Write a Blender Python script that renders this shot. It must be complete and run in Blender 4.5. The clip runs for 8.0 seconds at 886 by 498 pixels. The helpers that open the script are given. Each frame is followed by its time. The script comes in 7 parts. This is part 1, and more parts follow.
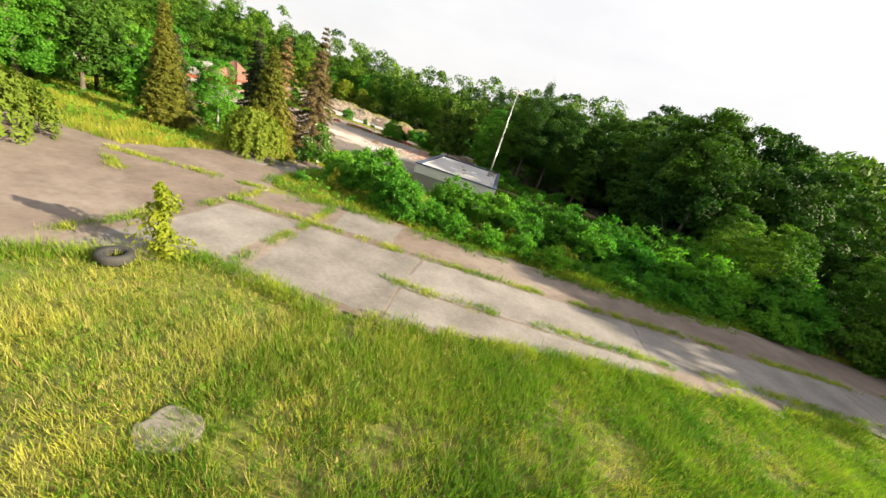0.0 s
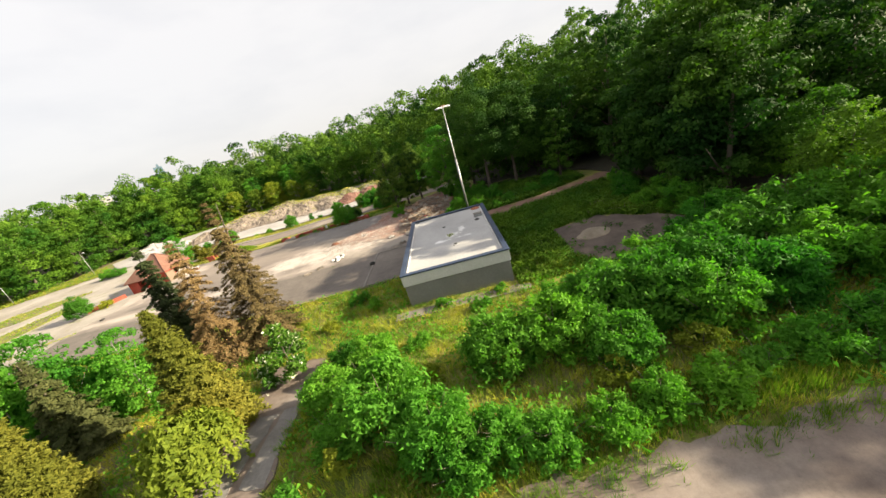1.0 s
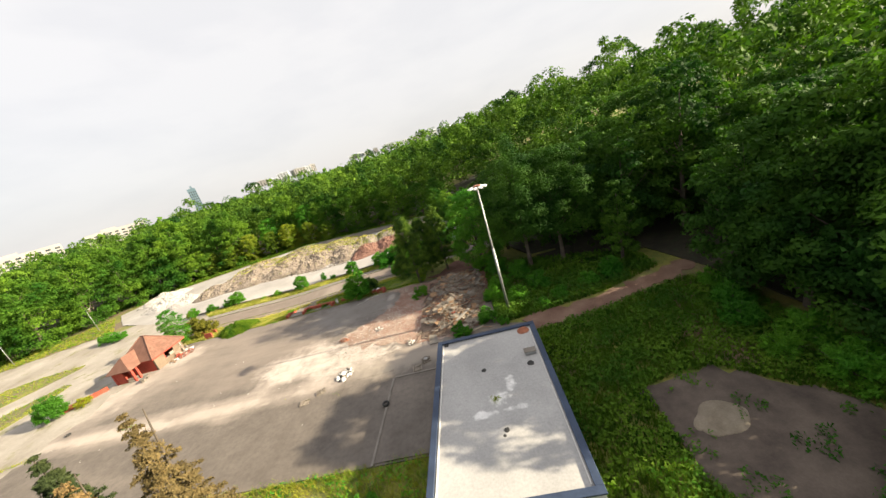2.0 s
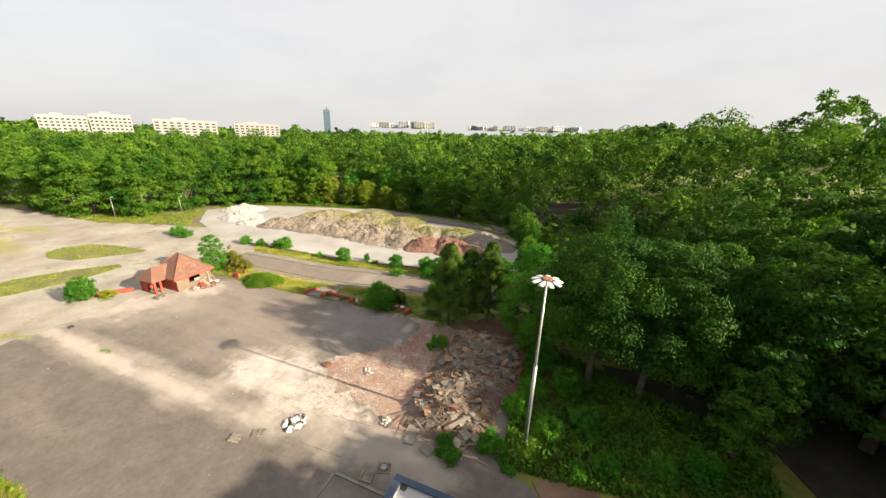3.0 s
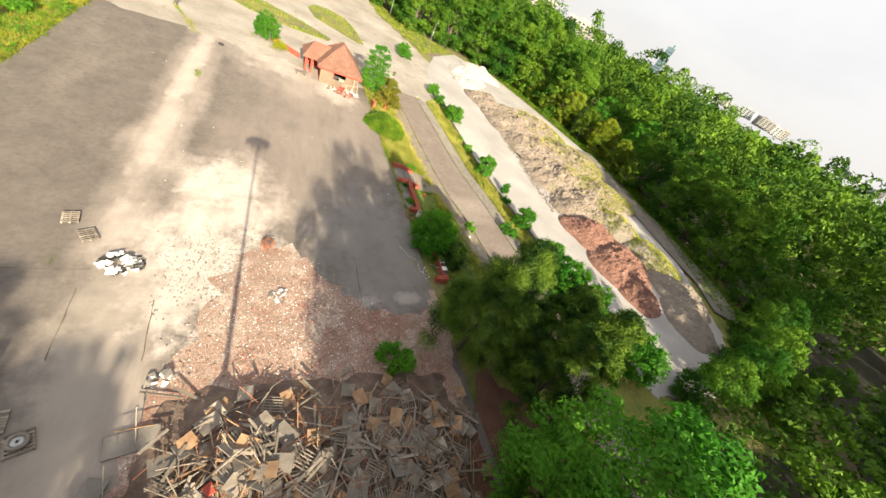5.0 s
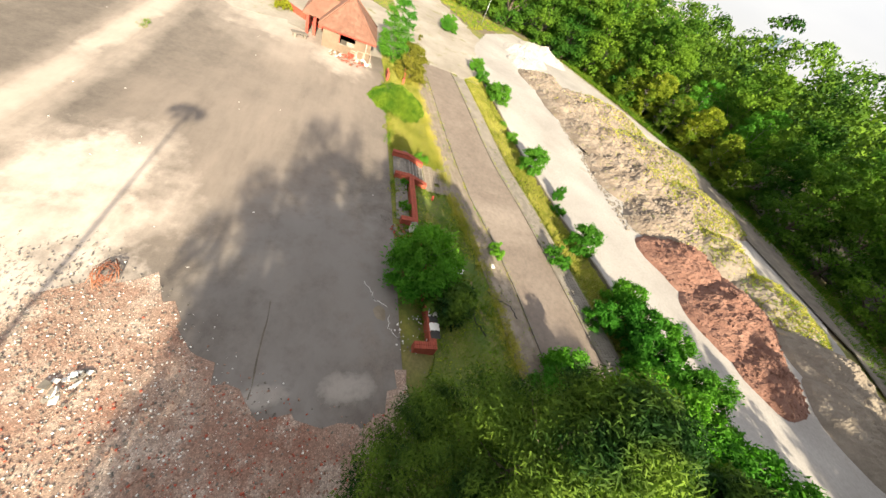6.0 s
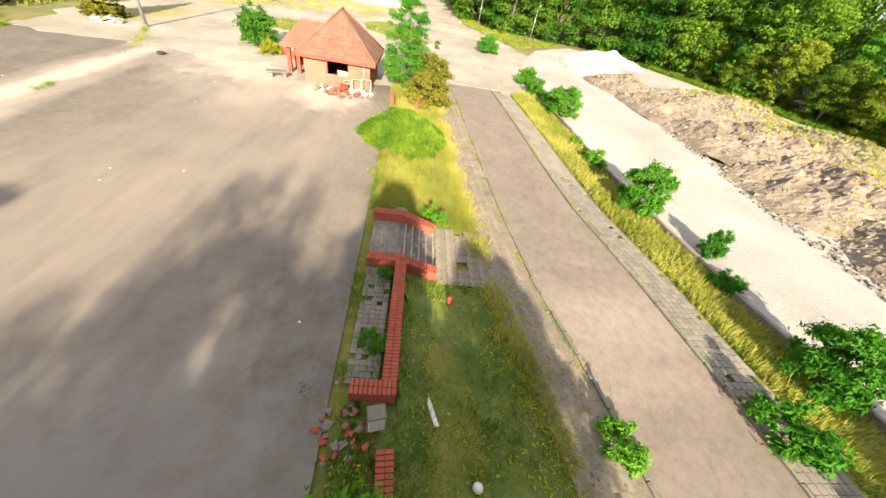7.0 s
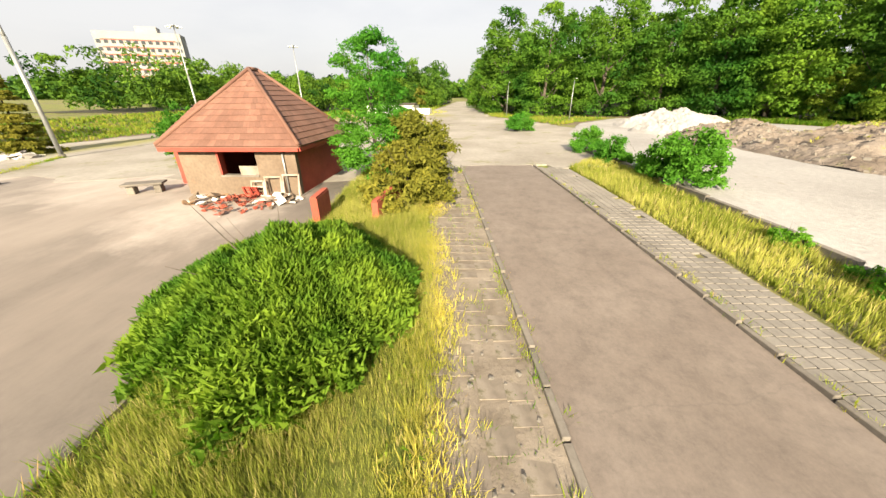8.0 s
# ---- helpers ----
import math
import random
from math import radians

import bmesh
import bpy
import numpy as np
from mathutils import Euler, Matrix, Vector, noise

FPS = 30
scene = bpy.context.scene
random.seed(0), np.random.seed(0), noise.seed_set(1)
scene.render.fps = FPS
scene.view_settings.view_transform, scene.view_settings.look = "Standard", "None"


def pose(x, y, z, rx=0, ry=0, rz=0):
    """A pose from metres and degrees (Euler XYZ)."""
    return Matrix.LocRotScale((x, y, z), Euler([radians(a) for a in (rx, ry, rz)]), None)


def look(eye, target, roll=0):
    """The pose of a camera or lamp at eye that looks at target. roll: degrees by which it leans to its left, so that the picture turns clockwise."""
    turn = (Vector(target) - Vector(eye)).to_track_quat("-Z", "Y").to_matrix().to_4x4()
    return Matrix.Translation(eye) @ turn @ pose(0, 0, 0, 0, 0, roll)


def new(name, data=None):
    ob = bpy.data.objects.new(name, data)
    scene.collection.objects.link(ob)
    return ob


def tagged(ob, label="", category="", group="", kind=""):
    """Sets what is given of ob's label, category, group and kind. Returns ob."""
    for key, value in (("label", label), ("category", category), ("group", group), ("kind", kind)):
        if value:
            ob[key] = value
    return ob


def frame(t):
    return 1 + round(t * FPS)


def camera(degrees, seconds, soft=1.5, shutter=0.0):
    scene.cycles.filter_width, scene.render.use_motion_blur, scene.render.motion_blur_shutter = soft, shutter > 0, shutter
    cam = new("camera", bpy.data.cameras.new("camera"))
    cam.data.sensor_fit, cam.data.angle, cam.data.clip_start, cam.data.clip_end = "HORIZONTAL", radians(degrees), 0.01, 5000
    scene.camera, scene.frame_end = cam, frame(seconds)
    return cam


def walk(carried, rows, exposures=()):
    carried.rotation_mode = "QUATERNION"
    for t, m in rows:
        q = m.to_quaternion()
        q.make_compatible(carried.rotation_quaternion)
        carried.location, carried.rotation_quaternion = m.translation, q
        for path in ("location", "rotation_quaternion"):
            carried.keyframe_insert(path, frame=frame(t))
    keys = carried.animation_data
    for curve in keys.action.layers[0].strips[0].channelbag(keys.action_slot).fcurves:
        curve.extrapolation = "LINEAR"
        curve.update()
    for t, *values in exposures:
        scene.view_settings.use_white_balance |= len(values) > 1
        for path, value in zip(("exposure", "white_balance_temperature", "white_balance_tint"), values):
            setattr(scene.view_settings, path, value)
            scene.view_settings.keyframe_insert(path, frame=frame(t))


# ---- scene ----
cam = camera(107.0, 8.0)
PATH = [
    (0, (-0.293, 26.102, 8.57), (-0.434, 27.963, 7.849), 18.2),
    (0.5, (-1.751, 31.979, 11.414), (-1.979, 33.825, 10.679), -3.0),
    (1, (-2.815, 37.706, 14.17), (-2.965, 39.57, 13.461), -16.6),
    (1.5, (-3.388, 44.14, 17.452), (-3.521, 46.029, 16.811), -20.0),
    (2, (-2.31, 51.129, 21.267), (-2.546, 53.026, 20.681), -17.2),
    (2.2, (-1.858, 54.239, 22.695), (-2.163, 56.133, 22.127), -14.1),
    (3.3, (0.013, 68.519, 25.513), (-0.781, 70.211, 24.803), 6.1),
    (3.5, (0.187, 71.151, 25.271), (-0.654, 72.776, 24.465), 8.3),
    (4, (0.052, 77.442, 24.033), (-0.928, 78.879, 23.047), 16.3),
    (4.5, (-1.363, 83.523, 22.697), (-2.519, 84.723, 21.591), 25.1),
    (4.7, (-2.233, 85.899, 22.211), (-3.437, 87.003, 21.058), 28.2),
    (5.8, (-11.326, 97.051, 17.206), (-12.628, 97.808, 15.89), 32.2),
    (6, (-13.61, 98.588, 16.146), (-14.918, 99.291, 14.806), 29.6),
    (6.5, (-19.817, 102.185, 12.998), (-21.181, 102.7, 11.63), 21.2),
    (7, (-26.883, 104.916, 9.574), (-28.403, 105.166, 8.299), 11.7),
    (7.5, (-35.21, 106.662, 5.714), (-36.957, 106.721, 4.741), 5.6),
    (8, (-44.018, 108.323, 4.532), (-45.829, 108.217, 3.69), -0.5),
]
EXPOSURES = [(0, 2.18), (0.5, 2.12), (2, 2.06), (3.5, 1.90), (4.5, 2.08), (6, 2.20), (7, 2.30), (7.5, 2.22), (8, 2.03)]  # the camera adapts on its way
walk(cam, [(t, look(eye, target, roll)) for t, eye, target, roll in PATH], EXPOSURES)

# ---- light ----
SUN_UP, SUN_FROM = 22.8, 90.0  # degrees above the horizon; the sun stands due +x
world = bpy.data.worlds.new("sky")
scene.world = world
world.use_nodes = True
wn, wl = world.node_tree.nodes, world.node_tree.links
wn.clear()
w_out = wn.new("ShaderNodeOutputWorld")
w_bg = wn.new("ShaderNodeBackground")
w_sky = wn.new("ShaderNodeTexSky")
w_sky.sky_type = "NISHITA"
w_sky.sun_disc = False
w_sky.sun_elevation, w_sky.sun_rotation = radians(SUN_UP), radians(SUN_FROM)
w_sky.dust_density, w_sky.air_density = 3.0, 1.0
w_gain = wn.new("ShaderNodeMix")
w_gain.data_type, w_gain.blend_type = "RGBA", "MULTIPLY"
w_gain.inputs[0].default_value = 1.0
w_gain.inputs[7].default_value = (0.05, 0.05, 0.05, 1)
wl.new(w_sky.outputs[0], w_gain.inputs[6])
w_co = wn.new("ShaderNodeTexCoord")
w_map = wn.new("ShaderNodeMapping")
w_map.inputs["Scale"].default_value = (1.6, 1.6, 5.0)
w_noise = wn.new("ShaderNodeTexNoise")
w_noise.inputs["Scale"].default_value, w_noise.inputs["Detail"].default_value = 1.7, 6.0
w_noise.inputs["Roughness"].default_value = 0.55
w_ramp = wn.new("ShaderNodeValToRGB")
w_ramp.color_ramp.elements[0].position, w_ramp.color_ramp.elements[0].color = 0.36, (0.206, 0.200, 0.197, 1)
w_ramp.color_ramp.elements[1].position, w_ramp.color_ramp.elements[1].color = 0.56, (0.222, 0.214, 0.208, 1)
wl.new(w_co.outputs["Generated"], w_map.inputs["Vector"])
wl.new(w_map.outputs[0], w_noise.inputs["Vector"])
wl.new(w_noise.outputs[0], w_ramp.inputs[0])
w_mix = wn.new("ShaderNodeMix")
w_mix.data_type = "RGBA"
w_mix.inputs[0].default_value = 0.86
wl.new(w_gain.outputs[2], w_mix.inputs[6])
wl.new(w_ramp.outputs[0], w_mix.inputs[7])
w_sep = wn.new("ShaderNodeSeparateXYZ")
wl.new(w_co.outputs["Generated"], w_sep.inputs[0])
w_rise = wn.new("ShaderNodeMapRange")  # thin even cloud is brighter overhead than at the horizon
w_rise.inputs["From Min"].default_value, w_rise.inputs["From Max"].default_value = 0.0, 1.0
w_rise.inputs["To Min"].default_value, w_rise.inputs["To Max"].default_value = 1.0, 1.35
wl.new(w_sep.outputs["Z"], w_rise.inputs["Value"])
wl.new(w_mix.outputs[2], w_bg.inputs["Color"])
wl.new(w_rise.outputs[0], w_bg.inputs["Strength"])
wl.new(w_bg.outputs[0], w_out.inputs["Surface"])

sun = new("sun", bpy.data.lights.new("sun", "SUN"))
sun.data.energy, sun.data.angle, sun.data.color = 4.2, radians(0.6), (1.0, 0.86, 0.62)
sun.matrix_world = look((60 * math.cos(radians(SUN_UP)), 0, 60 * math.sin(radians(SUN_UP))), (0, 0, 0))

# ---- materials ----
def node_mat(name):
    m = bpy.data.materials.new(name)
    m.use_nodes = True
    nt = m.node_tree
    return m, nt.nodes, nt.links, nt.nodes["Principled BSDF"]


def noise_node(nodes, links, scale, detail=4.0, rough=0.55, space="Object", stretch=None):
    co = nodes.new("ShaderNodeTexCoord")
    n = nodes.new("ShaderNodeTexNoise")
    n.inputs["Scale"].default_value, n.inputs["Detail"].default_value, n.inputs["Roughness"].default_value = scale, detail, rough
    if stretch:
        mp = nodes.new("ShaderNodeMapping")
        mp.inputs["Scale"].default_value = stretch
        links.new(co.outputs[space], mp.inputs["Vector"])
        links.new(mp.outputs[0], n.inputs["Vector"])
    else:
        links.new(co.outputs[space], n.inputs["Vector"])
    return n


def ramp(nodes, links, source, stops):
    r = nodes.new("ShaderNodeValToRGB")
    els = r.color_ramp.elements
    while len(els) < len(stops):
        els.new(0.5)
    for e, (p, c) in zip(els, stops):
        e.position, e.color = p, (c if len(c) == 4 else (*c, 1))
    links.new(source, r.inputs[0])
    return r


def mixc(nodes, links, fac, a, b, kind="MIX"):
    m = nodes.new("ShaderNodeMix")
    m.data_type, m.blend_type = "RGBA", kind
    for slot, v in ((0, fac), (6, a), (7, b)):
        if isinstance(v, bpy.types.NodeSocket):
            links.new(v, m.inputs[slot])
        else:
            m.inputs[slot].default_value = v if slot == 0 else (*v[:3], 1)
    return m.outputs[2]


def bump(nodes, links, bsdf, height, strength=0.4, dist=0.02):
    b = nodes.new("ShaderNodeBump")
    b.inputs["Strength"].default_value, b.inputs["Distance"].default_value = strength, dist
    links.new(height, b.inputs["Height"])
    links.new(b.outputs[0], bsdf.inputs["Normal"])


def rough_mat(name, dark, light, scale=0.6, fine=9.0, rough=0.9, relief=0.4, dist=0.02, spots=None, metal=0.0, per_object=0.0):
    """A mineral or painted surface: two scales of variation, fine relief, optional stains of a third colour."""
    m, n, l, b = node_mat(name)
    big = noise_node(n, l, scale, 5.0, 0.6)
    small = noise_node(n, l, fine, 6.0, 0.65)
    col = mixc(n, l, ramp(n, l, big.outputs[0], [(0.33, (0, 0, 0)), (0.68, (1, 1, 1))]).outputs[0], dark, light)
    col = mixc(n, l, 0.35, col, ramp(n, l, small.outputs[0], [(0.3, (0.35, 0.35, 0.35)), (0.7, (1.0, 1.0, 1.0))]).outputs[0], "MULTIPLY")
    if spots:
        st = noise_node(n, l, scale * 2.7, 7.0, 0.7)
        col = mixc(n, l, ramp(n, l, st.outputs[0], [(spots[1], (0, 0, 0)), (spots[1] + 0.1, (1, 1, 1))]).outputs[0], col, spots[0])
    if per_object:
        oi = n.new("ShaderNodeObjectInfo")
        v = ramp(n, l, oi.outputs["Random"], [(0.0, (1 - per_object,) * 3), (1.0, (1.0, 1.0, 1.0))])
        col = mixc(n, l, 1.0, col, v.outputs[0], "MULTIPLY")
    l.new(col, b.inputs["Base Color"])
    b.inputs["Roughness"].default_value, b.inputs["Metallic"].default_value = rough, metal
    if relief:
        bump(n, l, b, small.outputs[0], relief, dist)
    return m


def leaf_mat(name, dark, light, through_light=0.35, patch=0.12, island=True, accent=None):
    """Leaves: each leaf differs, clumps differ, and light passes through."""
    m, n, l, b = node_mat(name)
    geo = n.new("ShaderNodeNewGeometry")
    co = n.new("ShaderNodeTexCoord")
    nz = n.new("ShaderNodeTexNoise")
    nz.inputs["Scale"].default_value, nz.inputs["Detail"].default_value = patch, 3.0
    l.new(geo.outputs["Position"], nz.inputs["Vector"])
    base = mixc(n, l, ramp(n, l, nz.outputs[0], [(0.35, (0, 0, 0)), (0.65, (1, 1, 1))]).outputs[0], dark, light)
    oi = n.new("ShaderNodeObjectInfo")
    base = mixc(n, l, 1.0, base, ramp(n, l, oi.outputs["Random"], [(0.0, (0.72, 0.80, 0.72)), (0.5, (1.0, 1.0, 0.9)), (1.0, (1.2, 1.1, 0.85))]).outputs[0], "MULTIPLY")
    stops = [(0.0, (0.72, 0.76, 0.7)), (0.75, (1.08, 1.06, 1.0)), (1.0, (1.28, 1.2, 1.05))]
    base = mixc(n, l, 1.0, base, ramp(n, l, geo.outputs["Random Per Island"], stops).outputs[0], "MULTIPLY")
    if accent:
        base = mixc(n, l, ramp(n, l, geo.outputs["Random Per Island"], [(accent[1], (0, 0, 0)), (accent[1] + 0.01, (1, 1, 1))]).outputs[0], base, accent[0])
    l.new(base, b.inputs["Base Color"])
    b.inputs["Roughness"].default_value = 0.7
    b.inputs["Specular IOR Level"].default_value = 0.12
    tr = n.new("ShaderNodeBsdfTranslucent")
    warm = mixc(n, l, 1.0, base, (0.98, 1.25, 0.5), "MULTIPLY")
    l.new(warm, tr.inputs["Color"])
    mx = n.new("ShaderNodeMixShader")
    mx.inputs[0].default_value = through_light
    l.new(b.outputs[0], mx.inputs[1])
    l.new(tr.outputs[0], mx.inputs[2])
    l.new(mx.outputs[0], n["Material Output"].inputs["Surface"])
    return m


def ground_mat():
    m, n, l, b = node_mat("ground_soil_and_turf")
    big = noise_node(n, l, 0.05, 5.0, 0.6)
    mid = noise_node(n, l, 0.35, 6.0, 0.65)
    fine = noise_node(n, l, 5.0, 7.0, 0.7)
    turf = mixc(n, l, ramp(n, l, mid.outputs[0], [(0.35, (0, 0, 0)), (0.65, (1, 1, 1))]).outputs[0], (0.085, 0.125, 0.016), (0.225, 0.205, 0.04))
    soil = mixc(n, l, fine.outputs[0], (0.10, 0.070, 0.042), (0.19, 0.15, 0.10))
    col = mixc(n, l, ramp(n, l, big.outputs[0], [(0.50, (0, 0, 0)), (0.62, (1, 1, 1))]).outputs[0], turf, soil)
    col = mixc(n, l, 0.5, col, ramp(n, l, fine.outputs[0], [(0.3, (0.3, 0.3, 0.3)), (0.7, (1.1, 1.1, 1.1))]).outputs[0], "MULTIPLY")
    l.new(col, b.inputs["Base Color"])
    b.inputs["Roughness"].default_value = 0.95
    bump(n, l, b, fine.outputs[0], 0.8, 0.08)
    return m


def asphalt_mat(name, dark=(0.075, 0.070, 0.066), light=(0.125, 0.116, 0.106), dust=(0.27, 0.245, 0.215), dust_at=0.60, stretch=(0.05, 0.12, 0.1)):
    """Worn asphalt: streaks of pale dust, grain, fine crack lines."""
    m, n, l, b = node_mat(name)
    big = noise_node(n, l, 1.0, 6.0, 0.62, stretch=stretch)
    mid = noise_node(n, l, 0.5, 6.0, 0.6)
    fine = noise_node(n, l, 14.0, 6.0, 0.7)
    col = mixc(n, l, ramp(n, l, mid.outputs[0], [(0.3, (0, 0, 0)), (0.7, (1, 1, 1))]).outputs[0], dark, light)
    col = mixc(n, l, ramp(n, l, big.outputs[0], [(dust_at - 0.10, (0, 0, 0)), (dust_at + 0.12, (1, 1, 1))]).outputs[0], col, dust)
    mot = noise_node(n, l, 2.3, 8.0, 0.75)
    col = mixc(n, l, 0.55, col, ramp(n, l, mot.outputs[0], [(0.34, (0.62, 0.61, 0.60)), (0.5, (0.98, 0.97, 0.96)), (0.66, (1.22, 1.2, 1.18))]).outputs[0], "MULTIPLY")
    cr = n.new("ShaderNodeTexVoronoi")
    cr.feature = "DISTANCE_TO_EDGE"
    cr.inputs["Scale"].default_value = 0.16
    co = n.new("ShaderNodeTexCoord")
    warp = mixc(n, l, 0.9, co.outputs["Object"], mid.outputs[1], "ADD")
    l.new(warp, cr.inputs["Vector"])
    col = mixc(n, l, ramp(n, l, cr.outputs[0], [(0.0, (0.16, 0.16, 0.16)), (0.004, (0, 0, 0))]).outputs[0], col, (0.05, 0.045, 0.04))
    col = mixc(n, l, 0.3, col, ramp(n, l, fine.outputs[0], [(0.3, (0.5, 0.5, 0.5)), (0.7, (1.05, 1.05, 1.05))]).outputs[0], "MULTIPLY")
    l.new(col, b.inputs["Base Color"])
    b.inputs["Roughness"].default_value = 0.85
    bump(n, l, b, fine.outputs[0], 0.25, 0.01)
    return m


def tint_blobs(m, blobs, colour, wobble=0.16, streaks=(0.10, 0.5, 0.3), depth=3.2, soft=1.4):
    """Spreads of another colour with ragged edges over a material; each blob is x, y and its two half widths."""
    n, l = m.node_tree.nodes, m.node_tree.links
    b = n["Principled BSDF"]
    old = b.inputs["Base Color"].links[0].from_socket
    co = n.new("ShaderNodeTexCoord")
    sep = n.new("ShaderNodeSeparateXYZ")
    l.new(co.outputs["Object"], sep.inputs[0])
    wob = noise_node(n, l, wobble, 6.0, 0.65)

    def calc(kind, a, c, d=None):
        k = n.new("ShaderNodeMath")
        k.operation = kind
        for slot, v in zip(k.inputs, (a, c, d)):
            if isinstance(v, bpy.types.NodeSocket):
                l.new(v, slot)
            elif v is not None:
                slot.default_value = v
        return k.outputs[0]

    total = None
    for x, y, rx, ry in blobs:
        u = calc("DIVIDE", calc("SUBTRACT", sep.outputs[0], x), rx)
        v = calc("DIVIDE", calc("SUBTRACT", sep.outputs[1], y), ry)
        r2 = calc("ADD", calc("MULTIPLY", u, u), calc("MULTIPLY", v, v))
        w = calc("MULTIPLY_ADD", wob.outputs[0], depth, r2)
        mr = n.new("ShaderNodeMapRange")
        mr.inputs["From Min"].default_value, mr.inputs["From Max"].default_value = depth * 0.5 + 0.1 + soft, depth * 0.5 + 0.1
        l.new(w, mr.inputs["Value"])
        total = mr.outputs[0] if total is None else calc("MAXIMUM", total, mr.outputs[0])
    st = noise_node(n, l, 1.0, 6.0, 0.7, stretch=streaks)
    fac = calc("MULTIPLY", total, ramp(n, l, st.outputs[0], [(0.28, (0.3, 0.3, 0.3)), (0.62, (1, 1, 1))]).outputs[0])
    l.new(mixc(n, l, fac, old, colour), b.inputs["Base Color"])
    return m


def lot_mat():
    """The big lot: grey-brown asphalt, a lighter grey patch for skylight in the trees' shadow, a band of pale trodden
    dust along its length, and a pale spread by the rubble.
    """
    m = asphalt_mat("lot_asphalt", (0.098, 0.083, 0.072), (0.142, 0.122, 0.107), (0.205, 0.174, 0.150), 0.64)
    # lighter, greyer patch: skylight within the trees' shadow, put into the colour
    tint_blobs(m, ((-25.0, 98.4, 12.0, 7.0),), (0.172, 0.158, 0.148), 0.7, (0.12, 0.2, 0.15), 3.0, 0.9)
    tint_blobs(m, ((-50.0, 95.0, 14.0, 9.0), (-38.0, 92.0, 10.0, 7.0)), (0.205, 0.170, 0.145), 0.09)
    tint_blobs(m, ((-48.0, 81.0, 30.0, 2.1), (-63.0, 91.0, 9.0, 9.0), (-13.0, 83.5, 6.0, 2.2)), (0.29, 0.247, 0.214), 0.22, (0.12, 0.6, 0.3))
    tint_blobs(m, ((-25.0, 86.6, 9.2, 6.0), (-31.0, 86.2, 6.0, 5.0), (-48.0, 80.8, 27.0, 1.1), (-63.0, 90.0, 7.5, 6.5), (-57.0, 98.0, 5.5, 3.5)), (0.365, 0.315, 0.277), 0.30, (0.22, 0.5, 0.4), 3.4, 0.8)
    tint_blobs(m, ((-22.5, 86.6, 8.8, 5.0), (-30.5, 86.4, 4.5, 3.6)), (0.43, 0.38, 0.34), 0.62, (0.5, 0.8, 0.5), 3.4, 0.7)
    tint_blobs(m, ((-19.3, 100.8, 1.0, 1.8), (-18.9, 97.4, 0.7, 1.3)), (0.30, 0.272, 0.245), 0.9, (0.9, 0.9, 0.9), 3.0, 0.6)
    return tint_blobs(m, ((-15.5, 82.4, 7.5, 2.4), (-9.0, 82.2, 5.0, 2.6)), (0.255, 0.222, 0.187), 0.5, (0.3, 0.3, 0.3), 3.6, 0.8)


M_GROUND = ground_mat()
M_LOT = lot_mat()
M_ROAD = asphalt_mat("road_asphalt", (0.146, 0.117, 0.099), (0.184, 0.152, 0.131), (0.26, 0.222, 0.192), 0.64, (0.12, 0.03, 0.1))
M_OLD = asphalt_mat("old_brown_asphalt", (0.112, 0.083, 0.068), (0.172, 0.135, 0.113), (0.245, 0.210, 0.182), 0.60, (0.12, 0.18, 0.1))
M_OLDSLAB = rough_mat("pale_old_slab", (0.140, 0.127, 0.117), (0.245, 0.226, 0.212), 0.5, 8.0, 0.9, 0.4, 0.01, ((0.085, 0.075, 0.06), 0.66), per_object=0.15)
M_GRAVEL = tint_blobs(rough_mat("pale_gravel", (0.215, 0.188, 0.157), (0.365, 0.335, 0.295), 0.12, 3.0, 0.95, 0.6, 0.03, ((0.16, 0.155, 0.06), 0.57)), ((-128, 80, 24, 9), (-150, 93, 20, 8), (-104, 73, 15, 4), (-118, 93, 10, 4), (-78, 72, 9, 3), (-133, 103, 8, 3)), (0.21, 0.195, 0.048), 0.10, (0.3, 0.3, 0.3))
M_WHITE = rough_mat("white_crushed_stone", (0.262, 0.246, 0.236), (0.365, 0.350, 0.338), 0.12, 4.0, 0.95, 0.7, 0.05, ((0.22, 0.195, 0.17), 0.62))
M_PINK = rough_mat("brick_crumbs", (0.25, 0.125, 0.09), (0.40, 0.285, 0.225), 0.30, 12.0, 0.95, 0.9, 0.05)
M_HEAP = rough_mat("soil_and_rubble", (0.118, 0.090, 0.070), (0.228, 0.188, 0.156), 0.45, 4.0, 0.95, 1.0, 0.12, ((0.160, 0.165, 0.045), 0.58))
M_REDSOIL = rough_mat("red_brick_rubble", (0.128, 0.058, 0.042), (0.215, 0.115, 0.086), 0.6, 6.0, 0.95, 1.0, 0.1)
M_SAND = rough_mat("pale_sand", (0.165, 0.135, 0.098), (0.255, 0.215, 0.165), 0.8, 9.0, 0.95, 0.6, 0.03)
M_SANDHEAP = rough_mat("heaped_sand", (0.142, 0.118, 0.095), (0.205, 0.178, 0.148), 0.8, 9.0, 0.95, 0.6, 0.03)
M_CONC = rough_mat("old_concrete", (0.155, 0.135, 0.115), (0.265, 0.235, 0.20), 0.7, 10.0, 0.9, 0.5, 0.01, ((0.075, 0.07, 0.04), 0.60), per_object=0.3)
M_PAVER = rough_mat("grey_pavers", (0.17, 0.152, 0.132), (0.27, 0.245, 0.215), 0.6, 12.0, 0.9, 0.4, 0.01, ((0.13, 0.12, 0.06), 0.66), per_object=0.3)
M_WALLGREY = rough_mat("grey_render", (0.18, 0.175, 0.17), (0.215, 0.21, 0.203), 0.4, 8.0, 0.85, 0.15, 0.005)
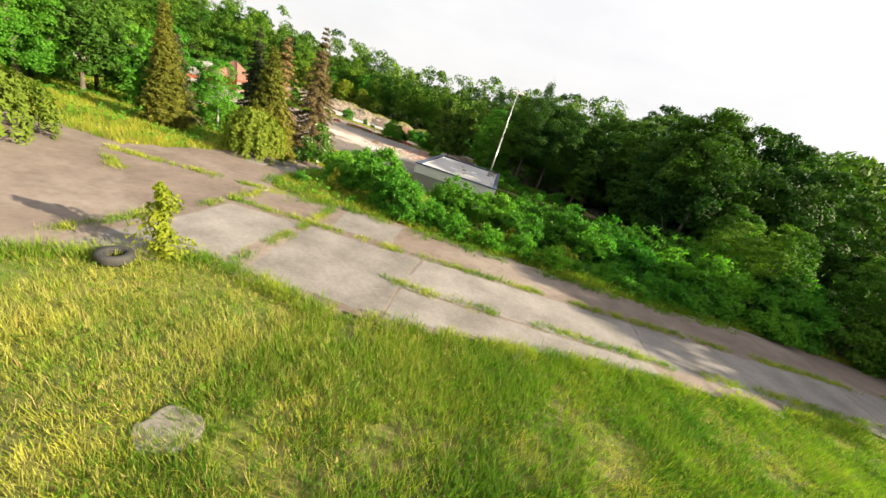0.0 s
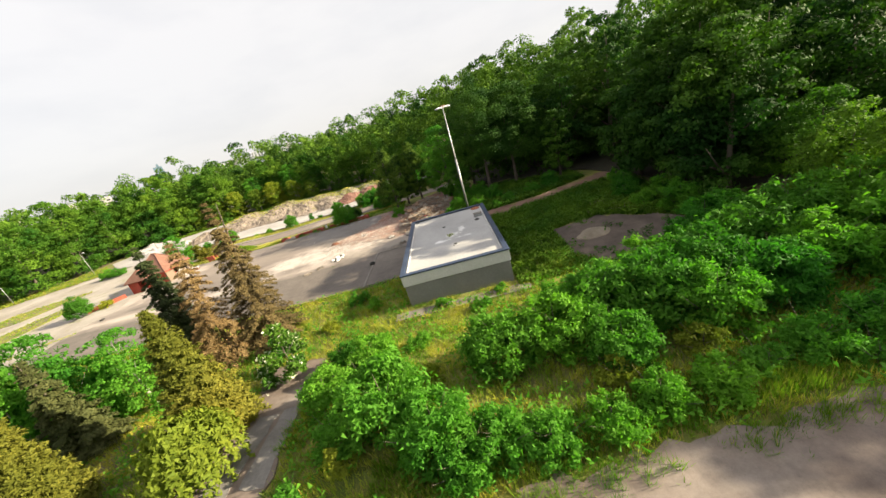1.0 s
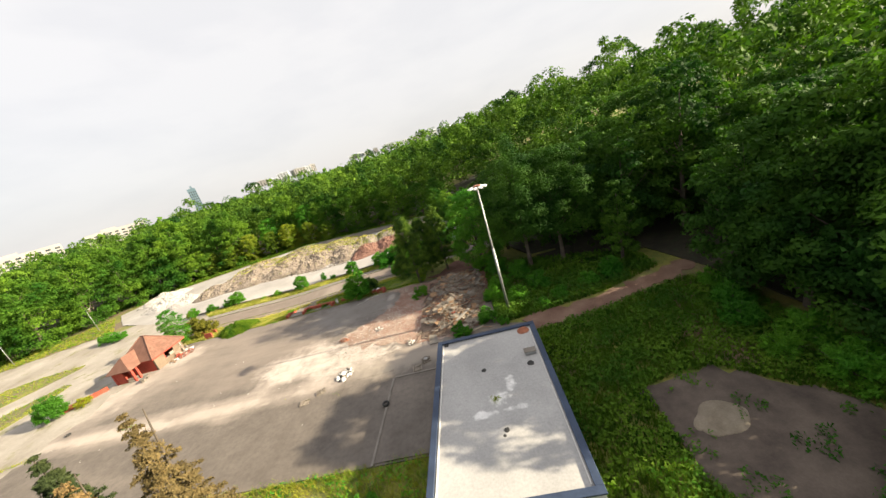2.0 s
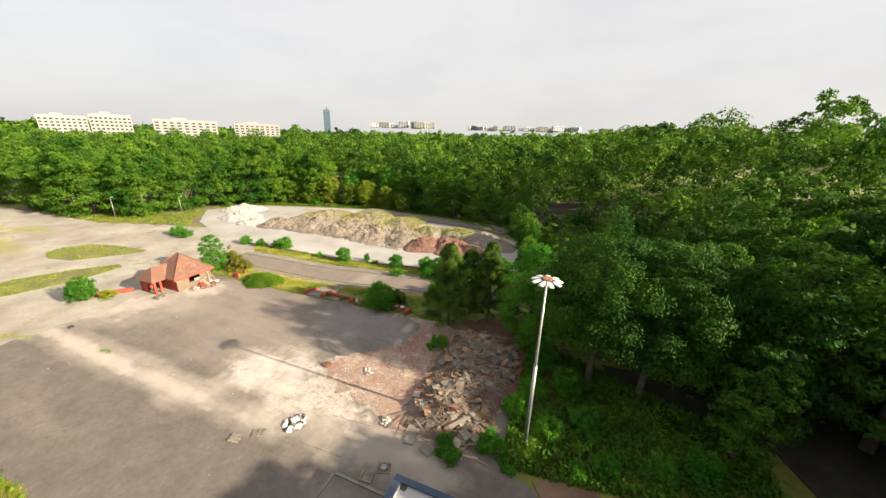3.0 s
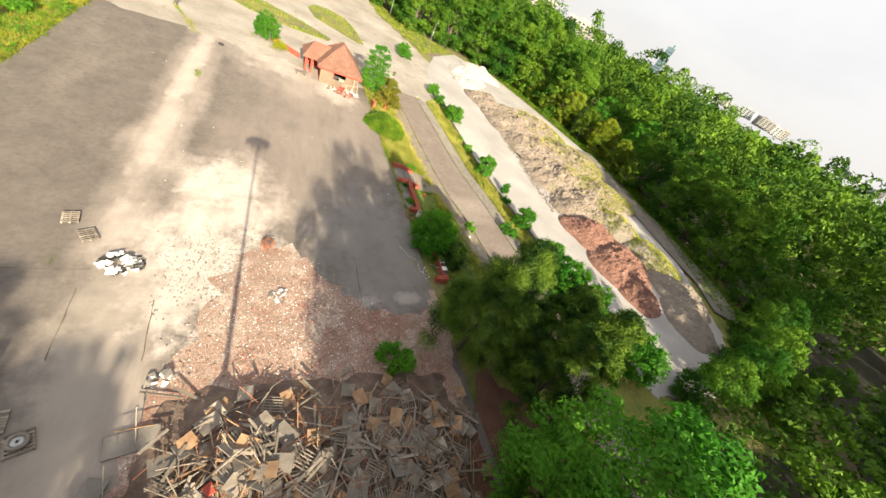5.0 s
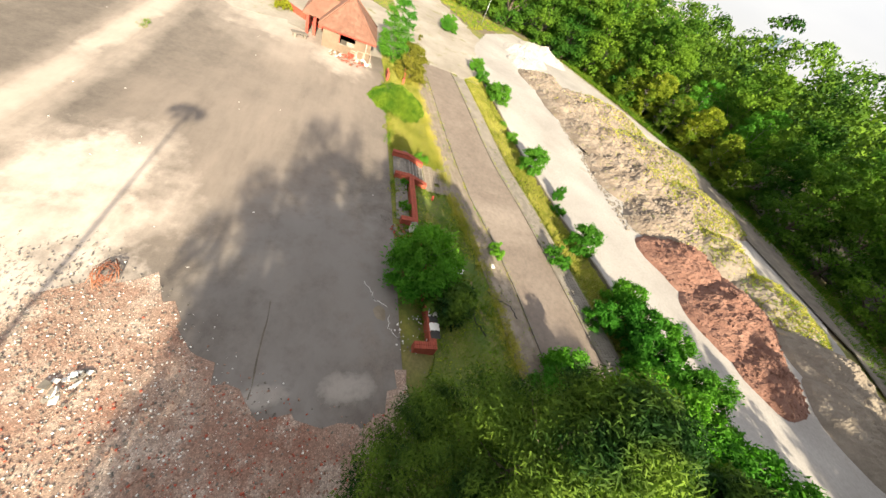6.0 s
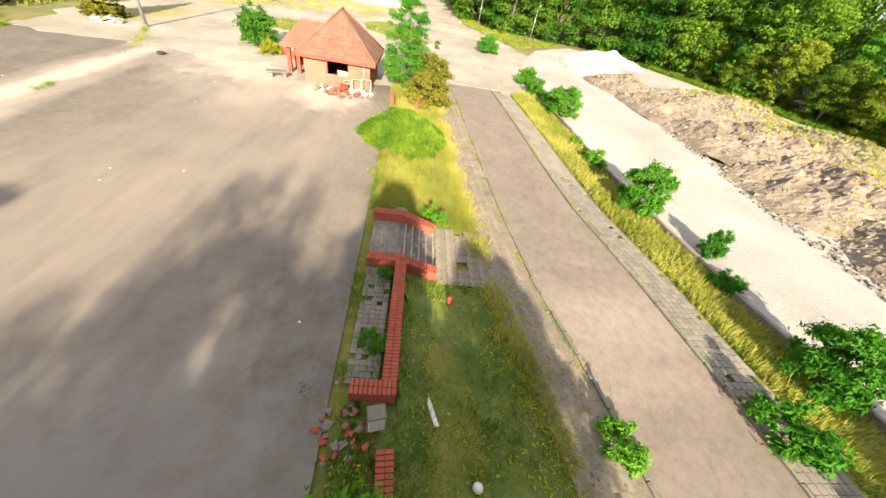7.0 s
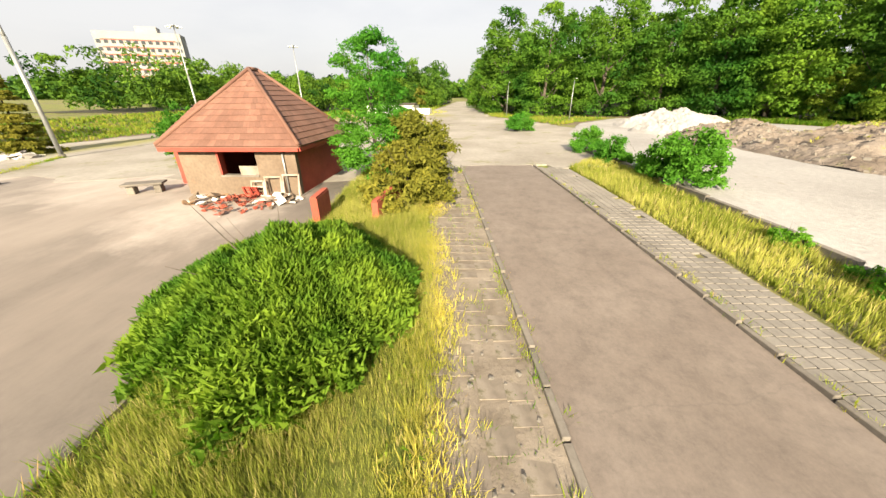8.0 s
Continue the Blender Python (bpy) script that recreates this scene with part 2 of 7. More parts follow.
M_FASCIA = rough_mat("pale_fascia", (0.50, 0.49, 0.48), (0.60, 0.59, 0.575), 0.5, 8.0, 0.7, 0.1, 0.004)
M_DARKMETAL = rough_mat("dark_flashing", (0.030, 0.046, 0.085), (0.050, 0.074, 0.130), 0.8, 9.0, 0.55, 0.1, 0.003, metal=0.4)
M_REDBRICK = rough_mat("red_brick", (0.31, 0.060, 0.032), (0.43, 0.100, 0.060), 1.2, 12.0, 0.85, 0.5, 0.01, per_object=0.25)
M_REDPAINT = rough_mat("red_paint", (0.28, 0.035, 0.022), (0.40, 0.065, 0.04), 0.9, 10.0, 0.7, 0.2, 0.005)
M_TILE = rough_mat("clay_roof_tile", (0.17, 0.078, 0.052), (0.235, 0.118, 0.084), 0.8, 12.0, 0.8, 0.3, 0.008, per_object=0.3)
M_PLASTER = rough_mat("stained_plaster", (0.130, 0.092, 0.064), (0.195, 0.146, 0.106), 0.5, 8.0, 0.9, 0.3, 0.006, ((0.22, 0.115, 0.07), 0.62))
M_RUBBER = rough_mat("black_rubber", (0.018, 0.018, 0.018), (0.04, 0.038, 0.036), 1.5, 14.0, 0.8, 0.4, 0.01)
M_WOODGREY = rough_mat("weathered_boards", (0.20, 0.165, 0.13), (0.40, 0.345, 0.285), 1.4, 14.0, 0.9, 0.5, 0.008, per_object=0.55)
M_WOODWARM = rough_mat("broken_timber", (0.25, 0.14, 0.075), (0.40, 0.26, 0.15), 1.4, 14.0, 0.9, 0.5, 0.008, per_object=0.4)
M_RUST = rough_mat("rusty_iron", (0.20, 0.062, 0.030), (0.36, 0.14, 0.075), 2.0, 14.0, 0.9, 0.5, 0.006)
M_DISC = rough_mat("rust_spotted_paint", (0.17, 0.055, 0.032), (0.30, 0.115, 0.07), 2.4, 14.0, 0.85, 0.4, 0.006, ((0.50, 0.44, 0.38), 0.55))
M_GALV = rough_mat("galvanised_steel", (0.30, 0.31, 0.31), (0.42, 0.43, 0.42), 1.5, 10.0, 0.45, 0.1, 0.003, metal=0.6)
M_WHITEPAINT = rough_mat("white_paint", (0.62, 0.60, 0.57), (0.80, 0.79, 0.76), 0.8, 9.0, 0.5, 0.1, 0.004)
M_WHITELAMP = rough_mat("white_lamp_shell", (0.72, 0.72, 0.70), (0.82, 0.82, 0.80), 2.0, 9.0, 0.4, 0.05, 0.002)
M_BLOCKWHITE = rough_mat("far_white_wall", (0.26, 0.25, 0.24), (0.32, 0.31, 0.30), 0.1, 1.0, 0.8, 0.0)
M_BLOCKRED = rough_mat("far_red_panel", (0.38, 0.09, 0.07), (0.46, 0.13, 0.10), 0.1, 1.0, 0.8, 0.0)
# distance haze put into this wall grey; plain paint on the shed's scrawls
M_BLOCKGREY = rough_mat("far_hazed_grey", (0.44, 0.47, 0.50), (0.54, 0.56, 0.58), 0.05, 0.8, 0.8, 0.0)
M_BLOCKBLUE = rough_mat("far_blue_glass", (0.07, 0.12, 0.155), (0.10, 0.155, 0.20), 0.1, 1.0, 0.4, 0.0)
M_PANE = rough_mat("dark_window_pane", (0.03, 0.035, 0.04), (0.06, 0.07, 0.08), 0.5, 2.0, 0.15, 0.0)
M_BARK = rough_mat("tree_bark", (0.065, 0.052, 0.04), (0.13, 0.105, 0.08), 1.2, 8.0, 0.95, 0.8, 0.03)
M_BIRCHBARK = rough_mat("pale_bark", (0.22, 0.20, 0.17), (0.48, 0.45, 0.40), 1.6, 9.0, 0.9, 0.4, 0.01)
M_LEAF = leaf_mat("broad_leaves", (0.012, 0.048, 0.007), (0.062, 0.138, 0.016), 0.27)
M_LEAF_FRONT = leaf_mat("forest_edge_leaves", (0.028, 0.100, 0.012), (0.108, 0.205, 0.022), 0.36)
M_LEAF_MAPLE = leaf_mat("maple_leaves", (0.008, 0.040, 0.006), (0.044, 0.110, 0.013), 0.18)
M_LEAF_WEEP = leaf_mat("hanging_leaves", (0.074, 0.125, 0.016), (0.145, 0.19, 0.026), 0.35)
M_LEAF_BRIGHT = leaf_mat("young_leaves", (0.046, 0.185, 0.020), (0.118, 0.285, 0.032), 0.45)
M_LEAF_OLIVE = leaf_mat("willow_leaves", (0.080, 0.150, 0.015), (0.185, 0.235, 0.026), 0.40)
M_LEAF_YELLOW = leaf_mat("yellowish_leaves", (0.135, 0.185, 0.018), (0.25, 0.275, 0.032), 0.42)
M_PINE = leaf_mat("pine_needles", (0.012, 0.042, 0.009), (0.112, 0.188, 0.027), 0.25, 0.8)
M_THUJA = leaf_mat("olive_conifer", (0.088, 0.105, 0.017), (0.172, 0.168, 0.030), 0.3)
M_SPRUCE = leaf_mat("spruce_needles", (0.034, 0.050, 0.022), (0.075, 0.085, 0.035), 0.12)
M_DEAD = leaf_mat("dead_brown_needles", (0.118, 0.076, 0.040), (0.21, 0.145, 0.078), 0.15)
M_DYING = leaf_mat("dying_needles", (0.078, 0.060, 0.030), (0.158, 0.118, 0.060), 0.15, 0.4)
M_HEDGE = leaf_mat("juniper_needles", (0.046, 0.124, 0.014), (0.160, 0.250, 0.030), 0.35, 0.5)
M_GRASS = leaf_mat("tall_grass", (0.110, 0.225, 0.022), (0.36, 0.365, 0.062), 0.42, 0.5, accent=((0.36, 0.24, 0.10), 0.90))
M_STRAW = leaf_mat("straw_grass", (0.25, 0.275, 0.042), (0.52, 0.465, 0.135), 0.36, 0.3, accent=((0.50, 0.40, 0.17), 0.88))
M_GRASS_MOWN = leaf_mat("mown_grass", (0.115, 0.225, 0.020), (0.36, 0.385, 0.055), 0.42, 0.45, accent=((0.32, 0.26, 0.10), 0.90))
# darker copy of the lush grass, with the forest's shade in its colour
M_GRASS_SHADE = leaf_mat("shaded_grass", (0.030, 0.090, 0.010), (0.082, 0.150, 0.017), 0.4, 0.3)
M_GRASS_LUSH = leaf_mat("lush_grass", (0.058, 0.150, 0.013), (0.150, 0.245, 0.025), 0.5, 0.3, accent=((0.32, 0.28, 0.09), 0.93))

M_DECK = tint_blobs(rough_mat("grey_roof_deck", (0.325, 0.32, 0.315), (0.43, 0.423, 0.415), 0.22, 6.0, 0.85, 0.2, 0.006, ((0.27, 0.265, 0.26), 0.60)), ((-4.2, 70.8, 1.2, 0.9), (-3.0, 72.2, 0.5, 1.1), (-5.3, 69.6, 1.1, 0.5), (-2.9, 69.7, 1.0, 0.4)), (0.70, 0.69, 0.675), 1.1, (1.2, 1.2, 0.8), 3.4, 0.6)
# ---- tools for building ----
def mesh_of(name, verts, faces, mat, smooth=False):
    me = bpy.data.meshes.new(name)
    me.from_pydata([tuple(v) for v in verts], [], [tuple(f) for f in faces])
    me.materials.append(mat)
    if smooth:
        me.polygons.foreach_set("use_smooth", [True] * len(me.polygons))
    me.update()
    return me


def quads_mesh(name, corners, mat):
    """One mesh from an array of loose three- or four-cornered faces (n, 3 or 4, 3)."""
    n, k = corners.shape[:2]
    me = bpy.data.meshes.new(name)
    me.vertices.add(k * n)
    me.vertices.foreach_set("co", np.ascontiguousarray(corners, dtype=np.float32).ravel())
    me.loops.add(k * n)
    me.loops.foreach_set("vertex_index", np.arange(k * n, dtype=np.int32))
    me.polygons.add(n)
    me.polygons.foreach_set("loop_start", np.arange(0, k * n, k, dtype=np.int32))
    me.materials.append(mat)
    me.update(calc_edges=True)
    return me


def tris_mesh(name, corners, mat):
    n = len(corners)
    me = bpy.data.meshes.new(name)
    me.vertices.add(3 * n)
    me.vertices.foreach_set("co", np.ascontiguousarray(corners, dtype=np.float32).ravel())
    me.loops.add(3 * n)
    me.loops.foreach_set("vertex_index", np.arange(3 * n, dtype=np.int32))
    me.polygons.add(n)
    me.polygons.foreach_set("loop_start", np.arange(0, 3 * n, 3, dtype=np.int32))
    me.materials.append(mat)
    me.update(calc_edges=True)
    return me


def from_bm(name, bm, mat, smooth=False):
    me = bpy.data.meshes.new(name)
    bm.to_mesh(me)
    bm.free()
    me.materials.append(mat)
    if smooth:
        me.polygons.foreach_set("use_smooth", [True] * len(me.polygons))
    return me


def part(name, data, parent, label="", m=None):
    ob = new(name, data)
    ob.parent = parent
    if m is not None:
        ob.matrix_basis = m
    if label:
        tagged(ob, label)
    return ob


def thing(name, m, label, category, group="", kind="", data=None):
    ob = new(name, data)
    ob.matrix_basis = m
    return tagged(ob, label, category, group, kind)


def box_bm(sx, sy, sz, at=(0, 0, 0), bevel=0.0, bm=None):
    """A box whose foot stands at the given point."""
    bm = bm or bmesh.new()
    made = bmesh.ops.create_cube(bm, size=1.0, matrix=Matrix.Translation((at[0], at[1], at[2] + sz / 2)) @ Matrix.Diagonal((sx, sy, sz, 1)))
    if bevel:
        edges = list({e for v in made["verts"] for e in v.link_edges})
        bmesh.ops.bevel(bm, geom=edges, offset=bevel, segments=1, affect="EDGES")
    return bm


def box(name, sx, sy, sz, mat, at=(0, 0, 0), bevel=0.0):
    return from_bm(name, box_bm(sx, sy, sz, at, bevel), mat)


def tube(name, path, radii, mat, sides=10, closed=True):
    """A round bar along a line of points with a radius at each."""
    pts = [Vector(p) for p in path]
    verts, faces = [], []
    for i, p in enumerate(pts):
        d = (pts[min(i + 1, len(pts) - 1)] - pts[max(i - 1, 0)]).normalized()
        q = d.to_track_quat("Z", "Y")
        for k in range(sides):
            a = 2 * math.pi * k / sides
            verts.append(p + q @ Vector((math.cos(a) * radii[i], math.sin(a) * radii[i], 0)))
    for i in range(len(pts) - 1):
        for k in range(sides):
            a, b = i * sides + k, i * sides + (k + 1) % sides
            faces.append((a, b, b + sides, a + sides))
    if closed:
        faces.append(tuple(reversed(range(sides))))
        faces.append(tuple(range((len(pts) - 1) * sides, len(pts) * sides)))
    return mesh_of(name, verts, faces, mat, True)


def inside(x, y, poly):
    hit = np.zeros(len(x), bool)
    for (x0, y0), (x1, y1) in zip(poly, poly[1:] + poly[:1]):
        if y0 != y1:
            hit ^= ((y0 > y) != (y1 > y)) & (x < (x1 - x0) * (y - y0) / (y1 - y0) + x0)
    return hit


def smooth01(v):
    v = np.clip(v, 0.0, 1.0)
    return v * v * (3 - 2 * v)


# ---- the lie of the land ----
def height(x, y):
    """Ground level: an upper terrace in the south, the lot at 0, the road half a metre below it, hills far off."""
    x, y = np.asarray(x, float), np.asarray(y, float)
    z = 1.8 * smooth01((61.0 - y) / 15.0)
    z = z - 0.5 * smooth01((y - 104.0) / 3.0) * smooth01((x + 68.0) / 22.0) * (1 - smooth01((y - 185.0) / 60.0))
    z = z + 0.3 * smooth01((-x - 43.0) / 16.0)
    d = np.hypot(x + 25.0, y - 95.0)
    west = smooth01((-x - 60.0) / 120.0)
    z = z + (9.0 - 6.0 * west) * smooth01((d - 140.0) / 330.0) + 10.0 * smooth01((x + 30.0) / 90.0) * smooth01((y - 110.0) / 90.0) + 5.0 * west * smooth01((d - 420.0) / 900.0)
    z = z + 10.0 * smooth01((d - 900.0) / 1500.0)
    return z


def wave(x, y, s, seed=0.0):
    x, y = np.asarray(x) / s + seed, np.asarray(y) / s - seed
    return (np.sin(1.3 * x + 0.7 * y) + np.sin(-0.8 * x + 1.9 * y + 1.3) + 0.6 * np.sin(2.9 * x + 2.3 * y + 0.4) + 0.5 * np.sin(4.7 * x - 3.1 * y)) / 3.1


LOT = [(-62.0, 69.7), (-9.3, 69.7), (-9.3, 79.9), (0.5, 80.1), (0.3, 84.3), (-3.0, 85.5), (-3.0, 104.5), (-20.0, 103.6), (-59.0, 102.6), (-72.0, 101.0), (-72.5, 85.0), (-69.5, 75.3)]
UPPER = [(-34, 35.5), (-15, 32.2), (-12.3, 32.0), (-11.2, 33.2), (-8.6, 35.0), (-6.6, 34.9), (-4.4, 34.6), (-0.6, 35.6), (1.2, 36.1), (5.8, 37.4), (13.1, 38.8), (18.4, 40.2), (34, 42.5), (34, 50), (17, 48.2), (12.3, 46.5), (0, 45.4), (-8.2, 45), (-12.4, 42.6), (-13.6, 46), (-15.0, 54), (-15.6, 58.5), (-19.6, 58.5), (-18.9, 53), (-19.2, 47), (-21, 42), (-34, 40.5)]
PLAZA = [(-62.2, 69.0), (-78, 66), (-112, 70), (-150, 82), (-168, 98), (-300, 104), (-300, 110), (-168, 113), (-128, 114.5), (-100, 123), (-84, 130), (-74, 127), (-66.5, 122), (-66.5, 108.6), (-62, 102)]
YARD = [(-118, 140), (-104, 128), (-88, 121.5), (-72, 119.0), (-60, 119.6), (-52, 120.2), (-45, 121.1), (-37, 122.0), (-30, 123.4), (-8, 125.9), (-6, 140), (-14, 152), (-38, 166), (-70, 167), (-92, 160), (-112, 153)]
ROAD_SOUTH = [(-66, 108.4), (-58, 109.15), (-50, 109.9), (-42, 110.6), (-37, 111.15), (-32, 112.2), (-27, 112.95), (-22, 113.4), (-16, 113.9)]
ROAD_NORTH = [(-66, 113.1), (-58, 113.9), (-50, 114.75), (-44, 115.4), (-38, 116.5), (-32, 117.3), (-27, 117.8), (-22, 118.3), (-16, 118.9)]
ROAD = [(-72, 108.0), *ROAD_SOUTH, (-4, 114.9), (1, 115.3), (1, 120.3), (-4, 120.0), *ROAD_NORTH[::-1], (-72, 112.7)]
PAD = [(6.4, 65.2), (7.6, 62.6), (9.6, 61.6), (13.0, 61.0), (16.8, 62.2), (18.6, 65.6), (16.9, 68.4), (14.6, 70.6), (12.2, 72.8), (8.6, 72.6), (6.7, 71.9)]
TRACK = [(0.3, 82.3), (9, 83.6), (17.8, 86.4), (24, 89.5), (23, 91.2), (16.5, 88.6), (8, 86.0), (0.0, 85.4)]
OVAL_A = [(-105, 99), (-104, 95.8), (-99, 94.2), (-93, 95.6), (-86.8, 104.3), (-87.5, 105.6), (-97, 104.6), (-103, 102.8)]
OVAL_B = [(-89.5, 86), (-87, 81.2), (-83.5, 80.2), (-81, 84), (-79.5, 91), (-80.2, 97.6), (-82.2, 98.2), (-86.5, 92.5)]


def ragged(poly, step, amount, seed):
    """The same outline with an uneven, broken edge."""
    rng = np.random.default_rng(seed)
    out = []
    for (x0, y0), (x1, y1) in zip(poly, poly[1:] + poly[:1]):
        n = max(1, round(math.hypot(x1 - x0, y1 - y0) / step))
        out += [(x0 + (x1 - x0) * k / n + rng.normal(0, amount), y0 + (y1 - y0) * k / n + rng.normal(0, amount)) for k in range(n)]
    return out


def drape(name, poly, mat, lift=0.0, step=3.0, label="", category="", kind="structure", ground=height, edge=0.12, worn=0.0):
    """A sheet of ground cover with a small edge, laid over the land."""
    if worn:
        poly = ragged(poly, max(0.5, worn * 3), worn, len(name) + int(abs(poly[0][0])))
    bm = bmesh.new()
    f = bm.faces.new([bm.verts.new((x, y, 0)) for x, y in poly])
    xs, ys = [p[0] for p in poly], [p[1] for p in poly]
    for axis, lo, hi in ((0, min(xs), max(xs)), (1, min(ys), max(ys))):
        v = lo + step
        while v < hi:
            co, no = ((v, 0, 0), (1, 0, 0)) if axis == 0 else ((0, v, 0), (0, 1, 0))
            bmesh.ops.bisect_plane(bm, geom=bm.verts[:] + bm.edges[:] + bm.faces[:], plane_co=co, plane_no=no)
            v += step
    for v in bm.verts:
        v.co.z = float(ground(v.co.x, v.co.y)) + lift
    rim = [e for e in bm.edges if e.is_boundary]
    made = bmesh.ops.extrude_edge_only(bm, edges=rim)
    for v in made["geom"]:
        if isinstance(v, bmesh.types.BMVert):
            v.co.z -= edge
    bmesh.ops.recalc_face_normals(bm, faces=bm.faces[:])
    ob = new(name, from_bm(name, bm, mat))
    return tagged(ob, label, category, kind=kind)


def axis_steps(lo, hi, near_lo, near_hi, fine, grow):
    mid = list(np.arange(near_lo, near_hi + 0.01, fine))
    out, s, v = [], fine, near_hi
    while v < hi:
        s *= grow
        v += s
        out.append(min(v, hi))
    low, s, v = [], fine, near_lo
    while v > lo:
        s *= grow
        v -= s
        low.append(max(v, lo))
    return np.array(low[::-1] + mid + out)


gx = axis_steps(-3200, 3200, -125, 45, 2.0, 1.16)
gy = axis_steps(-2500, 3400, 14, 190, 2.0, 1.16)
GX, GY = np.meshgrid(gx, gy)
paved = np.zeros(GX.size, bool)
for poly in (LOT, UPPER, PLAZA, YARD, ROAD, PAD, TRACK):
    paved |= inside(GX.ravel(), GY.ravel(), poly)
rough = wave(GX, GY, 6.0) * 0.10 + wave(GX, GY, 2.7, 3.0) * 0.05
GZ = height(GX, GY) - 0.09 + np.where(paved.reshape(GX.shape), 0.0, np.minimum(rough, 0.05))
far = np.hypot(GX + 25, GY - 95)
GZ = GZ + wave(GX, GY, 90.0) * 6.0 * smooth01((far - 500) / 900)
nx, ny = len(gx), len(gy)
gfaces = [(j * nx + i, j * nx + i + 1, (j + 1) * nx + i + 1, (j + 1) * nx + i) for j in range(ny - 1) for i in range(nx - 1)]
ground = new("ground", mesh_of("ground", np.stack([GX.ravel(), GY.ravel(), GZ.ravel()], 1), gfaces, M_GROUND, True))
tagged(ground, "rough ground with turf, weeds and bare brown soil", "ground", kind="structure")

M_GROUND_RED = rough_mat("reddish_soil", (0.12, 0.062, 0.042), (0.22, 0.14, 0.10), 0.4, 7.0, 0.95, 0.7, 0.03)
drape("lot", LOT, M_LOT, 0.0, 4.0, "wide worn grey-brown asphalt lot with pale dusty streaks", "pavement")
drape("old_terrace", UPPER, M_OLD, 0.0, 3.0, "cracked old concrete and asphalt terrace with weedy joints", "pavement", worn=0.18)
drape("plaza", PLAZA, M_GRAVEL, 0.012, 4.0, "pale dusty gravel forecourt and track", "gravel ground", worn=0.5)
drape("yard", YARD, M_WHITE, 0.02, 4.0, "white crushed-stone yard beside heaps of rubble", "gravel ground", worn=0.12)
drape("road", ROAD, M_ROAD, 0.0, 3.0, "grey-brown worn asphalt road with weedy edges", "road")
drape("pad", PAD, rough_mat("stained_pad", (0.048, 0.035, 0.029), (0.135, 0.105, 0.084), 0.35, 7.0, 0.9, 0.5, 0.02), 0.0, 2.0, "stained brown broken concrete pad in the grass", "pavement", worn=0.35)
drape("dirt_track", TRACK, M_GROUND_RED, 0.0, 2.0, "reddish dirt track leading into the forest", "path", worn=0.3)
drape("dirt_track", [(16.4, 86.6), (18.8, 87.0), (16.6, 80), (15.4, 71.5), (11.5, 73.2), (13.6, 79)], M_GROUND_RED, -0.01, 2.0, "reddish dirt track between the pad and the forest", "path", worn=0.3)

def joint_line(pts, wide, mat, label):
    """An open joint in the lot: a narrow dark strip with a wavering edge."""
    rng = np.random.default_rng(len(pts) + int(abs(pts[0][0] * 10)))
    fine = []
    for (x0, y0), (x1, y1) in zip(pts, pts[1:]):
        n = max(2, round(math.hypot(x1 - x0, y1 - y0) / 0.6))
        fine += [(x0 + (x1 - x0) * k / n, y0 + (y1 - y0) * k / n) for k in range(n)]
    fine.append(pts[-1])
    dx, dy = pts[-1][0] - pts[0][0], pts[-1][1] - pts[0][1]
    ln = math.hypot(dx, dy)
    ux, uy = -dy / ln, dx / ln
    half = wide * rng.uniform(0.15, 0.6, len(fine))
    mid = rng.normal(0, wide * 0.25, len(fine))
    verts = [(x + ux * (c + sgn * w), y + uy * (c + sgn * w), float(height(x, y)) + 0.004) for (x, y), w, c in zip(fine, half, mid) for sgn in (-1, 1)]
    faces = [(2 * i, 2 * i + 1, 2 * i + 3, 2 * i + 2) for i in range(len(fine) - 1)]
    tagged(new("lot_joint", mesh_of("lot_joint", verts, faces, mat)), label, "joint", kind="structure")


M_JOINT = rough_mat("dirt_filled_joint", (0.070, 0.060, 0.046), (0.150, 0.128, 0.096), 1.5, 9.0, 0.95, 0.4, 0.01)
for pts in ([(-15.2, 81.0), (-19.5, 80.8)], [(-18.8, 96.9), (-23.6, 96.8)], [(-20.9, 81.0), (-20.7, 76.6)], [(-14.9, 84.6), (-18.8, 84.3)]):
    joint_line(pts, 0.07, M_JOINT, "dirt-filled joint between old slabs of the lot")

# pale slabs of the old terrace, each a piece of its own
SLAB_ROWS = [[(-11.8, 33.0), (-8.4, 35.3), (-8.5, 40.3), (-11.8, 39.8)],
             [(-7.4, 35.1), (-2.4, 35.4), (-2.3, 41.2), (-8.0, 40.4)], [(-2.3, 35.5), (8.7, 38.2), (8.75, 39.1), (-2.35, 37.8)], [(-2.35, 37.9), (8.8, 39.2), (9.0, 42.6), (-2.25, 41.2)], [(8.85, 39.2), (20.4, 40.3), (20.8, 44.2), (9.05, 42.6)], [(20.5, 40.5), (27, 41.3), (27.4, 45.2), (20.9, 44.4)],
             [(-7.4, 41.2), (-4.2, 41.5), (-4.4, 44.6), (-7.8, 44.4)], [(-17.6, 47.0), (-16.0, 46.8), (-16.2, 52.6), (-17.4, 52.8)], [(-15.6, 47.6), (-14.2, 47.4), (-14.9, 53.0), (-16.0, 52.9)]]
for k, quad in enumerate(SLAB_ROWS):
    mid = (sum(p[0] for p in quad) / 4, sum(p[1] for p in quad) / 4)
    cut = [(mid[0] + (x - mid[0]) * 0.997, mid[1] + (y - mid[1]) * 0.97) for x, y in quad]
    drape("terrace_slab", cut, M_OLDSLAB, 0.008, 2.0, "large pale concrete slab of the old terrace", "slab", worn=0.05, edge=0.08)

# ---- plants ----
def unit(v):
    return v / (np.linalg.norm(v, axis=-1, keepdims=True) + 1e-9)


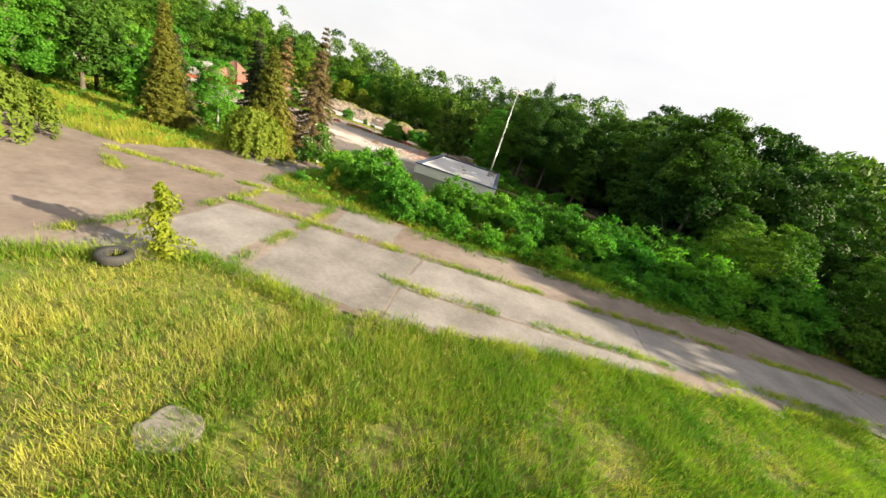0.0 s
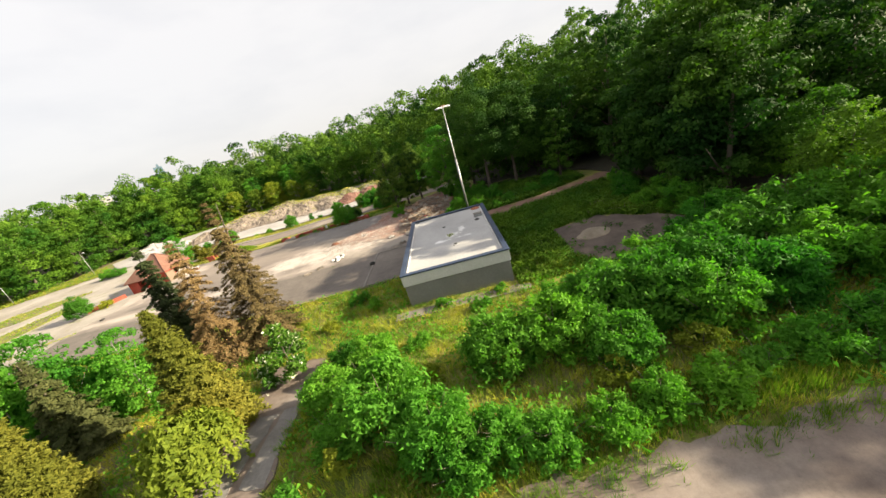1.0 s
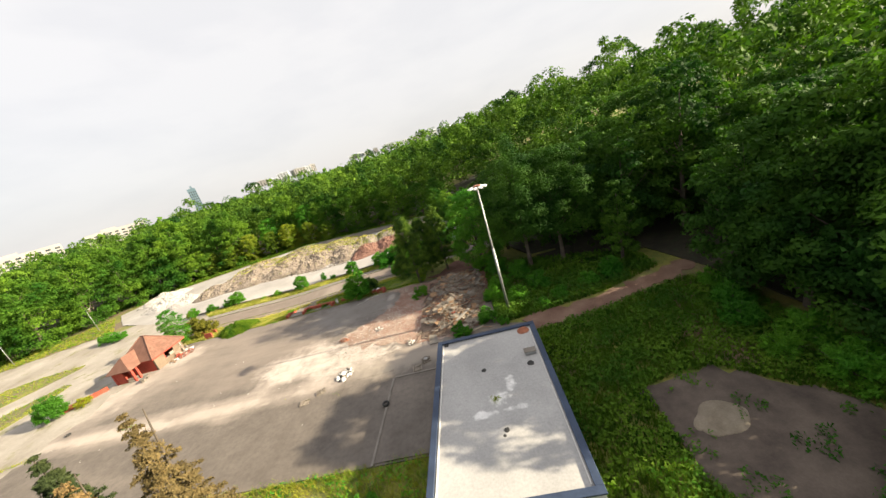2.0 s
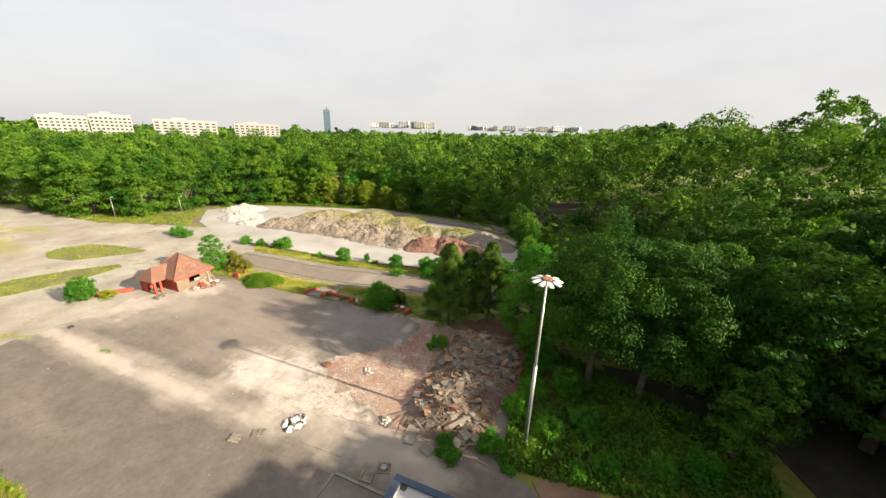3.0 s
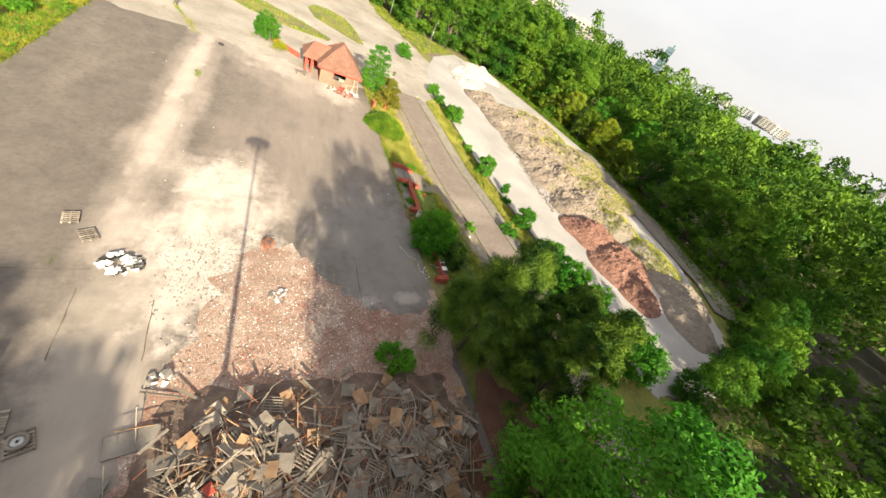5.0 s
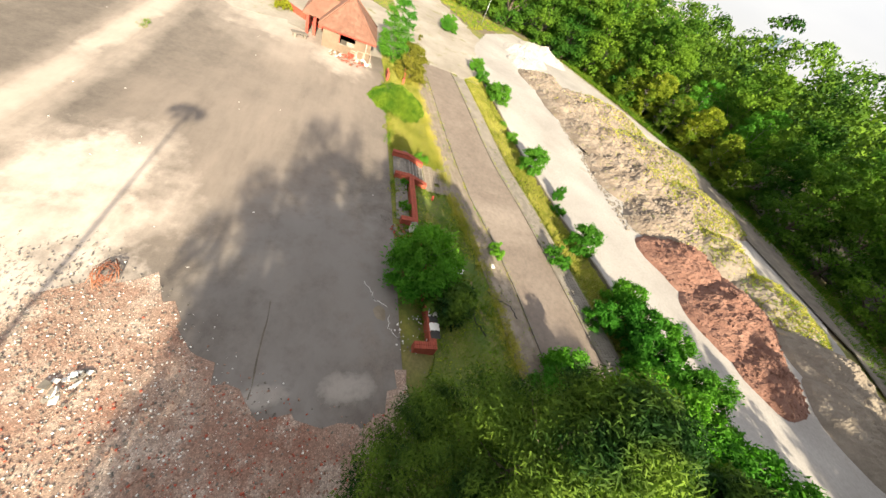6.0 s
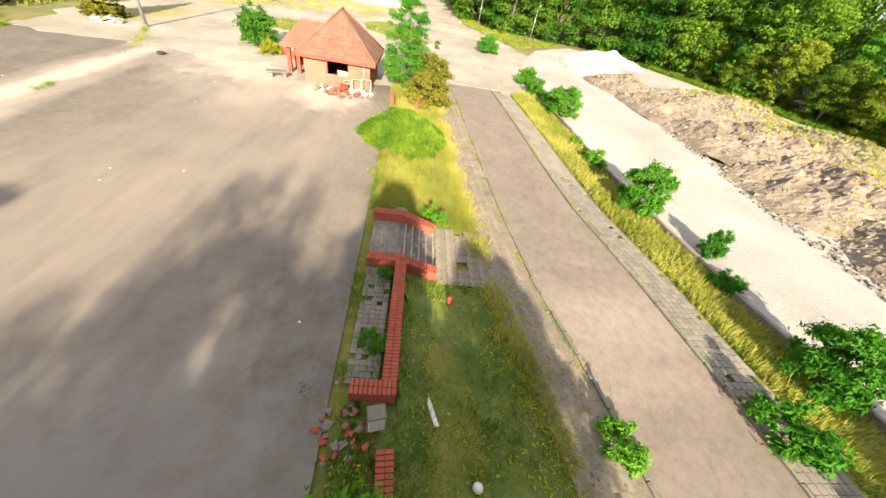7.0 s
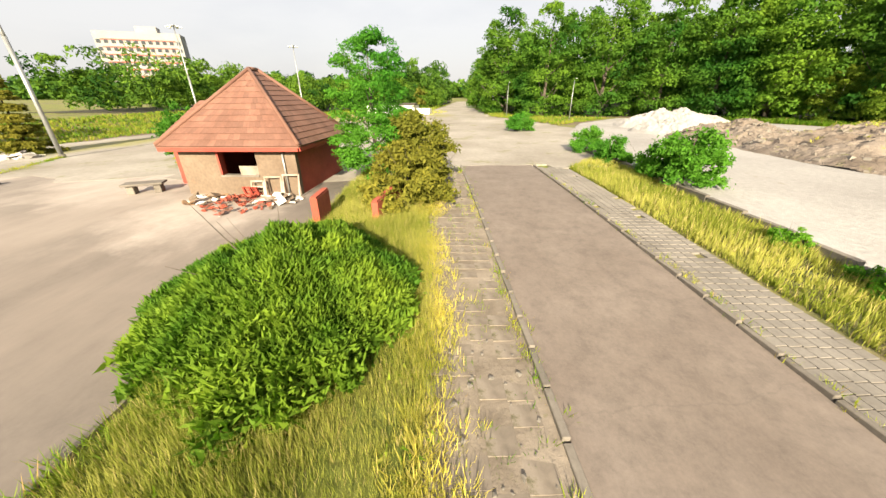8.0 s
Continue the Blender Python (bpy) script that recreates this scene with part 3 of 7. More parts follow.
def leaf_quads(rng, centres, normals, size, long=1.5, jitter=0.5):
    """Small pointed leaves that lie roughly across the given normals."""
    n = len(centres)
    nr = unit(normals + rng.normal(0, jitter, (n, 3)))
    a = unit(np.cross(nr, rng.normal(0, 1, (n, 3))))
    b = np.cross(nr, a)
    s = (size * rng.uniform(0.6, 1.4, (n, 1)))
    up = nr * s * 0.12
    return np.stack([centres + a * s * long * 0.55, centres - a * s * long * 0.4 - b * s * 0.45 + up, centres - a * s * long * 0.4 + b * s * 0.45 + up], 1)


def lobes_to_leaves(rng, lobes, count, size, jitter=0.5, long=1.5, fill=0.25, loose=0.17):
    """Leaves over the outsides of many overlapping rounded clumps (x, y, z, radius, flatness)."""
    lob = np.array(lobes)
    area = lob[:, 3] ** 2
    pick = rng.choice(len(lob), count, p=area / area.sum())
    d = unit(rng.normal(0, 1, (count, 3)))
    d[:, 2] = np.where(d[:, 2] < -0.35, -d[:, 2], d[:, 2])
    r = lob[pick, 3:4] * (1 - fill * rng.random((count, 1)) ** 2) * (1 + loose * rng.normal(0, 1, (count, 1)))
    off = d * r
    off[:, 2] *= lob[pick, 4]
    c = lob[pick, :3] + off
    return leaf_quads(rng, c, d * (1, 1, 1.2), size, long, jitter)


def crown_lobes(rng, h, r, base, n, shape="round"):
    """Clumps that make up a crown of an uneven outline."""
    out = []
    for _ in range(n):
        u = rng.random()
        z = base + (h - base) * u
        if shape == "round":
            reach = r * math.sqrt(max(0.06, 1 - (2 * u - 0.85) ** 2 / 1.45))
        elif shape == "cone":
            reach = r * (1.02 - u) ** 0.8
        else:
            reach = r * (0.55 + 0.5 * math.sin(math.pi * min(1, u * 1.1)))
        a, k = rng.uniform(0, 2 * math.pi), math.sqrt(rng.uniform(0.30, 1.05))
        s = r * rng.uniform(0.10, 0.24) * (1.1 - 0.4 * u)
        out.append((math.cos(a) * reach * k * 0.85, math.sin(a) * reach * k * 0.85, z - s * 0.4, s, rng.uniform(0.6, 0.95)))
    out += [(0, 0, h - r * 0.2, r * 0.2, 1.0), (0, 0, h * 0.6, r * 0.5, 1.2), (0, 0, h * 0.4, r * 0.5, 1.0)]
    return out


def trunk_mesh(rng, h, radius, mat, limbs=7, reach=2.5, first=0.3):
    """A tapered, slightly bent trunk with limbs, in one mesh."""
    bend = rng.normal(0, 0.02, 2) * h
    line = [(bend[0] * t * t, bend[1] * t * t, h * t) for t in np.linspace(0, 1, 7)]
    lines = [(line, [radius * (1.25 if t == 0 else 1.0) * (1 - 0.88 * t) for t in np.linspace(0, 1, 7)], 8)]
    for k in range(limbs):
        t = rng.uniform(first, 0.9)
        p = np.array([bend[0] * t * t, bend[1] * t * t, h * t])
        a = rng.uniform(0, 2 * math.pi)
        d = np.array([math.cos(a), math.sin(a), rng.uniform(0.35, 0.9)]) * reach * (1.15 - t)
        q = [p, p + d * 0.5 + (0, 0, 0.06 * reach), p + d + (0, 0, 0.2 * reach)]
        r0 = radius * (1 - 0.85 * t) * 0.55
        lines.append((q, [r0, r0 * 0.6, r0 * 0.18], 5))
    verts, faces = [], []
    for path, radii, sides in lines:
        pts = [Vector(p) for p in path]
        start = len(verts)
        for i, p in enumerate(pts):
            q = (pts[min(i + 1, len(pts) - 1)] - pts[max(i - 1, 0)]).to_track_quat("Z", "Y")
            for k in range(sides):
                a = 2 * math.pi * k / sides
                verts.append(p + q @ Vector((math.cos(a) * radii[i], math.sin(a) * radii[i], 0)))
        for i in range(len(pts) - 1):
            for k in range(sides):
                a, b = start + i * sides + k, start + i * sides + (k + 1) % sides
                faces.append((a, b, b + sides, a + sides))
    return mesh_of("trunk", verts, faces, mat, True)


def tree_thing(name, trunk, crown, m, label, category="tree", group="", trunk_label="", crown_label=""):
    ob = thing(name, m, label, category, group)
    part("trunk", trunk, ob, trunk_label)
    part("crown", crown, ob, crown_label)
    return ob


def broadleaf(seed, h, r, leaves=7000, size=0.27, mat=None, base=0.16, lobes=105, shape="round", bark=None, peaks=()):
    rng = np.random.default_rng(seed)
    lob = crown_lobes(rng, h, r, h * base, lobes, shape) + list(peaks)
    crown = quads_mesh("crown", lobes_to_leaves(rng, lob, leaves, size), mat or M_LEAF)
    return trunk_mesh(rng, h * 0.86, h * 0.017 + 0.04, bark or M_BARK, 9, r * 0.8, base), crown


def spruce(seed, h, r, mat, leaves=9000, size=0.20, base=0.05, droop=0.35, bare=0.0, tight=2.6):
    """A spire of whorls of drooping boughs, each a row of needle sprays."""
    rng = np.random.default_rng(seed)
    cs, ns = [], []
    tiers = int(h * tight)
    for i in range(tiers):
        u = (i + rng.random() * 0.8) / tiers
        z = h * (base + (1 - base) * u)
        reach = r * (1 - u) ** 0.85 * rng.uniform(0.8, 1.12) + 0.12
        boughs = max(4, int(5 + 7 * (1 - u)))
        a0 = rng.uniform(0, 6.28)
        for k in range(boughs):
            if rng.random() < bare:
                continue
            a = a0 + 2 * math.pi * k / boughs + rng.normal(0, 0.15)
            d = np.array([math.cos(a), math.sin(a), 0.0])
            side = np.array([-d[1], d[0], 0.0])
            n = max(5, int(leaves / tiers / boughs * reach * 2.0 / r))
            t = np.sqrt(rng.random(n)) * reach * rng.uniform(0.75, 1.1)
            w = rng.normal(0, 0.5, n) * (0.10 + 0.20 * (reach - np.minimum(t, reach)) + 0.1)
            zz = z - droop * t * (1 + 0.25 * t / max(reach, 0.1)) + 0.18 * np.maximum(0, t - 0.7 * reach) + rng.normal(0, 0.05, n)
            cs.append(t[:, None] * d + w[:, None] * side + np.stack([0 * t, 0 * t, zz], 1))
            ns.append(np.tile(np.array([d[0] * 0.5, d[1] * 0.5, 0.85]), (n, 1)))
    crown = quads_mesh("crown", leaf_quads(rng, np.concatenate(cs), np.concatenate(ns), size, 2.8, 0.45), mat)
    return trunk_mesh(rng, h * 0.98, h * 0.014 + 0.04, M_BARK, 0), crown


def shrub(seed, h, r, leaves=1500, size=0.16, mat=None, lobes=30, stems=6):
    rng = np.random.default_rng(seed)
    lob = []
    for _ in range(lobes):
        a, k = rng.uniform(0, 6.28), math.sqrt(rng.random())
        s = r * rng.uniform(0.10, 0.22)
        z = max(s * 0.5, h * rng.uniform(0.25, 0.95) * (1.05 - 0.5 * k) - s * 0.5)
        lob.append((math.cos(a) * r * k * 0.8, math.sin(a) * r * k * 0.8, z, s, 0.85))
    crown = quads_mesh("crown", lobes_to_leaves(rng, lob, leaves, size, 1.1, 2.0, 0.8, 0.42), mat or M_LEAF_BRIGHT)
    return trunk_mesh(rng, h * 0.7, 0.035 + 0.01 * h, M_BARK, stems, r, 0.05), crown


def at(x, y, turn=0.0, s=1.0, sz=None, sink=0.05):
    return Matrix.Translation((x, y, float(height(x, y)) - 0.09 - sink)) @ Matrix.Rotation(turn, 4, "Z") @ Matrix.Diagonal((s, s, sz or s, 1))


def tufts(rng, x, y, tall, blades=6, spread=0.10, width=0.02, lean=0.45, z=None):
    """Grass: tufts of narrow bent blades, each blade one long triangle."""
    n = len(x)
    z = height(x, y) - 0.09 if z is None else z
    root = np.repeat(np.stack([x, y, z], 1), blades, 0)
    m = n * blades
    a = rng.uniform(0, 6.28, m)
    out = np.stack([np.cos(a), np.sin(a), np.zeros(m)], 1)
    root = root + out * rng.uniform(0, spread, (m, 1))
    hgt = np.repeat(np.asarray(tall) * np.ones(n), blades) * rng.uniform(0.55, 1.15, m)
    tip = root + out * (hgt * rng.uniform(0.1, lean, m))[:, None]
    tip[:, 2] += hgt
    side = np.stack([-out[:, 1], out[:, 0], np.zeros(m)], 1) * (width * rng.uniform(0.7, 1.5, (m, 1)))
    return np.stack([root - side, root + side, tip], 1)


def scatter(rng, poly, per_m2, keep_out=()):
    xs, ys = [p[0] for p in poly], [p[1] for p in poly]
    n = int((max(xs) - min(xs)) * (max(ys) - min(ys)) * per_m2)
    x, y = rng.uniform(min(xs), max(xs), n), rng.uniform(min(ys), max(ys), n)
    ok = inside(x, y, poly)
    for k in keep_out:
        ok &= ~inside(x, y, k)
    return x[ok], y[ok]


PAVED = (LOT, UPPER, PLAZA, YARD, ROAD, PAD, TRACK)

# -- the woods --
OAKS = [broadleaf(11, 15, 5.2, 15000, 0.225), broadleaf(12, 17, 5.8, 17000, 0.235), broadleaf(13, 13, 5.0, 9600, 0.26), broadleaf(14, 18, 4.8, 10500, 0.27, base=0.2), broadleaf(15, 12, 4.6, 12000, 0.22, M_LEAF_BRIGHT, 0.06, bark=M_BIRCHBARK), broadleaf(16, 16.5, 6.3, 48000, 0.14, M_LEAF_MAPLE, base=0.34, lobes=210), broadleaf(17, 13.5, 4.2, 26000, 0.15, M_LEAF_BRIGHT, 0.1, 170), broadleaf(18, 15, 5.6, 19000, 0.23, M_LEAF_FRONT, 0.03, 150),
        broadleaf(19, 15.0, 6.0, 56000, 0.13, M_LEAF_MAPLE, base=0.36, lobes=200, peaks=((0, -2.4, 15.4, 0.85, 2.6), (0, -1.1, 15.9, 0.8, 2.3), (0, 0.5, 15.3, 0.8, 2.7), (0.3, -4.4, 12.6, 1.0, 2.0), (0, -5.6, 10.8, 0.9, 1.8), (0, 2.6, 14.0, 0.8, 2.4)) * 3),
        broadleaf(20, 9.5, 4.3, 17000, 0.18, M_LEAF_OLIVE, 0.03, 120, bark=M_BIRCHBARK)]


def oak(k, x, y, s, turn, label, group="trees of the forest", name="tree", sz=None):
    src = OAKS[k]
    return tree_thing(name, src[0], src[1], at(x, y, turn, s, sz), label, "tree", group)


rngw = np.random.default_rng(5)
LABEL_WOOD = ("tall leafy deciduous tree at the dark forest edge", "broad dense green tree standing in the forest", "slender tall leafy tree among forest neighbours")


def spread(rng, poly, gap, tries, taken):
    xs, ys = [p[0] for p in poly], [p[1] for p in poly]
    out = []
    for _ in range(tries):
        a, b = rng.uniform(min(xs), max(xs)), rng.uniform(min(ys), max(ys))
        if inside(np.array([a]), np.array([b]), poly)[0] and all((a - c) ** 2 + (b - d) ** 2 > gap * gap for c, d in taken):
            out.append((a, b))
            taken.append((a, b))
    return out


OAK_TALL = (15.5, 17.5, 13.5, 18.5)
EAST_EDGE = [(5.5, 97), (10, 92.5), (18.5, 94), (20.5, 83), (21.5, 69), (48, 68), (46, 100), (34, 128), (12, 132), (3, 124), (0.5, 112)]
taken = [(22.6, 68.4), (23.0, 77.0), (22.8, 83.2), (28.0, 71.5), (28.5, 76.4), (28.0, 82.0), (33.5, 69.5), (34, 75), (33, 80), (9.2, 99.0), (-3.0, 104.6), (4.2, 99.4), (8.5, 108.5), (24.5, 79.5), (29.0, 92.0), (20.5, 66.5), (23.5, 73.5)]
for i, (a, b) in enumerate(spread(rngw, EAST_EDGE, 6.2, 1500, taken)):
    oak(i % 4, a, b, min(rngw.uniform(0.92, 1.08) * (0.8 if a > 34 and b < 90 else 1.12 if b < 82 else 1.2 if a > 16 else 0.98), (0.42 * (a + 12) / OAK_TALL[i % 4]) if 82 < b < 97 else max(0.45, (0.42 * (a + 14) + 1) / OAK_TALL[i % 4]) if b > 117 else 0.42 * (a + 29) / OAK_TALL[i % 4] if b > 106 else 9), rngw.uniform(0, 6.28), LABEL_WOOD[i % 3])
oak(6, -3.0, 104.2, 1.14, 1.0, "pale-leaved birch-like tree beside the rubble", name="birch_tree", sz=1.0)
oak(8, 4.2, 99.4, 1.14, 0.0, "broad dense maple beside the light mast")
oak(5, 9.2, 99.0, 1.02, 0.9, LABEL_WOOD[1])
oak(5, 9.5, 108.0, 0.92, 4.4, LABEL_WOOD[1])
for k, (a, b) in enumerate(((22.6, 68.4), (23.0, 77.0), (22.8, 83.2), (28.0, 71.5), (28.5, 76.4), (28.0, 82.0), (33.5, 69.5), (34, 75), (33, 80))):
    oak(k % 2, a, b, 1.05, 1.7 * k, LABEL_WOOD[k % 3])
oak(1, 23.5, 73.5, 1.1, 3.0, LABEL_WOOD[0])
oak(0, 24.5, 79.5, 1.1, 0.5, "very tall broad tree at the end of the dirt track")
oak(1, 31.0, 92.0, 1.0, 2.5, LABEL_WOOD[1])
for a, b, s in ((36, 55, 0.62), (41, 51, 0.7), (33, 51.5, 0.5), (45, 57, 0.7), (39, 47, 0.7), (47, 49, 0.75), (44, 43, 0.75), (52, 53, 0.8), (53, 45, 0.8)):
    oak(2, a, b, 1.2 if b < 51 else s, a, "low broad tree beyond the end of the terrace")

# the forest's front along the yard, the road and the clearing
FRONT = [(-236, 116), (-190, 117), (-165, 118), (-150, 119), (-139, 121), (-130, 128), (-124, 137), (-121, 147), (-117, 157), (-110, 164), (-102, 168), (-93, 172), (-84, 176), (-75, 178), (-66, 178), (-57, 177), (-48, 176), (-39, 174), (-30, 172), (-21, 168), (-13, 162), (-6, 157), (-1, 148), (4, 139)]
for i, (a, b) in enumerate(FRONT):
    yellow = -100 < a < -50 and i % 2 == 0
    x, y = a + rngw.normal(0, 1.5), b + rngw.normal(0, 1.5)
    oak(4 if yellow else 7, x, y, rngw.uniform(0.88, 1.12) * (1.15 if yellow else 1.2 if a < -145 else 0.4 if a > -8 else 0.8 if a > -22 else 1.15 if a > -58 else 1.5), rngw.uniform(0, 6.28), "leafy tree in the front row of the forest")

for a, b, s in ((-101, 164.5, 0.85), (-95, 166.5, 1.0), (-88, 169, 1.1), (-80, 170.5, 0.95), (-73, 171.5, 1.05), (-65, 172, 0.9), (-57.5, 170.5, 0.75)):
    oak(9, a, b, s, a * 0.7, "yellowish willow-like tree before the forest edge", "trees before the forest")

for a, b, s in ((-7.5, 138, 0.55), (-9, 146, 0.6), (-13, 156, 0.62), (-7, 130.5, 0.5)):
    oak(7, a, b, s, a, "small leafy tree at the end of the yard")

for a, b, s in ((24.0, 56, 0.62), (23.5, 60, 0.6), (27, 50.5, 0.6), (25, 63, 0.66)):
    oak(7, a, b, s * 0.9, b, "low dark broad tree above the terrace slope", "trees on the slope")

# trees beyond the clearing in the south-west
for i, (a, b, s) in enumerate(((-46, 50, 0.8), (-40, 55, 0.7), (-52, 44, 0.9), (-36, 47, 0.62), (-33, 56, 0.6), (-60, 40, 0.9), (-43, 40, 0.85), (-55, 56, 0.6), (-38, 33, 0.9), (-70, 48, 0.7), (-29, 57.5, 0.5), (-36, 51, 0.62), (-33, 53.6, 0.5), (-38, 49, 0.6), (-45, 47, 0.9), (-50, 54, 0.8), (-57, 59, 0.7), (-64, 57, 0.8))):
    oak((4, 2, 4, 6, 4)[i % 5], a, b, s * 1.15, rngw.uniform(0, 6.28), "rounded leafy tree on the overgrown slope", "trees on the slope")


def far_woods(name, polys, gap, count, size, tall, seed, label, mat):
    """Distant trees that nobody could count: crowns of leaf clumps, one mesh."""
    rng = np.random.default_rng(seed)
    out = []
    for poly in polys:
        xs, ys = [p[0] for p in poly], [p[1] for p in poly]
        gxs, gys = np.meshgrid(np.arange(min(xs), max(xs), gap), np.arange(min(ys), max(ys), gap))
        x = gxs.ravel() + rng.uniform(-0.45, 0.45, gxs.size) * gap
        y = gys.ravel() + rng.uniform(-0.45, 0.45, gxs.size) * gap
        ok = inside(x, y, poly)
        x, y = x[ok], y[ok]
        n = len(x)
        h = tall * rng.uniform(0.60, 1.2, n)
        r = gap * rng.uniform(0.50, 0.76, n)
        h = h * (1 + 0.20 * smooth01((x + 260) / 160) * smooth01((y - 140) / 30))
        h = np.where((y > 112) & (y < 160) & (x > -30), np.clip(0.42 * (x + 14) + 1, 6.0, np.maximum(h, 6.0)), h)
        z = height(x, y)
        k = 8
        ox, oy = rng.normal(0, 0.45, n * k), rng.normal(0, 0.45, n * k)
        cx = np.repeat(x, k) + ox * np.repeat(r, k)
        cy = np.repeat(y, k) + oy * np.repeat(r, k)
        dome = np.repeat(r / h, k) * (0.35 + 1.5 * np.minimum(1.3, ox ** 2 + oy ** 2) + 0.7 * rng.random(n * k) ** 2)
        cz = np.repeat(z + h, k) - np.repeat(h, k) * np.where(rng.random(n * k) < 0.34, rng.uniform(0.3, 0.95, n * k), np.minimum(dome, 0.9))
        lob = np.repeat(r, k) * rng.uniform(0.34, 0.58, n * k)
        per = max(1, count // k)
        m = n * k * per
        d = unit(rng.normal(0, 1, (m, 3)))
        d[:, 2] = np.where(d[:, 2] < -0.2, -d[:, 2], d[:, 2])
        c = np.stack([np.repeat(cx, per), np.repeat(cy, per), np.repeat(cz, per)], 1) + d * np.repeat(lob, per)[:, None] * rng.uniform(0.8, 1.12, (m, 1))
        out.append(leaf_quads(rng, c, d, size, 1.4, 0.45))
    ob = new(name, quads_mesh(name, np.concatenate(out), mat))
    return tagged(ob, label, "forest", kind="stuff")


M_FARLEAF = leaf_mat("distant_leaves", (0.013, 0.052, 0.008), (0.094, 0.182, 0.021), 0.24, 0.12)
NORTH = [(-300, 122), (-168, 122), (-142, 126), (-128, 146), (-118, 166), (-85, 181), (-30, 177), (2, 156), (14, 136), (60, 128), (60, 210), (-300, 230)]
NORTH_BACK = [(-460, 116), (-300, 120), (-300, 230), (60, 210), (60, 340), (-460, 360)]
EAST_BACK = [(34, 130), (47, 100), (49, 70), (78, 66), (82, 30), (150, 30), (150, 210), (60, 210), (60, 130)]
SOUTHWEST = [(-260, -20), (-116, 14), (-112, 44), (-135, 62), (-180, 76), (-190, 98), (-300, 100), (-300, -20)]
far_woods("woods", [NORTH], 7.0, 460, 0.58, 21.0, 61, "dense leafy forest of many crowns", M_FARLEAF)
far_woods("woods", [EAST_BACK], 7.5, 300, 0.8, 23.0, 62, "dense leafy forest of many crowns", M_FARLEAF)
far_woods("woods", [SOUTHWEST], 6.0, 420, 0.5, 10.5, 67, "dense leafy forest beyond the clearing", M_FARLEAF)
far_woods("woods", [NORTH_BACK], 9.0, 240, 1.05, 19.0, 63, "distant forest canopy on rising land", M_FARLEAF)
far_woods("woods", [[(-1000, 60), (-460, 60), (-460, 360), (150, 340), (420, 100), (700, 300), (500, 800), (-300, 900), (-1000, 700)]], 24.0, 84, 4.2, 20.0, 64, "far canopy running to the horizon", M_FARLEAF)
far_woods("woods", [[(-1000, -500), (-300, -400), (-300, 60), (-460, 60), (-1000, 60)]], 22.0, 84, 4.0, 18.0, 65, "far canopy running to the horizon", M_FARLEAF)
far_woods("woods", [[(-2600, -400), (-1000, 0), (-1000, 700), (-300, 900), (500, 800), (1800, 300), (1600, 2400), (-2400, 2600)]], 70.0, 56, 14.0, 26.0, 66, "far canopy running to the horizon", M_FARLEAF)

far_woods("woods", [[(-182, 74), (-192, 98), (-300, 100), (-300, 64), (-152, 64)]], 6.5, 380, 0.65, 16.0, 69, "dense leafy forest beyond the clearing", M_FARLEAF)
far_woods("undergrowth", [[(-3, 121.5), (10, 103), (44, 99), (64, 128), (64, 176), (30, 178), (4, 166), (-4, 150), (-7, 150)]], 3.4, 130, 0.42, 4.4, 68, "dense leafy undergrowth between the forest trees", M_FARLEAF)

# litter coloured near black, so the gaps between crowns read as deep shade
M_LITTER = rough_mat("shaded_litter", (0.016, 0.014, 0.008), (0.042, 0.036, 0.018), 0.5, 7.0, 0.95, 0.7, 0.04, ((0.020, 0.040, 0.010), 0.55))
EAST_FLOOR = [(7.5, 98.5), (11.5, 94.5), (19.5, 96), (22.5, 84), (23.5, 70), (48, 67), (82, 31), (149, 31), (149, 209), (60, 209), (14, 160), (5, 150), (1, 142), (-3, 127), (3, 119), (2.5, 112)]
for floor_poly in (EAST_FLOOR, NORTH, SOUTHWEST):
    drape("forest_floor", floor_poly, M_LITTER, 0.06, 14.0, "forest floor of leaf litter and moss, coloured near black for shade", "soil", edge=0.3)

# -- conifers of the slope, the lot's corner and the clearing --
DEAD = spruce(21, 13.4, 3.3, M_DYING, 46000, 0.075, 0.03, 0.38, 0.12)
dead_a = tree_thing("spruce", *DEAD, at(-22.3, 63.8, 0.4), "tall dying spruce with dull brownish green needles", "conifer", "spruces at the lot")
dead_b = tree_thing("spruce", *spruce(23, 11.6, 3.0, M_DEAD, 36000, 0.075, 0.03, 0.4, 0.25), at(-25.4, 62.2, 1.4), "dead brown spruce with bare drooping boughs", "conifer", "spruces at the lot")
tree_thing("spruce", *spruce(22, 11.6, 2.7, M_SPRUCE, 40000, 0.085), at(-30.6, 64.6, 2.0), "dark grey-green spruce with dense boughs", "conifer", "spruces at the lot")
tree_thing("spruce", *spruce(25, 10.5, 3.0, M_SPRUCE, 22000, 0.12), at(-68.5, 61.0, 0.6), "dark green spruce beyond the corner of the lot", "conifer", "spruces at the lot")
tree_thing("conifer", *spruce(26, 7.2, 2.0, M_THUJA, 16000, 0.12, 0.0, 0.1), at(-71.4, 70.8, 0.2), "olive-yellow conical conifer beside the lot", "conifer")


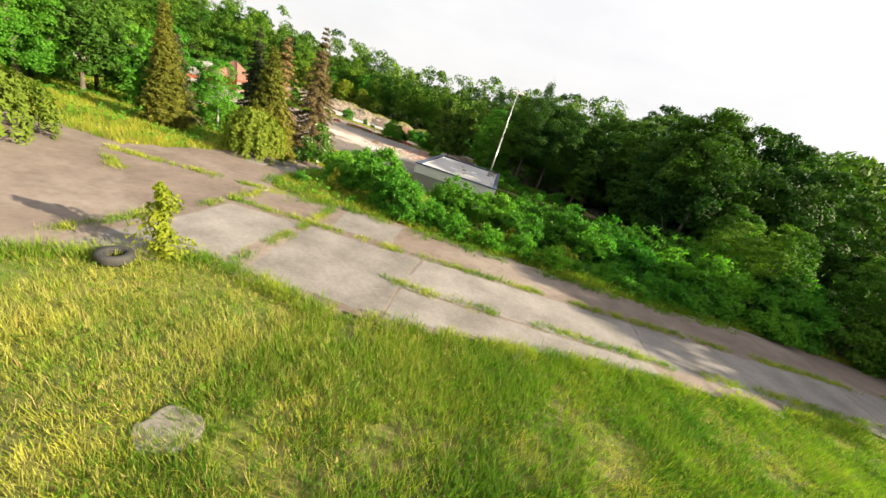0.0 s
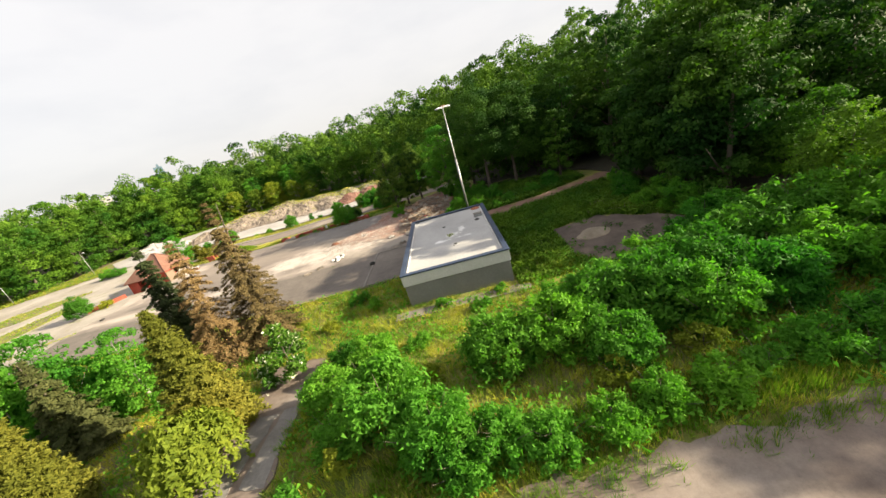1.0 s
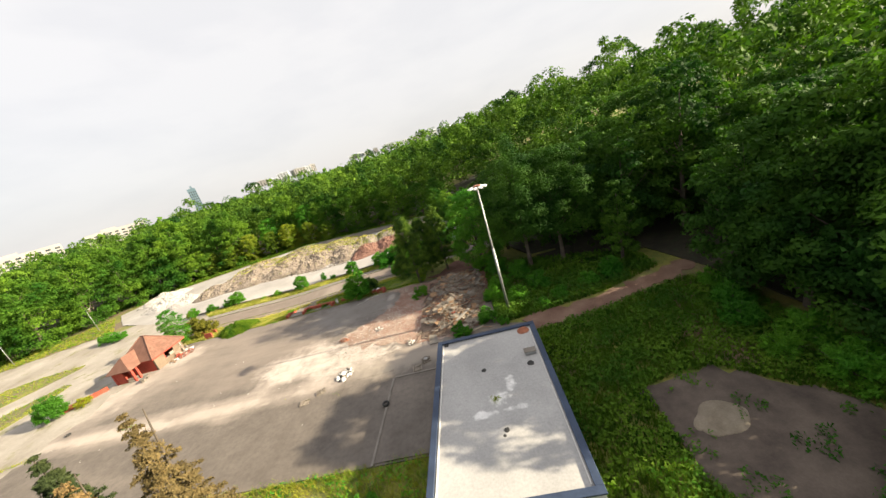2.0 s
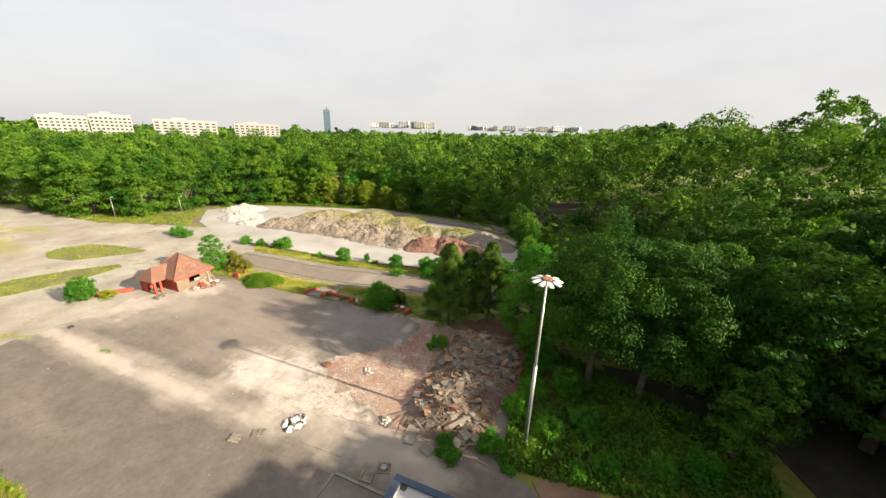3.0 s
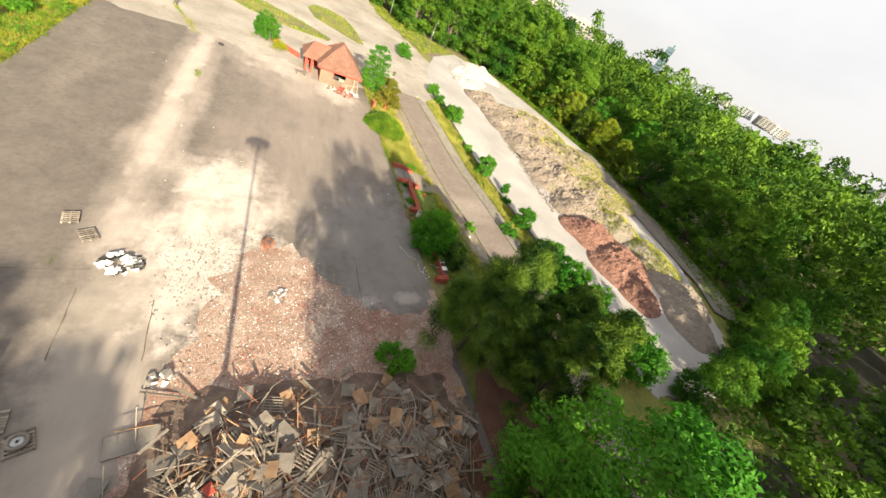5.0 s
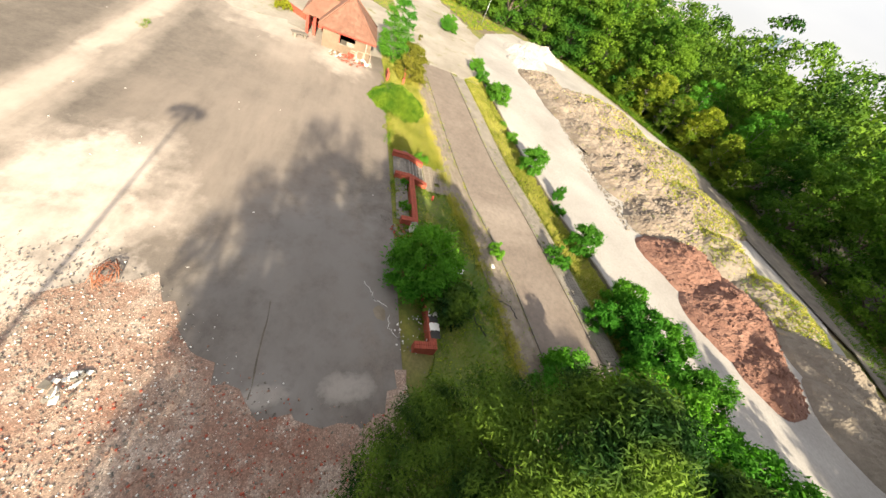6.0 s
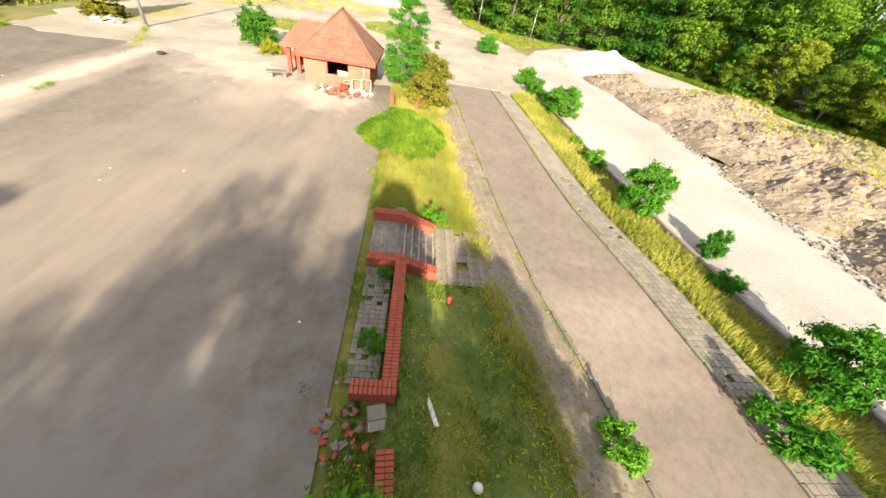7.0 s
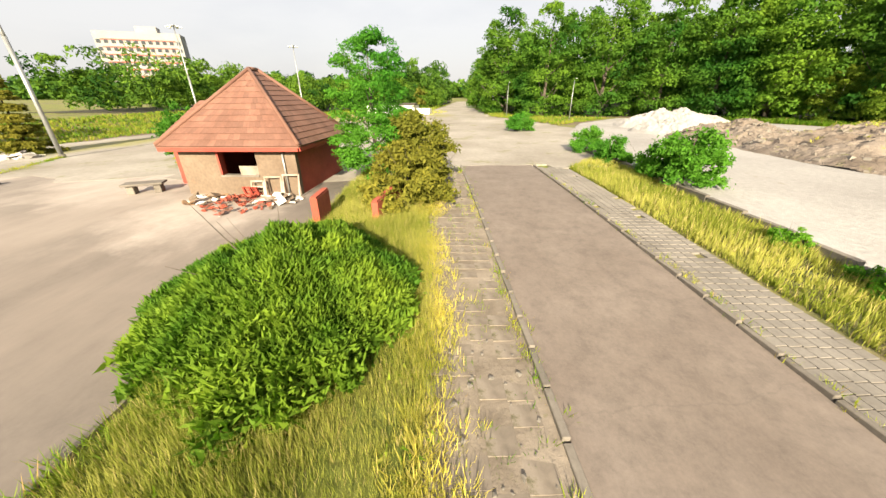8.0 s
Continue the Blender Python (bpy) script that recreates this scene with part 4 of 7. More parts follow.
def cypress(seed, h, r, mat, leaves=9000, size=0.17):
    """A dense column or cone of upright sprays."""
    rng = np.random.default_rng(seed)
    lob = []
    for k in range(70):
        u = rng.random()
        a = rng.uniform(0, 6.28)
        reach = r * (0.35 + 0.75 * math.sin(math.pi * min(1.0, 0.22 + 0.78 * u))) * (1 if u < 0.85 else 0.6)
        s = r * rng.uniform(0.22, 0.36)
        lob.append((math.cos(a) * reach * 0.75, math.sin(a) * reach * 0.75, 0.2 + u * (h - s * 1.4), s, 1.5))
    crown = quads_mesh("crown", lobes_to_leaves(rng, lob, leaves, size, 0.5, 2.2, 0.3), mat)
    return trunk_mesh(rng, h * 0.8, 0.10, M_BARK, 3, r * 0.5), crown


tree_thing("conifer", *spruce(31, 8.4, 1.5, M_THUJA, 26000, 0.075, 0.01, -0.15, 0.0, 6.0), at(-25.0, 48.4), "narrow olive-brown columnar conifer", "conifer")
tree_thing("conifer", *spruce(32, 8.6, 2.6, M_THUJA, 36000, 0.085, 0.01, 0.1, 0.0, 5.0), at(-19.6, 52.4), "broad yellow-green cypress beside the old terrace", "conifer")
tree_thing("conifer", *spruce(33, 7.5, 2.0, M_SPRUCE, 22000, 0.10), at(-29.5, 53.5), "dark broad conifer on the slope", "conifer")


def weeping(seed, h, r, mat):
    """A low tree with long hanging strands of leaves."""
    rng = np.random.default_rng(seed)
    cs, ns = [], []
    for k in range(150):
        a, q = rng.uniform(0, 6.28), rng.uniform(0.25, 1.0)
        top = h * (1 - 0.35 * q * q)
        drop = rng.uniform(0.4, 0.75) * h
        t = np.linspace(0, 1, 46)
        x = math.cos(a) * r * (q + 0.08 * t)
        y = math.sin(a) * r * (q + 0.08 * t)
        c = np.stack([x + rng.normal(0, 0.07, 46), y + rng.normal(0, 0.07, 46), np.maximum(0.1, top - drop * t)], 1)
        cs.append(c)
        ns.append(np.tile([math.cos(a), math.sin(a), 0.5], (46, 1)))
    crown = quads_mesh("crown", leaf_quads(rng, np.concatenate(cs), np.concatenate(ns), 0.15, 1.8, 0.5), mat)
    return trunk_mesh(rng, h * 0.85, 0.10, M_BARK, 8, r * 0.8, 0.5), crown


tree_thing("weeping_tree", *weeping(34, 3.6, 2.1, M_LEAF_WEEP), at(-18.2, 49.0), "low weeping tree with hanging yellow-green strands", "tree")
tree_thing("weeping_tree", *weeping(35, 3.4, 2.4, M_LEAF_WEEP), at(-23.5, 38.0), "low weeping tree with hanging yellow-green strands", "tree")
M_FLOWER = leaf_mat("leaves_and_white_flowers", (0.05, 0.13, 0.018), (0.09, 0.18, 0.025), 0.35, 0.5, accent=((0.62, 0.62, 0.50), 0.88))
tree_thing("flowering_bush", *shrub(36, 4.4, 2.3, 6000, 0.17, M_FLOWER, 22), at(-17.6, 57.4), "rounded bush dotted with white flowers", "bush")


def pine(seed, h, r, mat, needles=16000, size=0.12, lobes=110):
    """A bushy pine of upright needle tufts on level boughs."""
    rng = np.random.default_rng(seed)
    lob = []
    for k in range(lobes):
        u = rng.random() ** 0.8
        a = rng.uniform(0, 6.28)
        reach = r * (1.0 - u) ** 0.55 * rng.uniform(0.55, 1.05)
        s = rng.uniform(0.45, 0.8) * (1.1 - 0.4 * u)
        lob.append((math.cos(a) * reach, math.sin(a) * reach, h * (0.12 + 0.84 * u), s, 0.9))
    crown = quads_mesh("crown", lobes_to_leaves(rng, lob, needles, size, 0.9, 3.6, 0.6), mat)
    return trunk_mesh(rng, h * 0.95, 0.2, M_BARK, 12, r * 0.8, 0.15), crown


tree_thing("pine", *pine(41, 12.6, 3.6, M_PINE, 130000, 0.042, 220), at(-14.5, 104.3), "bushy dark green pine at the corner of the lot", "conifer", "pines at the lot")
tree_thing("pine", *pine(42, 12.8, 3.4, M_PINE, 60000, 0.065, 170), at(-9.6, 108.3), "bushy dark green pine at the corner of the lot", "conifer", "pines at the lot")
tree_thing("pine", *pine(43, 11.0, 3.4, M_PINE, 60000, 0.065, 160), at(-12.8, 109.4), "bushy dark green pine at the corner of the lot", "conifer", "pines at the lot")

# -- shrubs --
M_LEAF_MID = leaf_mat("fresh_leaves", (0.036, 0.145, 0.016), (0.090, 0.230, 0.026), 0.42)
SHRUBS = [shrub(51, 3.0, 1.8, 6500, 0.11, None, 60), shrub(52, 2.2, 1.7, 5500, 0.10, None, 60), shrub(53, 4.4, 2.3, 10000, 0.125, None, 90), shrub(54, 1.4, 1.1, 2600, 0.085, None, 40), shrub(55, 5.2, 2.6, 12000, 0.135, M_LEAF_MID, 110), shrub(56, 1.6, 1.3, 3200, 0.085, M_LEAF_YELLOW, 40), shrub(50, 5.2, 2.7, 24000, 0.105, M_LEAF_BRIGHT, 120)]


def bush(k, x, y, s=1.0, label="bright green leafy shrub", group="", name="bush", turn=None, sz=None):
    return tree_thing(name, SHRUBS[k][0], SHRUBS[k][1], at(x, y, rngw.uniform(0, 6.28) if turn is None else turn, s, sz), label, "bush", group)


THICKET = ((2, -8.4, 49.4, 1.1), (2, -6.0, 47.6, 0.85), (1, -3.6, 47.0, 1.0), (4, -2.6, 52.4, 0.85), (2, 0.6, 52.6, 1.0), (4, 3.4, 53.6, 1.0), (2, 3.0, 50.2, 0.8), (4, 6.4, 53.4, 1.05), (4, 10.0, 54.8, 1.1), (2, 8.4, 51.6, 1.0), (4, 13.6, 56.0, 1.15), (2, 12.0, 52.6, 1.0), (4, 17.4, 57.6, 1.2), (2, 15.6, 53.6, 1.1), (4, 21.0, 57.0, 1.3), (4, 25.0, 54.0, 1.3), (2, 19.0, 53.0, 1.2), (2, 23.0, 51.0, 1.1), (4, 29.0, 50.5, 1.2))
SLOPE_EDGE = ((0, -5.0, 46.4, 0.8), (1, -1.6, 46.6, 0.85), (1, 0.8, 46.8, 0.8), (0, 3.0, 47.4, 0.7), (1, 5.4, 47.6, 0.8), (3, 7.6, 48.0, 1.0), (1, 9.8, 48.4, 0.9), (0, 12.4, 48.6, 0.8), (1, 14.8, 49.0, 1.0), (0, 17.6, 50.0, 1.0), (1, 21.0, 49.4, 1.1), (3, 10.8, 47.2, 0.9), (5, 2.2, 49.0, 1.0), (5, 6.4, 49.8, 1.0), (5, -6.8, 51.8, 1.0))
SLOPE_GRASS = ((2, -12.4, 52.0, 0.75), (0, -11.0, 49.0, 0.8), (3, -12.6, 46.6, 0.7), (2, -10.4, 55.0, 0.8), (0, -13.0, 56.4, 0.8), (3, -8.0, 56.8, 1.0), (0, 2.2, 58.4, 0.7), (3, -3.0, 60.2, 0.9), (0, 6.6, 58.8, 0.9), (1, 11.0, 60.0, 1.0), (0, 14.6, 62.0, 1.1), (2, 18.6, 64.0, 0.9), (1, 21.0, 70.0, 1.1), (2, 18.6, 69.0, 0.9), (0, 19.6, 73.6, 1.1), (1, 17.4, 76.8, 1.1), (0, 18.8, 79.6, 1.0), (2, 16.8, 63.6, 0.9), (0, 13.6, 61.6, 1.0), (1, 19.6, 83.4, 1.0), (2, 9.6, 60.0, 0.8), (1, 17.0, 72.6, 0.9))
for k, x, y, s in THICKET + SLOPE_EDGE + SLOPE_GRASS:
    bush(k, x, y, s, ("bright green leafy shrub on the slope", "low spreading green shrub", "tall loose leafy bush on the slope", "small bright weed clump", "dense green thicket bush on the slope", "yellow-green shrub in tall grass")[k], "shrubs on the slope")
for k, x, y, s in ((3, -12.6, 64.8, 0.9), (3, -14.6, 66.6, 1.1), (3, -6.0, 61.8, 0.8), (3, -24.6, 66.0, 1.2), (0, -20.0, 61.0, 0.8), (3, -1.0, 62.0, 0.7), (5, -16.4, 62.6, 0.7), (1, -33, 67.0, 0.9), (0, -37, 66.4, 0.9), (5, -42, 67.0, 1.0), (0, -47, 65.6, 1.0), (1, -53, 66.8, 0.8), (3, -60, 66.4, 1.0)):
    bush(k, x, y, s, "small leafy shrub in the grass strip", "shrubs by the lot")
for k, x, y, s in ((3, -13.9, 98.6, 1.5), (3, -7.2, 84.9, 1.4), (0, -3.9, 86.6, 0.8), (0, -2.6, 91.4, 0.9), (1, 0.6, 90.2, 1.0), (0, 3.6, 92.0, 1.0), (1, -1.4, 95.0, 1.0), (0, 1.8, 96.8, 1.1), (1, 5.4, 88.2, 0.8), (1, 9.4, 89.8, 0.9), (0, 12.6, 91.0, 1.0), (3, 3.0, 87.0, 1.0), (3, -2.2, 85.4, 0.8), (0, -1.0, 100.5, 1.2), (1, -3.2, 103.4, 1.2)):
    bush(k, x, y, s, "fresh green bush at the edge of the rubble", "bushes by the rubble")
ROAD_WEST = ((0, -95.0, 116.6, 1.2, 1.0), (1, -91.0, 115.9, 1.3, 1.2), (0, -72.8, 118.6, 0.9, 0.9), (0, -67.6, 118.6, 0.8, 0.8), (2, -61.6, 119.8, 0.85, 0.85), (1, -63.8, 119.4, 0.9, 1.0), (0, -51.2, 119.6, 0.6, 0.55), (2, -45.4, 120.4, 0.8, 0.95), (0, -40.8, 122.6, 0.45, 0.8), (3, -38.2, 121.6, 0.9, 0.9), (2, -33.0, 121.8, 0.75, 0.9), (3, -30.9, 118.3, 1.3, 1.3), (2, -26.4, 122.6, 0.8, 0.9), (3, -54.6, 119.2, 0.6, 0.7), (3, -52.6, 119.6, 0.5, 0.5))
ROAD_EAST = ((2, -24.0, 122.0, 0.85, 1.0), (2, -22.4, 123.9, 0.9, 1.05), (2, -21.2, 121.2, 0.9, 1.0), (4, -18.6, 123.6, 0.9, 1.0), (2, -24.6, 119.6, 0.65, 0.7), (0, -20.4, 113.9, 0.9, 1.1), (2, -18.8, 112.6, 0.8, 0.8), (3, -30.4, 112.0, 0.8, 1.0), (2, -17.0, 121.4, 1.1, 1.1), (2, -14.2, 122.8, 1.2, 1.2), (2, -19.4, 120.0, 0.9, 0.9), (4, -11.6, 124.2, 1.2, 1.2), (2, -16.6, 113.9, 0.9, 0.9))
for k, x, y, s, h in ROAD_WEST + ROAD_EAST:
    bush(k, x, y, s, "green self-sown bush along the road edge", "bushes along the road", sz=h)
bush(6, -26.2, 104.8, 1.0, "spreading bright green tree over a brick planter", name="small_tree", sz=1.02)
tree_thing("dark_bush", *cypress(57, 3.0, 1.5, M_PINE, 5000, 0.15), at(-24.4, 106.6), "dark green conical bush beside the planter", "bush")
bush(4, -69.4, 87.4, 0.8, "rounded green bush at the west edge of the lot", sz=0.95)
bush(5, -66.8, 89.4, 1.0, "low olive bush beside a brick wall")

# -- around the kiosk --
oak(6, -62.4, 103.6, 0.60, 0.4, "light leafy tree beside the kiosk", "trees by the kiosk", sz=0.54)
tree_thing("olive_conifer", *shrub(60, 5.2, 1.9, 12000, 0.11, M_THUJA, 60), at(-60.9, 106.2, 0.7), "loose olive-brown conifer beside the kiosk", "conifer", "trees by the kiosk")
tree_thing("olive_conifer", *shrub(58, 3.1, 2.4, 13000, 0.11, M_THUJA, 70), at(-58.6, 105.9), "brownish olive conifer beside the kiosk", "conifer", "trees by the kiosk")


def creeping_juniper(seed, mat):
    """A wide dense mound of upright sprays."""
    rng = np.random.default_rng(seed)
    n = 95000
    u = rng.uniform(0, 6.28, n)
    q = np.sqrt(rng.random(n))
    rx, ry, h = 3.75 * (1 + 0.07 * np.sin(3 * u) + 0.06 * np.sin(7 * u + 1) + 0.05 * np.sin(17 * u)), 3.05 * (1 + 0.06 * np.cos(4 * u) + 0.05 * np.sin(11 * u)), 1.35
    x, y = np.cos(u) * q * rx, np.sin(u) * q * ry
    top = h * (1 - q ** 1.6) * (1 + 0.22 * wave(x, y, 0.55) + 0.14 * wave(x, y, 0.21, 2.0)) * (1 - 0.25 * x / rx) + 0.1
    c = np.stack([x, y, top - rng.random(n) ** 1.5 * 0.42], 1)
    thin = rng.random(n) > 0.85 * smooth01((q - 0.62) / 0.4)
    c, x, y, rx, ry, n = c[thin], x[thin], y[thin], rx[thin], ry[thin], int(thin.sum())
    out = unit(np.stack([x / rx, y / ry, 0.6 + 0 * x], 1))
    lift = unit(out * 0.8 + np.stack([0 * x, 0 * x, 0.9 + 0 * x], 1) + rng.normal(0, 0.75, (n, 3)))
    side = unit(np.cross(lift, rng.normal(0, 1, (n, 3))))
    s = rng.uniform(0.06, 0.24, (n, 1))
    quad = np.stack([c - lift * s * 0.3 - side * s * 0.30, c - lift * s * 0.3 + side * s * 0.30, c + lift * s], 1)
    stems = trunk_mesh(rng, 0.9, 0.06, M_BARK, 9, 2.2, 0.05)
    return stems, quads_mesh("crown", quad, mat)


tree_thing("juniper", *creeping_juniper(59, M_HEDGE), at(-50.7, 104.1, 0.12), "wide dense mound of bright green juniper", "bush")

# ---- the flat-roofed hall ----
def hall():
    x0, x1, y0, y1, h = -9.0, 0.35, 63.2, 79.4, 3.05
    w, d, cx, cy = x1 - x0, y1 - y0, (x0 + x1) / 2, (y0 + y1) / 2
    ob = thing("hall", Matrix.Identity(4), "low flat-roofed grey hall with a pale fascia and dark flashing", "building")
    for sx, sy, at_ in ((w, 0.3, (cx, y0 + 0.15, -0.1)), (w, 0.3, (cx, y1 - 0.15, -0.1)), (0.3, d - 0.6, (x0 + 0.15, cy, -0.1)), (0.3, d - 0.6, (x1 - 0.15, cy, -0.1))):
        part("wall", box("wall", sx, sy, 2.06, M_WALLGREY, at_, 0.01), ob, "plain mid-grey rendered wall")
    for sx, sy, at_ in ((w + 0.16, 0.12, (cx, y0 - 0.02, 1.96)), (w + 0.16, 0.12, (cx, y1 + 0.02, 1.96)), (0.12, d - 0.08, (x0 - 0.02, cy, 1.96)), (0.12, d - 0.08, (x1 + 0.02, cy, 1.96))):
        part("fascia", box("fascia", sx, sy, 0.98, M_FASCIA, at_, 0.008), ob, "pale grey fascia panel")
    part("roof_deck", box("roof_deck", w - 0.5, d - 0.5, 0.9, M_DECK, (cx, cy, 1.96)), ob, "pale grey roof felt with white ponding stains")
    for sx, sy, at_ in ((w + 0.3, 0.46, (cx, y0 + 0.08, 2.942)), (w + 0.3, 0.46, (cx, y1 - 0.08, 2.942)), (0.46, d - 0.62, (x0 + 0.08, cy, 2.942)), (0.46, d - 0.62, (x1 - 0.08, cy, 2.942))):
        part("flashing", box("flashing", sx, sy, 0.13, M_DARKMETAL, at_, 0.02), ob, "dark blue-grey metal parapet flashing")
    for sx, sy, at_ in ((0.10, d - 1.0, (x0 + 0.42, cy, 2.862)), (0.06, d - 1.0, (x1 - 0.42, cy, 2.862))):
        part("upstand", box("upstand", sx, sy, 0.05, M_WHITEPAINT, at_, 0.01), ob, "white felt upstand")
    v = part("roof_vent", box("roof_vent", 0.9, 0.5, 0.34, M_GALV, (-0.75, 75.1, 2.86), 0.02), ob, "grey metal roof unit")
    part("vent_cap", box("vent_cap", 1.0, 0.6, 0.06, M_CONC, (-0.75, 75.1, 3.2), 0.01), v)
    for px_, py_, s in ((-4.9, 74.2, 0.22), (-3.9, 68.0, 0.2), (-4.1, 67.6, 0.12), (-1.0, 73.9, 0.3), (-8.3, 79.0, 0.28), (-0.7, 78.6, 0.6)):
        bm = bmesh.new()
        bmesh.ops.create_icosphere(bm, subdivisions=2, radius=s)
        for q in bm.verts:
            q.co.z = max(0.0, q.co.z * 0.25) + 0.0
            q.co *= 1 + 0.25 * noise.noise(q.co * 6)
        part("debris", from_bm("debris", bm, M_RUST if s > 0.5 else M_RUBBER), ob, "", Matrix.Translation((px_, py_, 2.861)))
    rng = np.random.default_rng(3)
    t = tufts(rng, rng.normal(-4.3, 0.12, 25), rng.normal(70.8, 0.12, 25), 0.22, 6, 0.08, 0.015, 0.6, np.full(25, 2.86))
    part("roof_weeds", tris_mesh("roof_weeds", t, M_GRASS), ob, "yellowed weeds round the roof drain")
    # shallow annex floor with a pale edge
    an = thing("annex_slab", Matrix.Identity(4), "dark asphalt annex floor with a pale chipped kerb", "slab")
    part("floor", box("floor", 5.6, 9.6, 0.10, M_LOT, (-12.0, 74.7, -0.03)), an)
    for sx, sy, at_ in ((0.22, 9.9, (-14.9, 74.6, -0.03)), (5.75, 0.22, (-11.9, 79.66, -0.03))):
        part("kerb", box("kerb", sx, sy, 0.17, M_PAVER, at_, 0.02), an, "pale concrete edging")
    st = thing("apron", Matrix.Identity(4), "weedy concrete apron along the hall's front", "pavement", kind="structure")
    for i in range(9):
        part("slab", box("slab", 1.28, 1.1, 0.08, M_CONC, (-9.6 + 1.3 * i, 61.75, -0.05), 0.02), st)


hall()


def ring_mesh(name, r0, r1, hgt, mat, seg=28, z=0.0, lug=0.0):
    """A tyre or ring: a rounded band turned about z."""
    prof = [(r0, -hgt * 0.35), (r0 + (r1 - r0) * 0.3, -hgt * 0.5), (r1 * 0.95, -hgt * 0.48), (r1, -hgt * 0.25), (r1, hgt * 0.25), (r1 * 0.95, hgt * 0.48), (r0 + (r1 - r0) * 0.3, hgt * 0.5), (r0, hgt * 0.35)]
    verts, faces, k = [], [], len(prof)
    for i in range(seg):
        a = 2 * math.pi * i / seg
        for j, (r, zz) in enumerate(prof):
            g = r * (1 + (lug if i % 2 and j in (3, 4) else 0))
            verts.append((math.cos(a) * g, math.sin(a) * g, zz + z))
    for i in range(seg):
        for j in range(k):
            a, b = i * k + j, ((i + 1) % seg) * k + j
            c, d = ((i + 1) % seg) * k + (j + 1) % k, i * k + (j + 1) % k
            faces.append((a, b, c, d))
    return mesh_of(name, verts, faces, mat, True)


def big_tyre(x, y, r=0.44, w=0.30, label="large worn black truck tyre lying flat in grass", z=None):
    m = at(x, y, 0.3, 1.0, sink=-0.09) if z is None else pose(x, y, z)
    ob = thing("tyre", m @ Matrix.Translation((0, 0, w * 0.5)), label, "tyre")
    part("tread", ring_mesh("tread", r * 0.55, r, w, M_RUBBER, 36, 0, 0.04), ob)
    part("bead", ring_mesh("bead", r * 0.5, r * 0.57, w * 0.6, M_RUBBER, 28), ob, "worn inner rim edge")
    return ob


big_tyre(-10.2, 33.4)
big_tyre(-15.0, 75.9, 0.33, 0.22, "small black tyre lying on the pale kerb", 0.14)
big_tyre(-60.5, 82.5, 0.3, 0.2, "small black tyre lying on the lot", 0.3)

# ---- light masts ----
def mast(x, y, h, heads, label, lean=0.0):
    z = float(height(x, y)) - 0.1
    ob = thing("light_mast", pose(x, y, z), label, "light mast", "light masts")
    part("foot", tube("foot", [(0, 0, 0), (0, 0, 0.35)], [0.26, 0.24], M_CONC, 14), ob, "concrete foot")
    part("lower_pole", tube("lower_pole", [(0, 0, 0.3), (0, 0, h * 0.52)], [0.16, 0.145], M_GALV, 14), ob)
    part("upper_pole", tube("upper_pole", [(0, 0, h * 0.5), (lean * 0.5, 0, h * 0.55), (lean, 0, h)], [0.145, 0.105, 0.07], M_GALV, 12), ob)
    part("head_plate", ring_mesh("head_plate", 0.02, 0.42, 0.12, M_DISC if heads > 6 else M_GALV, 28, h), ob, "flat rust-spotted round plate")
    for i in range(heads):
        a = 2 * math.pi * i / heads + 0.2
        m = Matrix.Translation((lean, 0, h - 0.02)) @ Matrix.Rotation(a, 4, "Z") @ Matrix.Rotation(radians(12), 4, "Y")
        bm = bmesh.new()
        shell = [(0.48, 0.07, 0.05), (0.60, 0.14, 0.08), (0.76, 0.185, 0.10), (1.04, 0.20, 0.095), (1.15, 0.175, 0.055), (1.17, 0.13, 0.03)]
        rings = []
        for xx, wy, hz in shell:
            rings.append([bm.verts.new((xx, wy * math.cos(b), hz * math.sin(b) + 0.02)) for b in np.linspace(0, 2 * math.pi, 9)[:-1]])
        for r0, r1 in zip(rings, rings[1:]):
            for j in range(8):
                bm.faces.new((r0[j], r0[(j + 1) % 8], r1[(j + 1) % 8], r1[j]))
        bm.faces.new(rings[0][::-1])
        bm.faces.new(rings[-1])
        lamp = part("floodlight", from_bm("floodlight", bm, M_WHITELAMP, True), ob, "white paddle-shaped floodlight", m)
        part("arm", tube("arm", [(0.3, 0, 0), (0.55, 0, 0.01)], [0.035, 0.03], M_GALV, 8), lamp)
    return ob


mast(-1.2, 88.4, 16.0, 9, "tall galvanised mast with a ring of white floodlights")
mast(-69.6, 75.9, 16.2, 6, "tall galvanised mast at the corner of the lot")
mast(-128, 70.0, 15.0, 6, "distant tall light mast on the gravel forecourt")
mast(-104, 62.0, 15.0, 6, "distant tall light mast on the gravel forecourt")


def street_lamp(x, y, h=7.0):
    ob = thing("street_lamp", at(x, y, 0.0), "thin grey street lamp before the trees", "street lamp", "street lamps")
    part("pole", tube("pole", [(0, 0, 0), (0, 0, h)], [0.09, 0.05], M_GALV, 8), ob)
    part("arm", tube("arm", [(0, 0, h - 0.05), (0.5, 0, h + 0.15), (1.0, 0, h + 0.18)], [0.035, 0.03, 0.03], M_GALV, 6), ob)
    part("lamp_head", box("lamp_head", 0.5, 0.22, 0.12, M_WHITELAMP, (1.15, 0, h + 0.12), 0.03), ob)


for x, y in ((-126, 118.4), (-142, 116.5), (-168, 115.2), (-112, 128.5)):
    street_lamp(x, y)

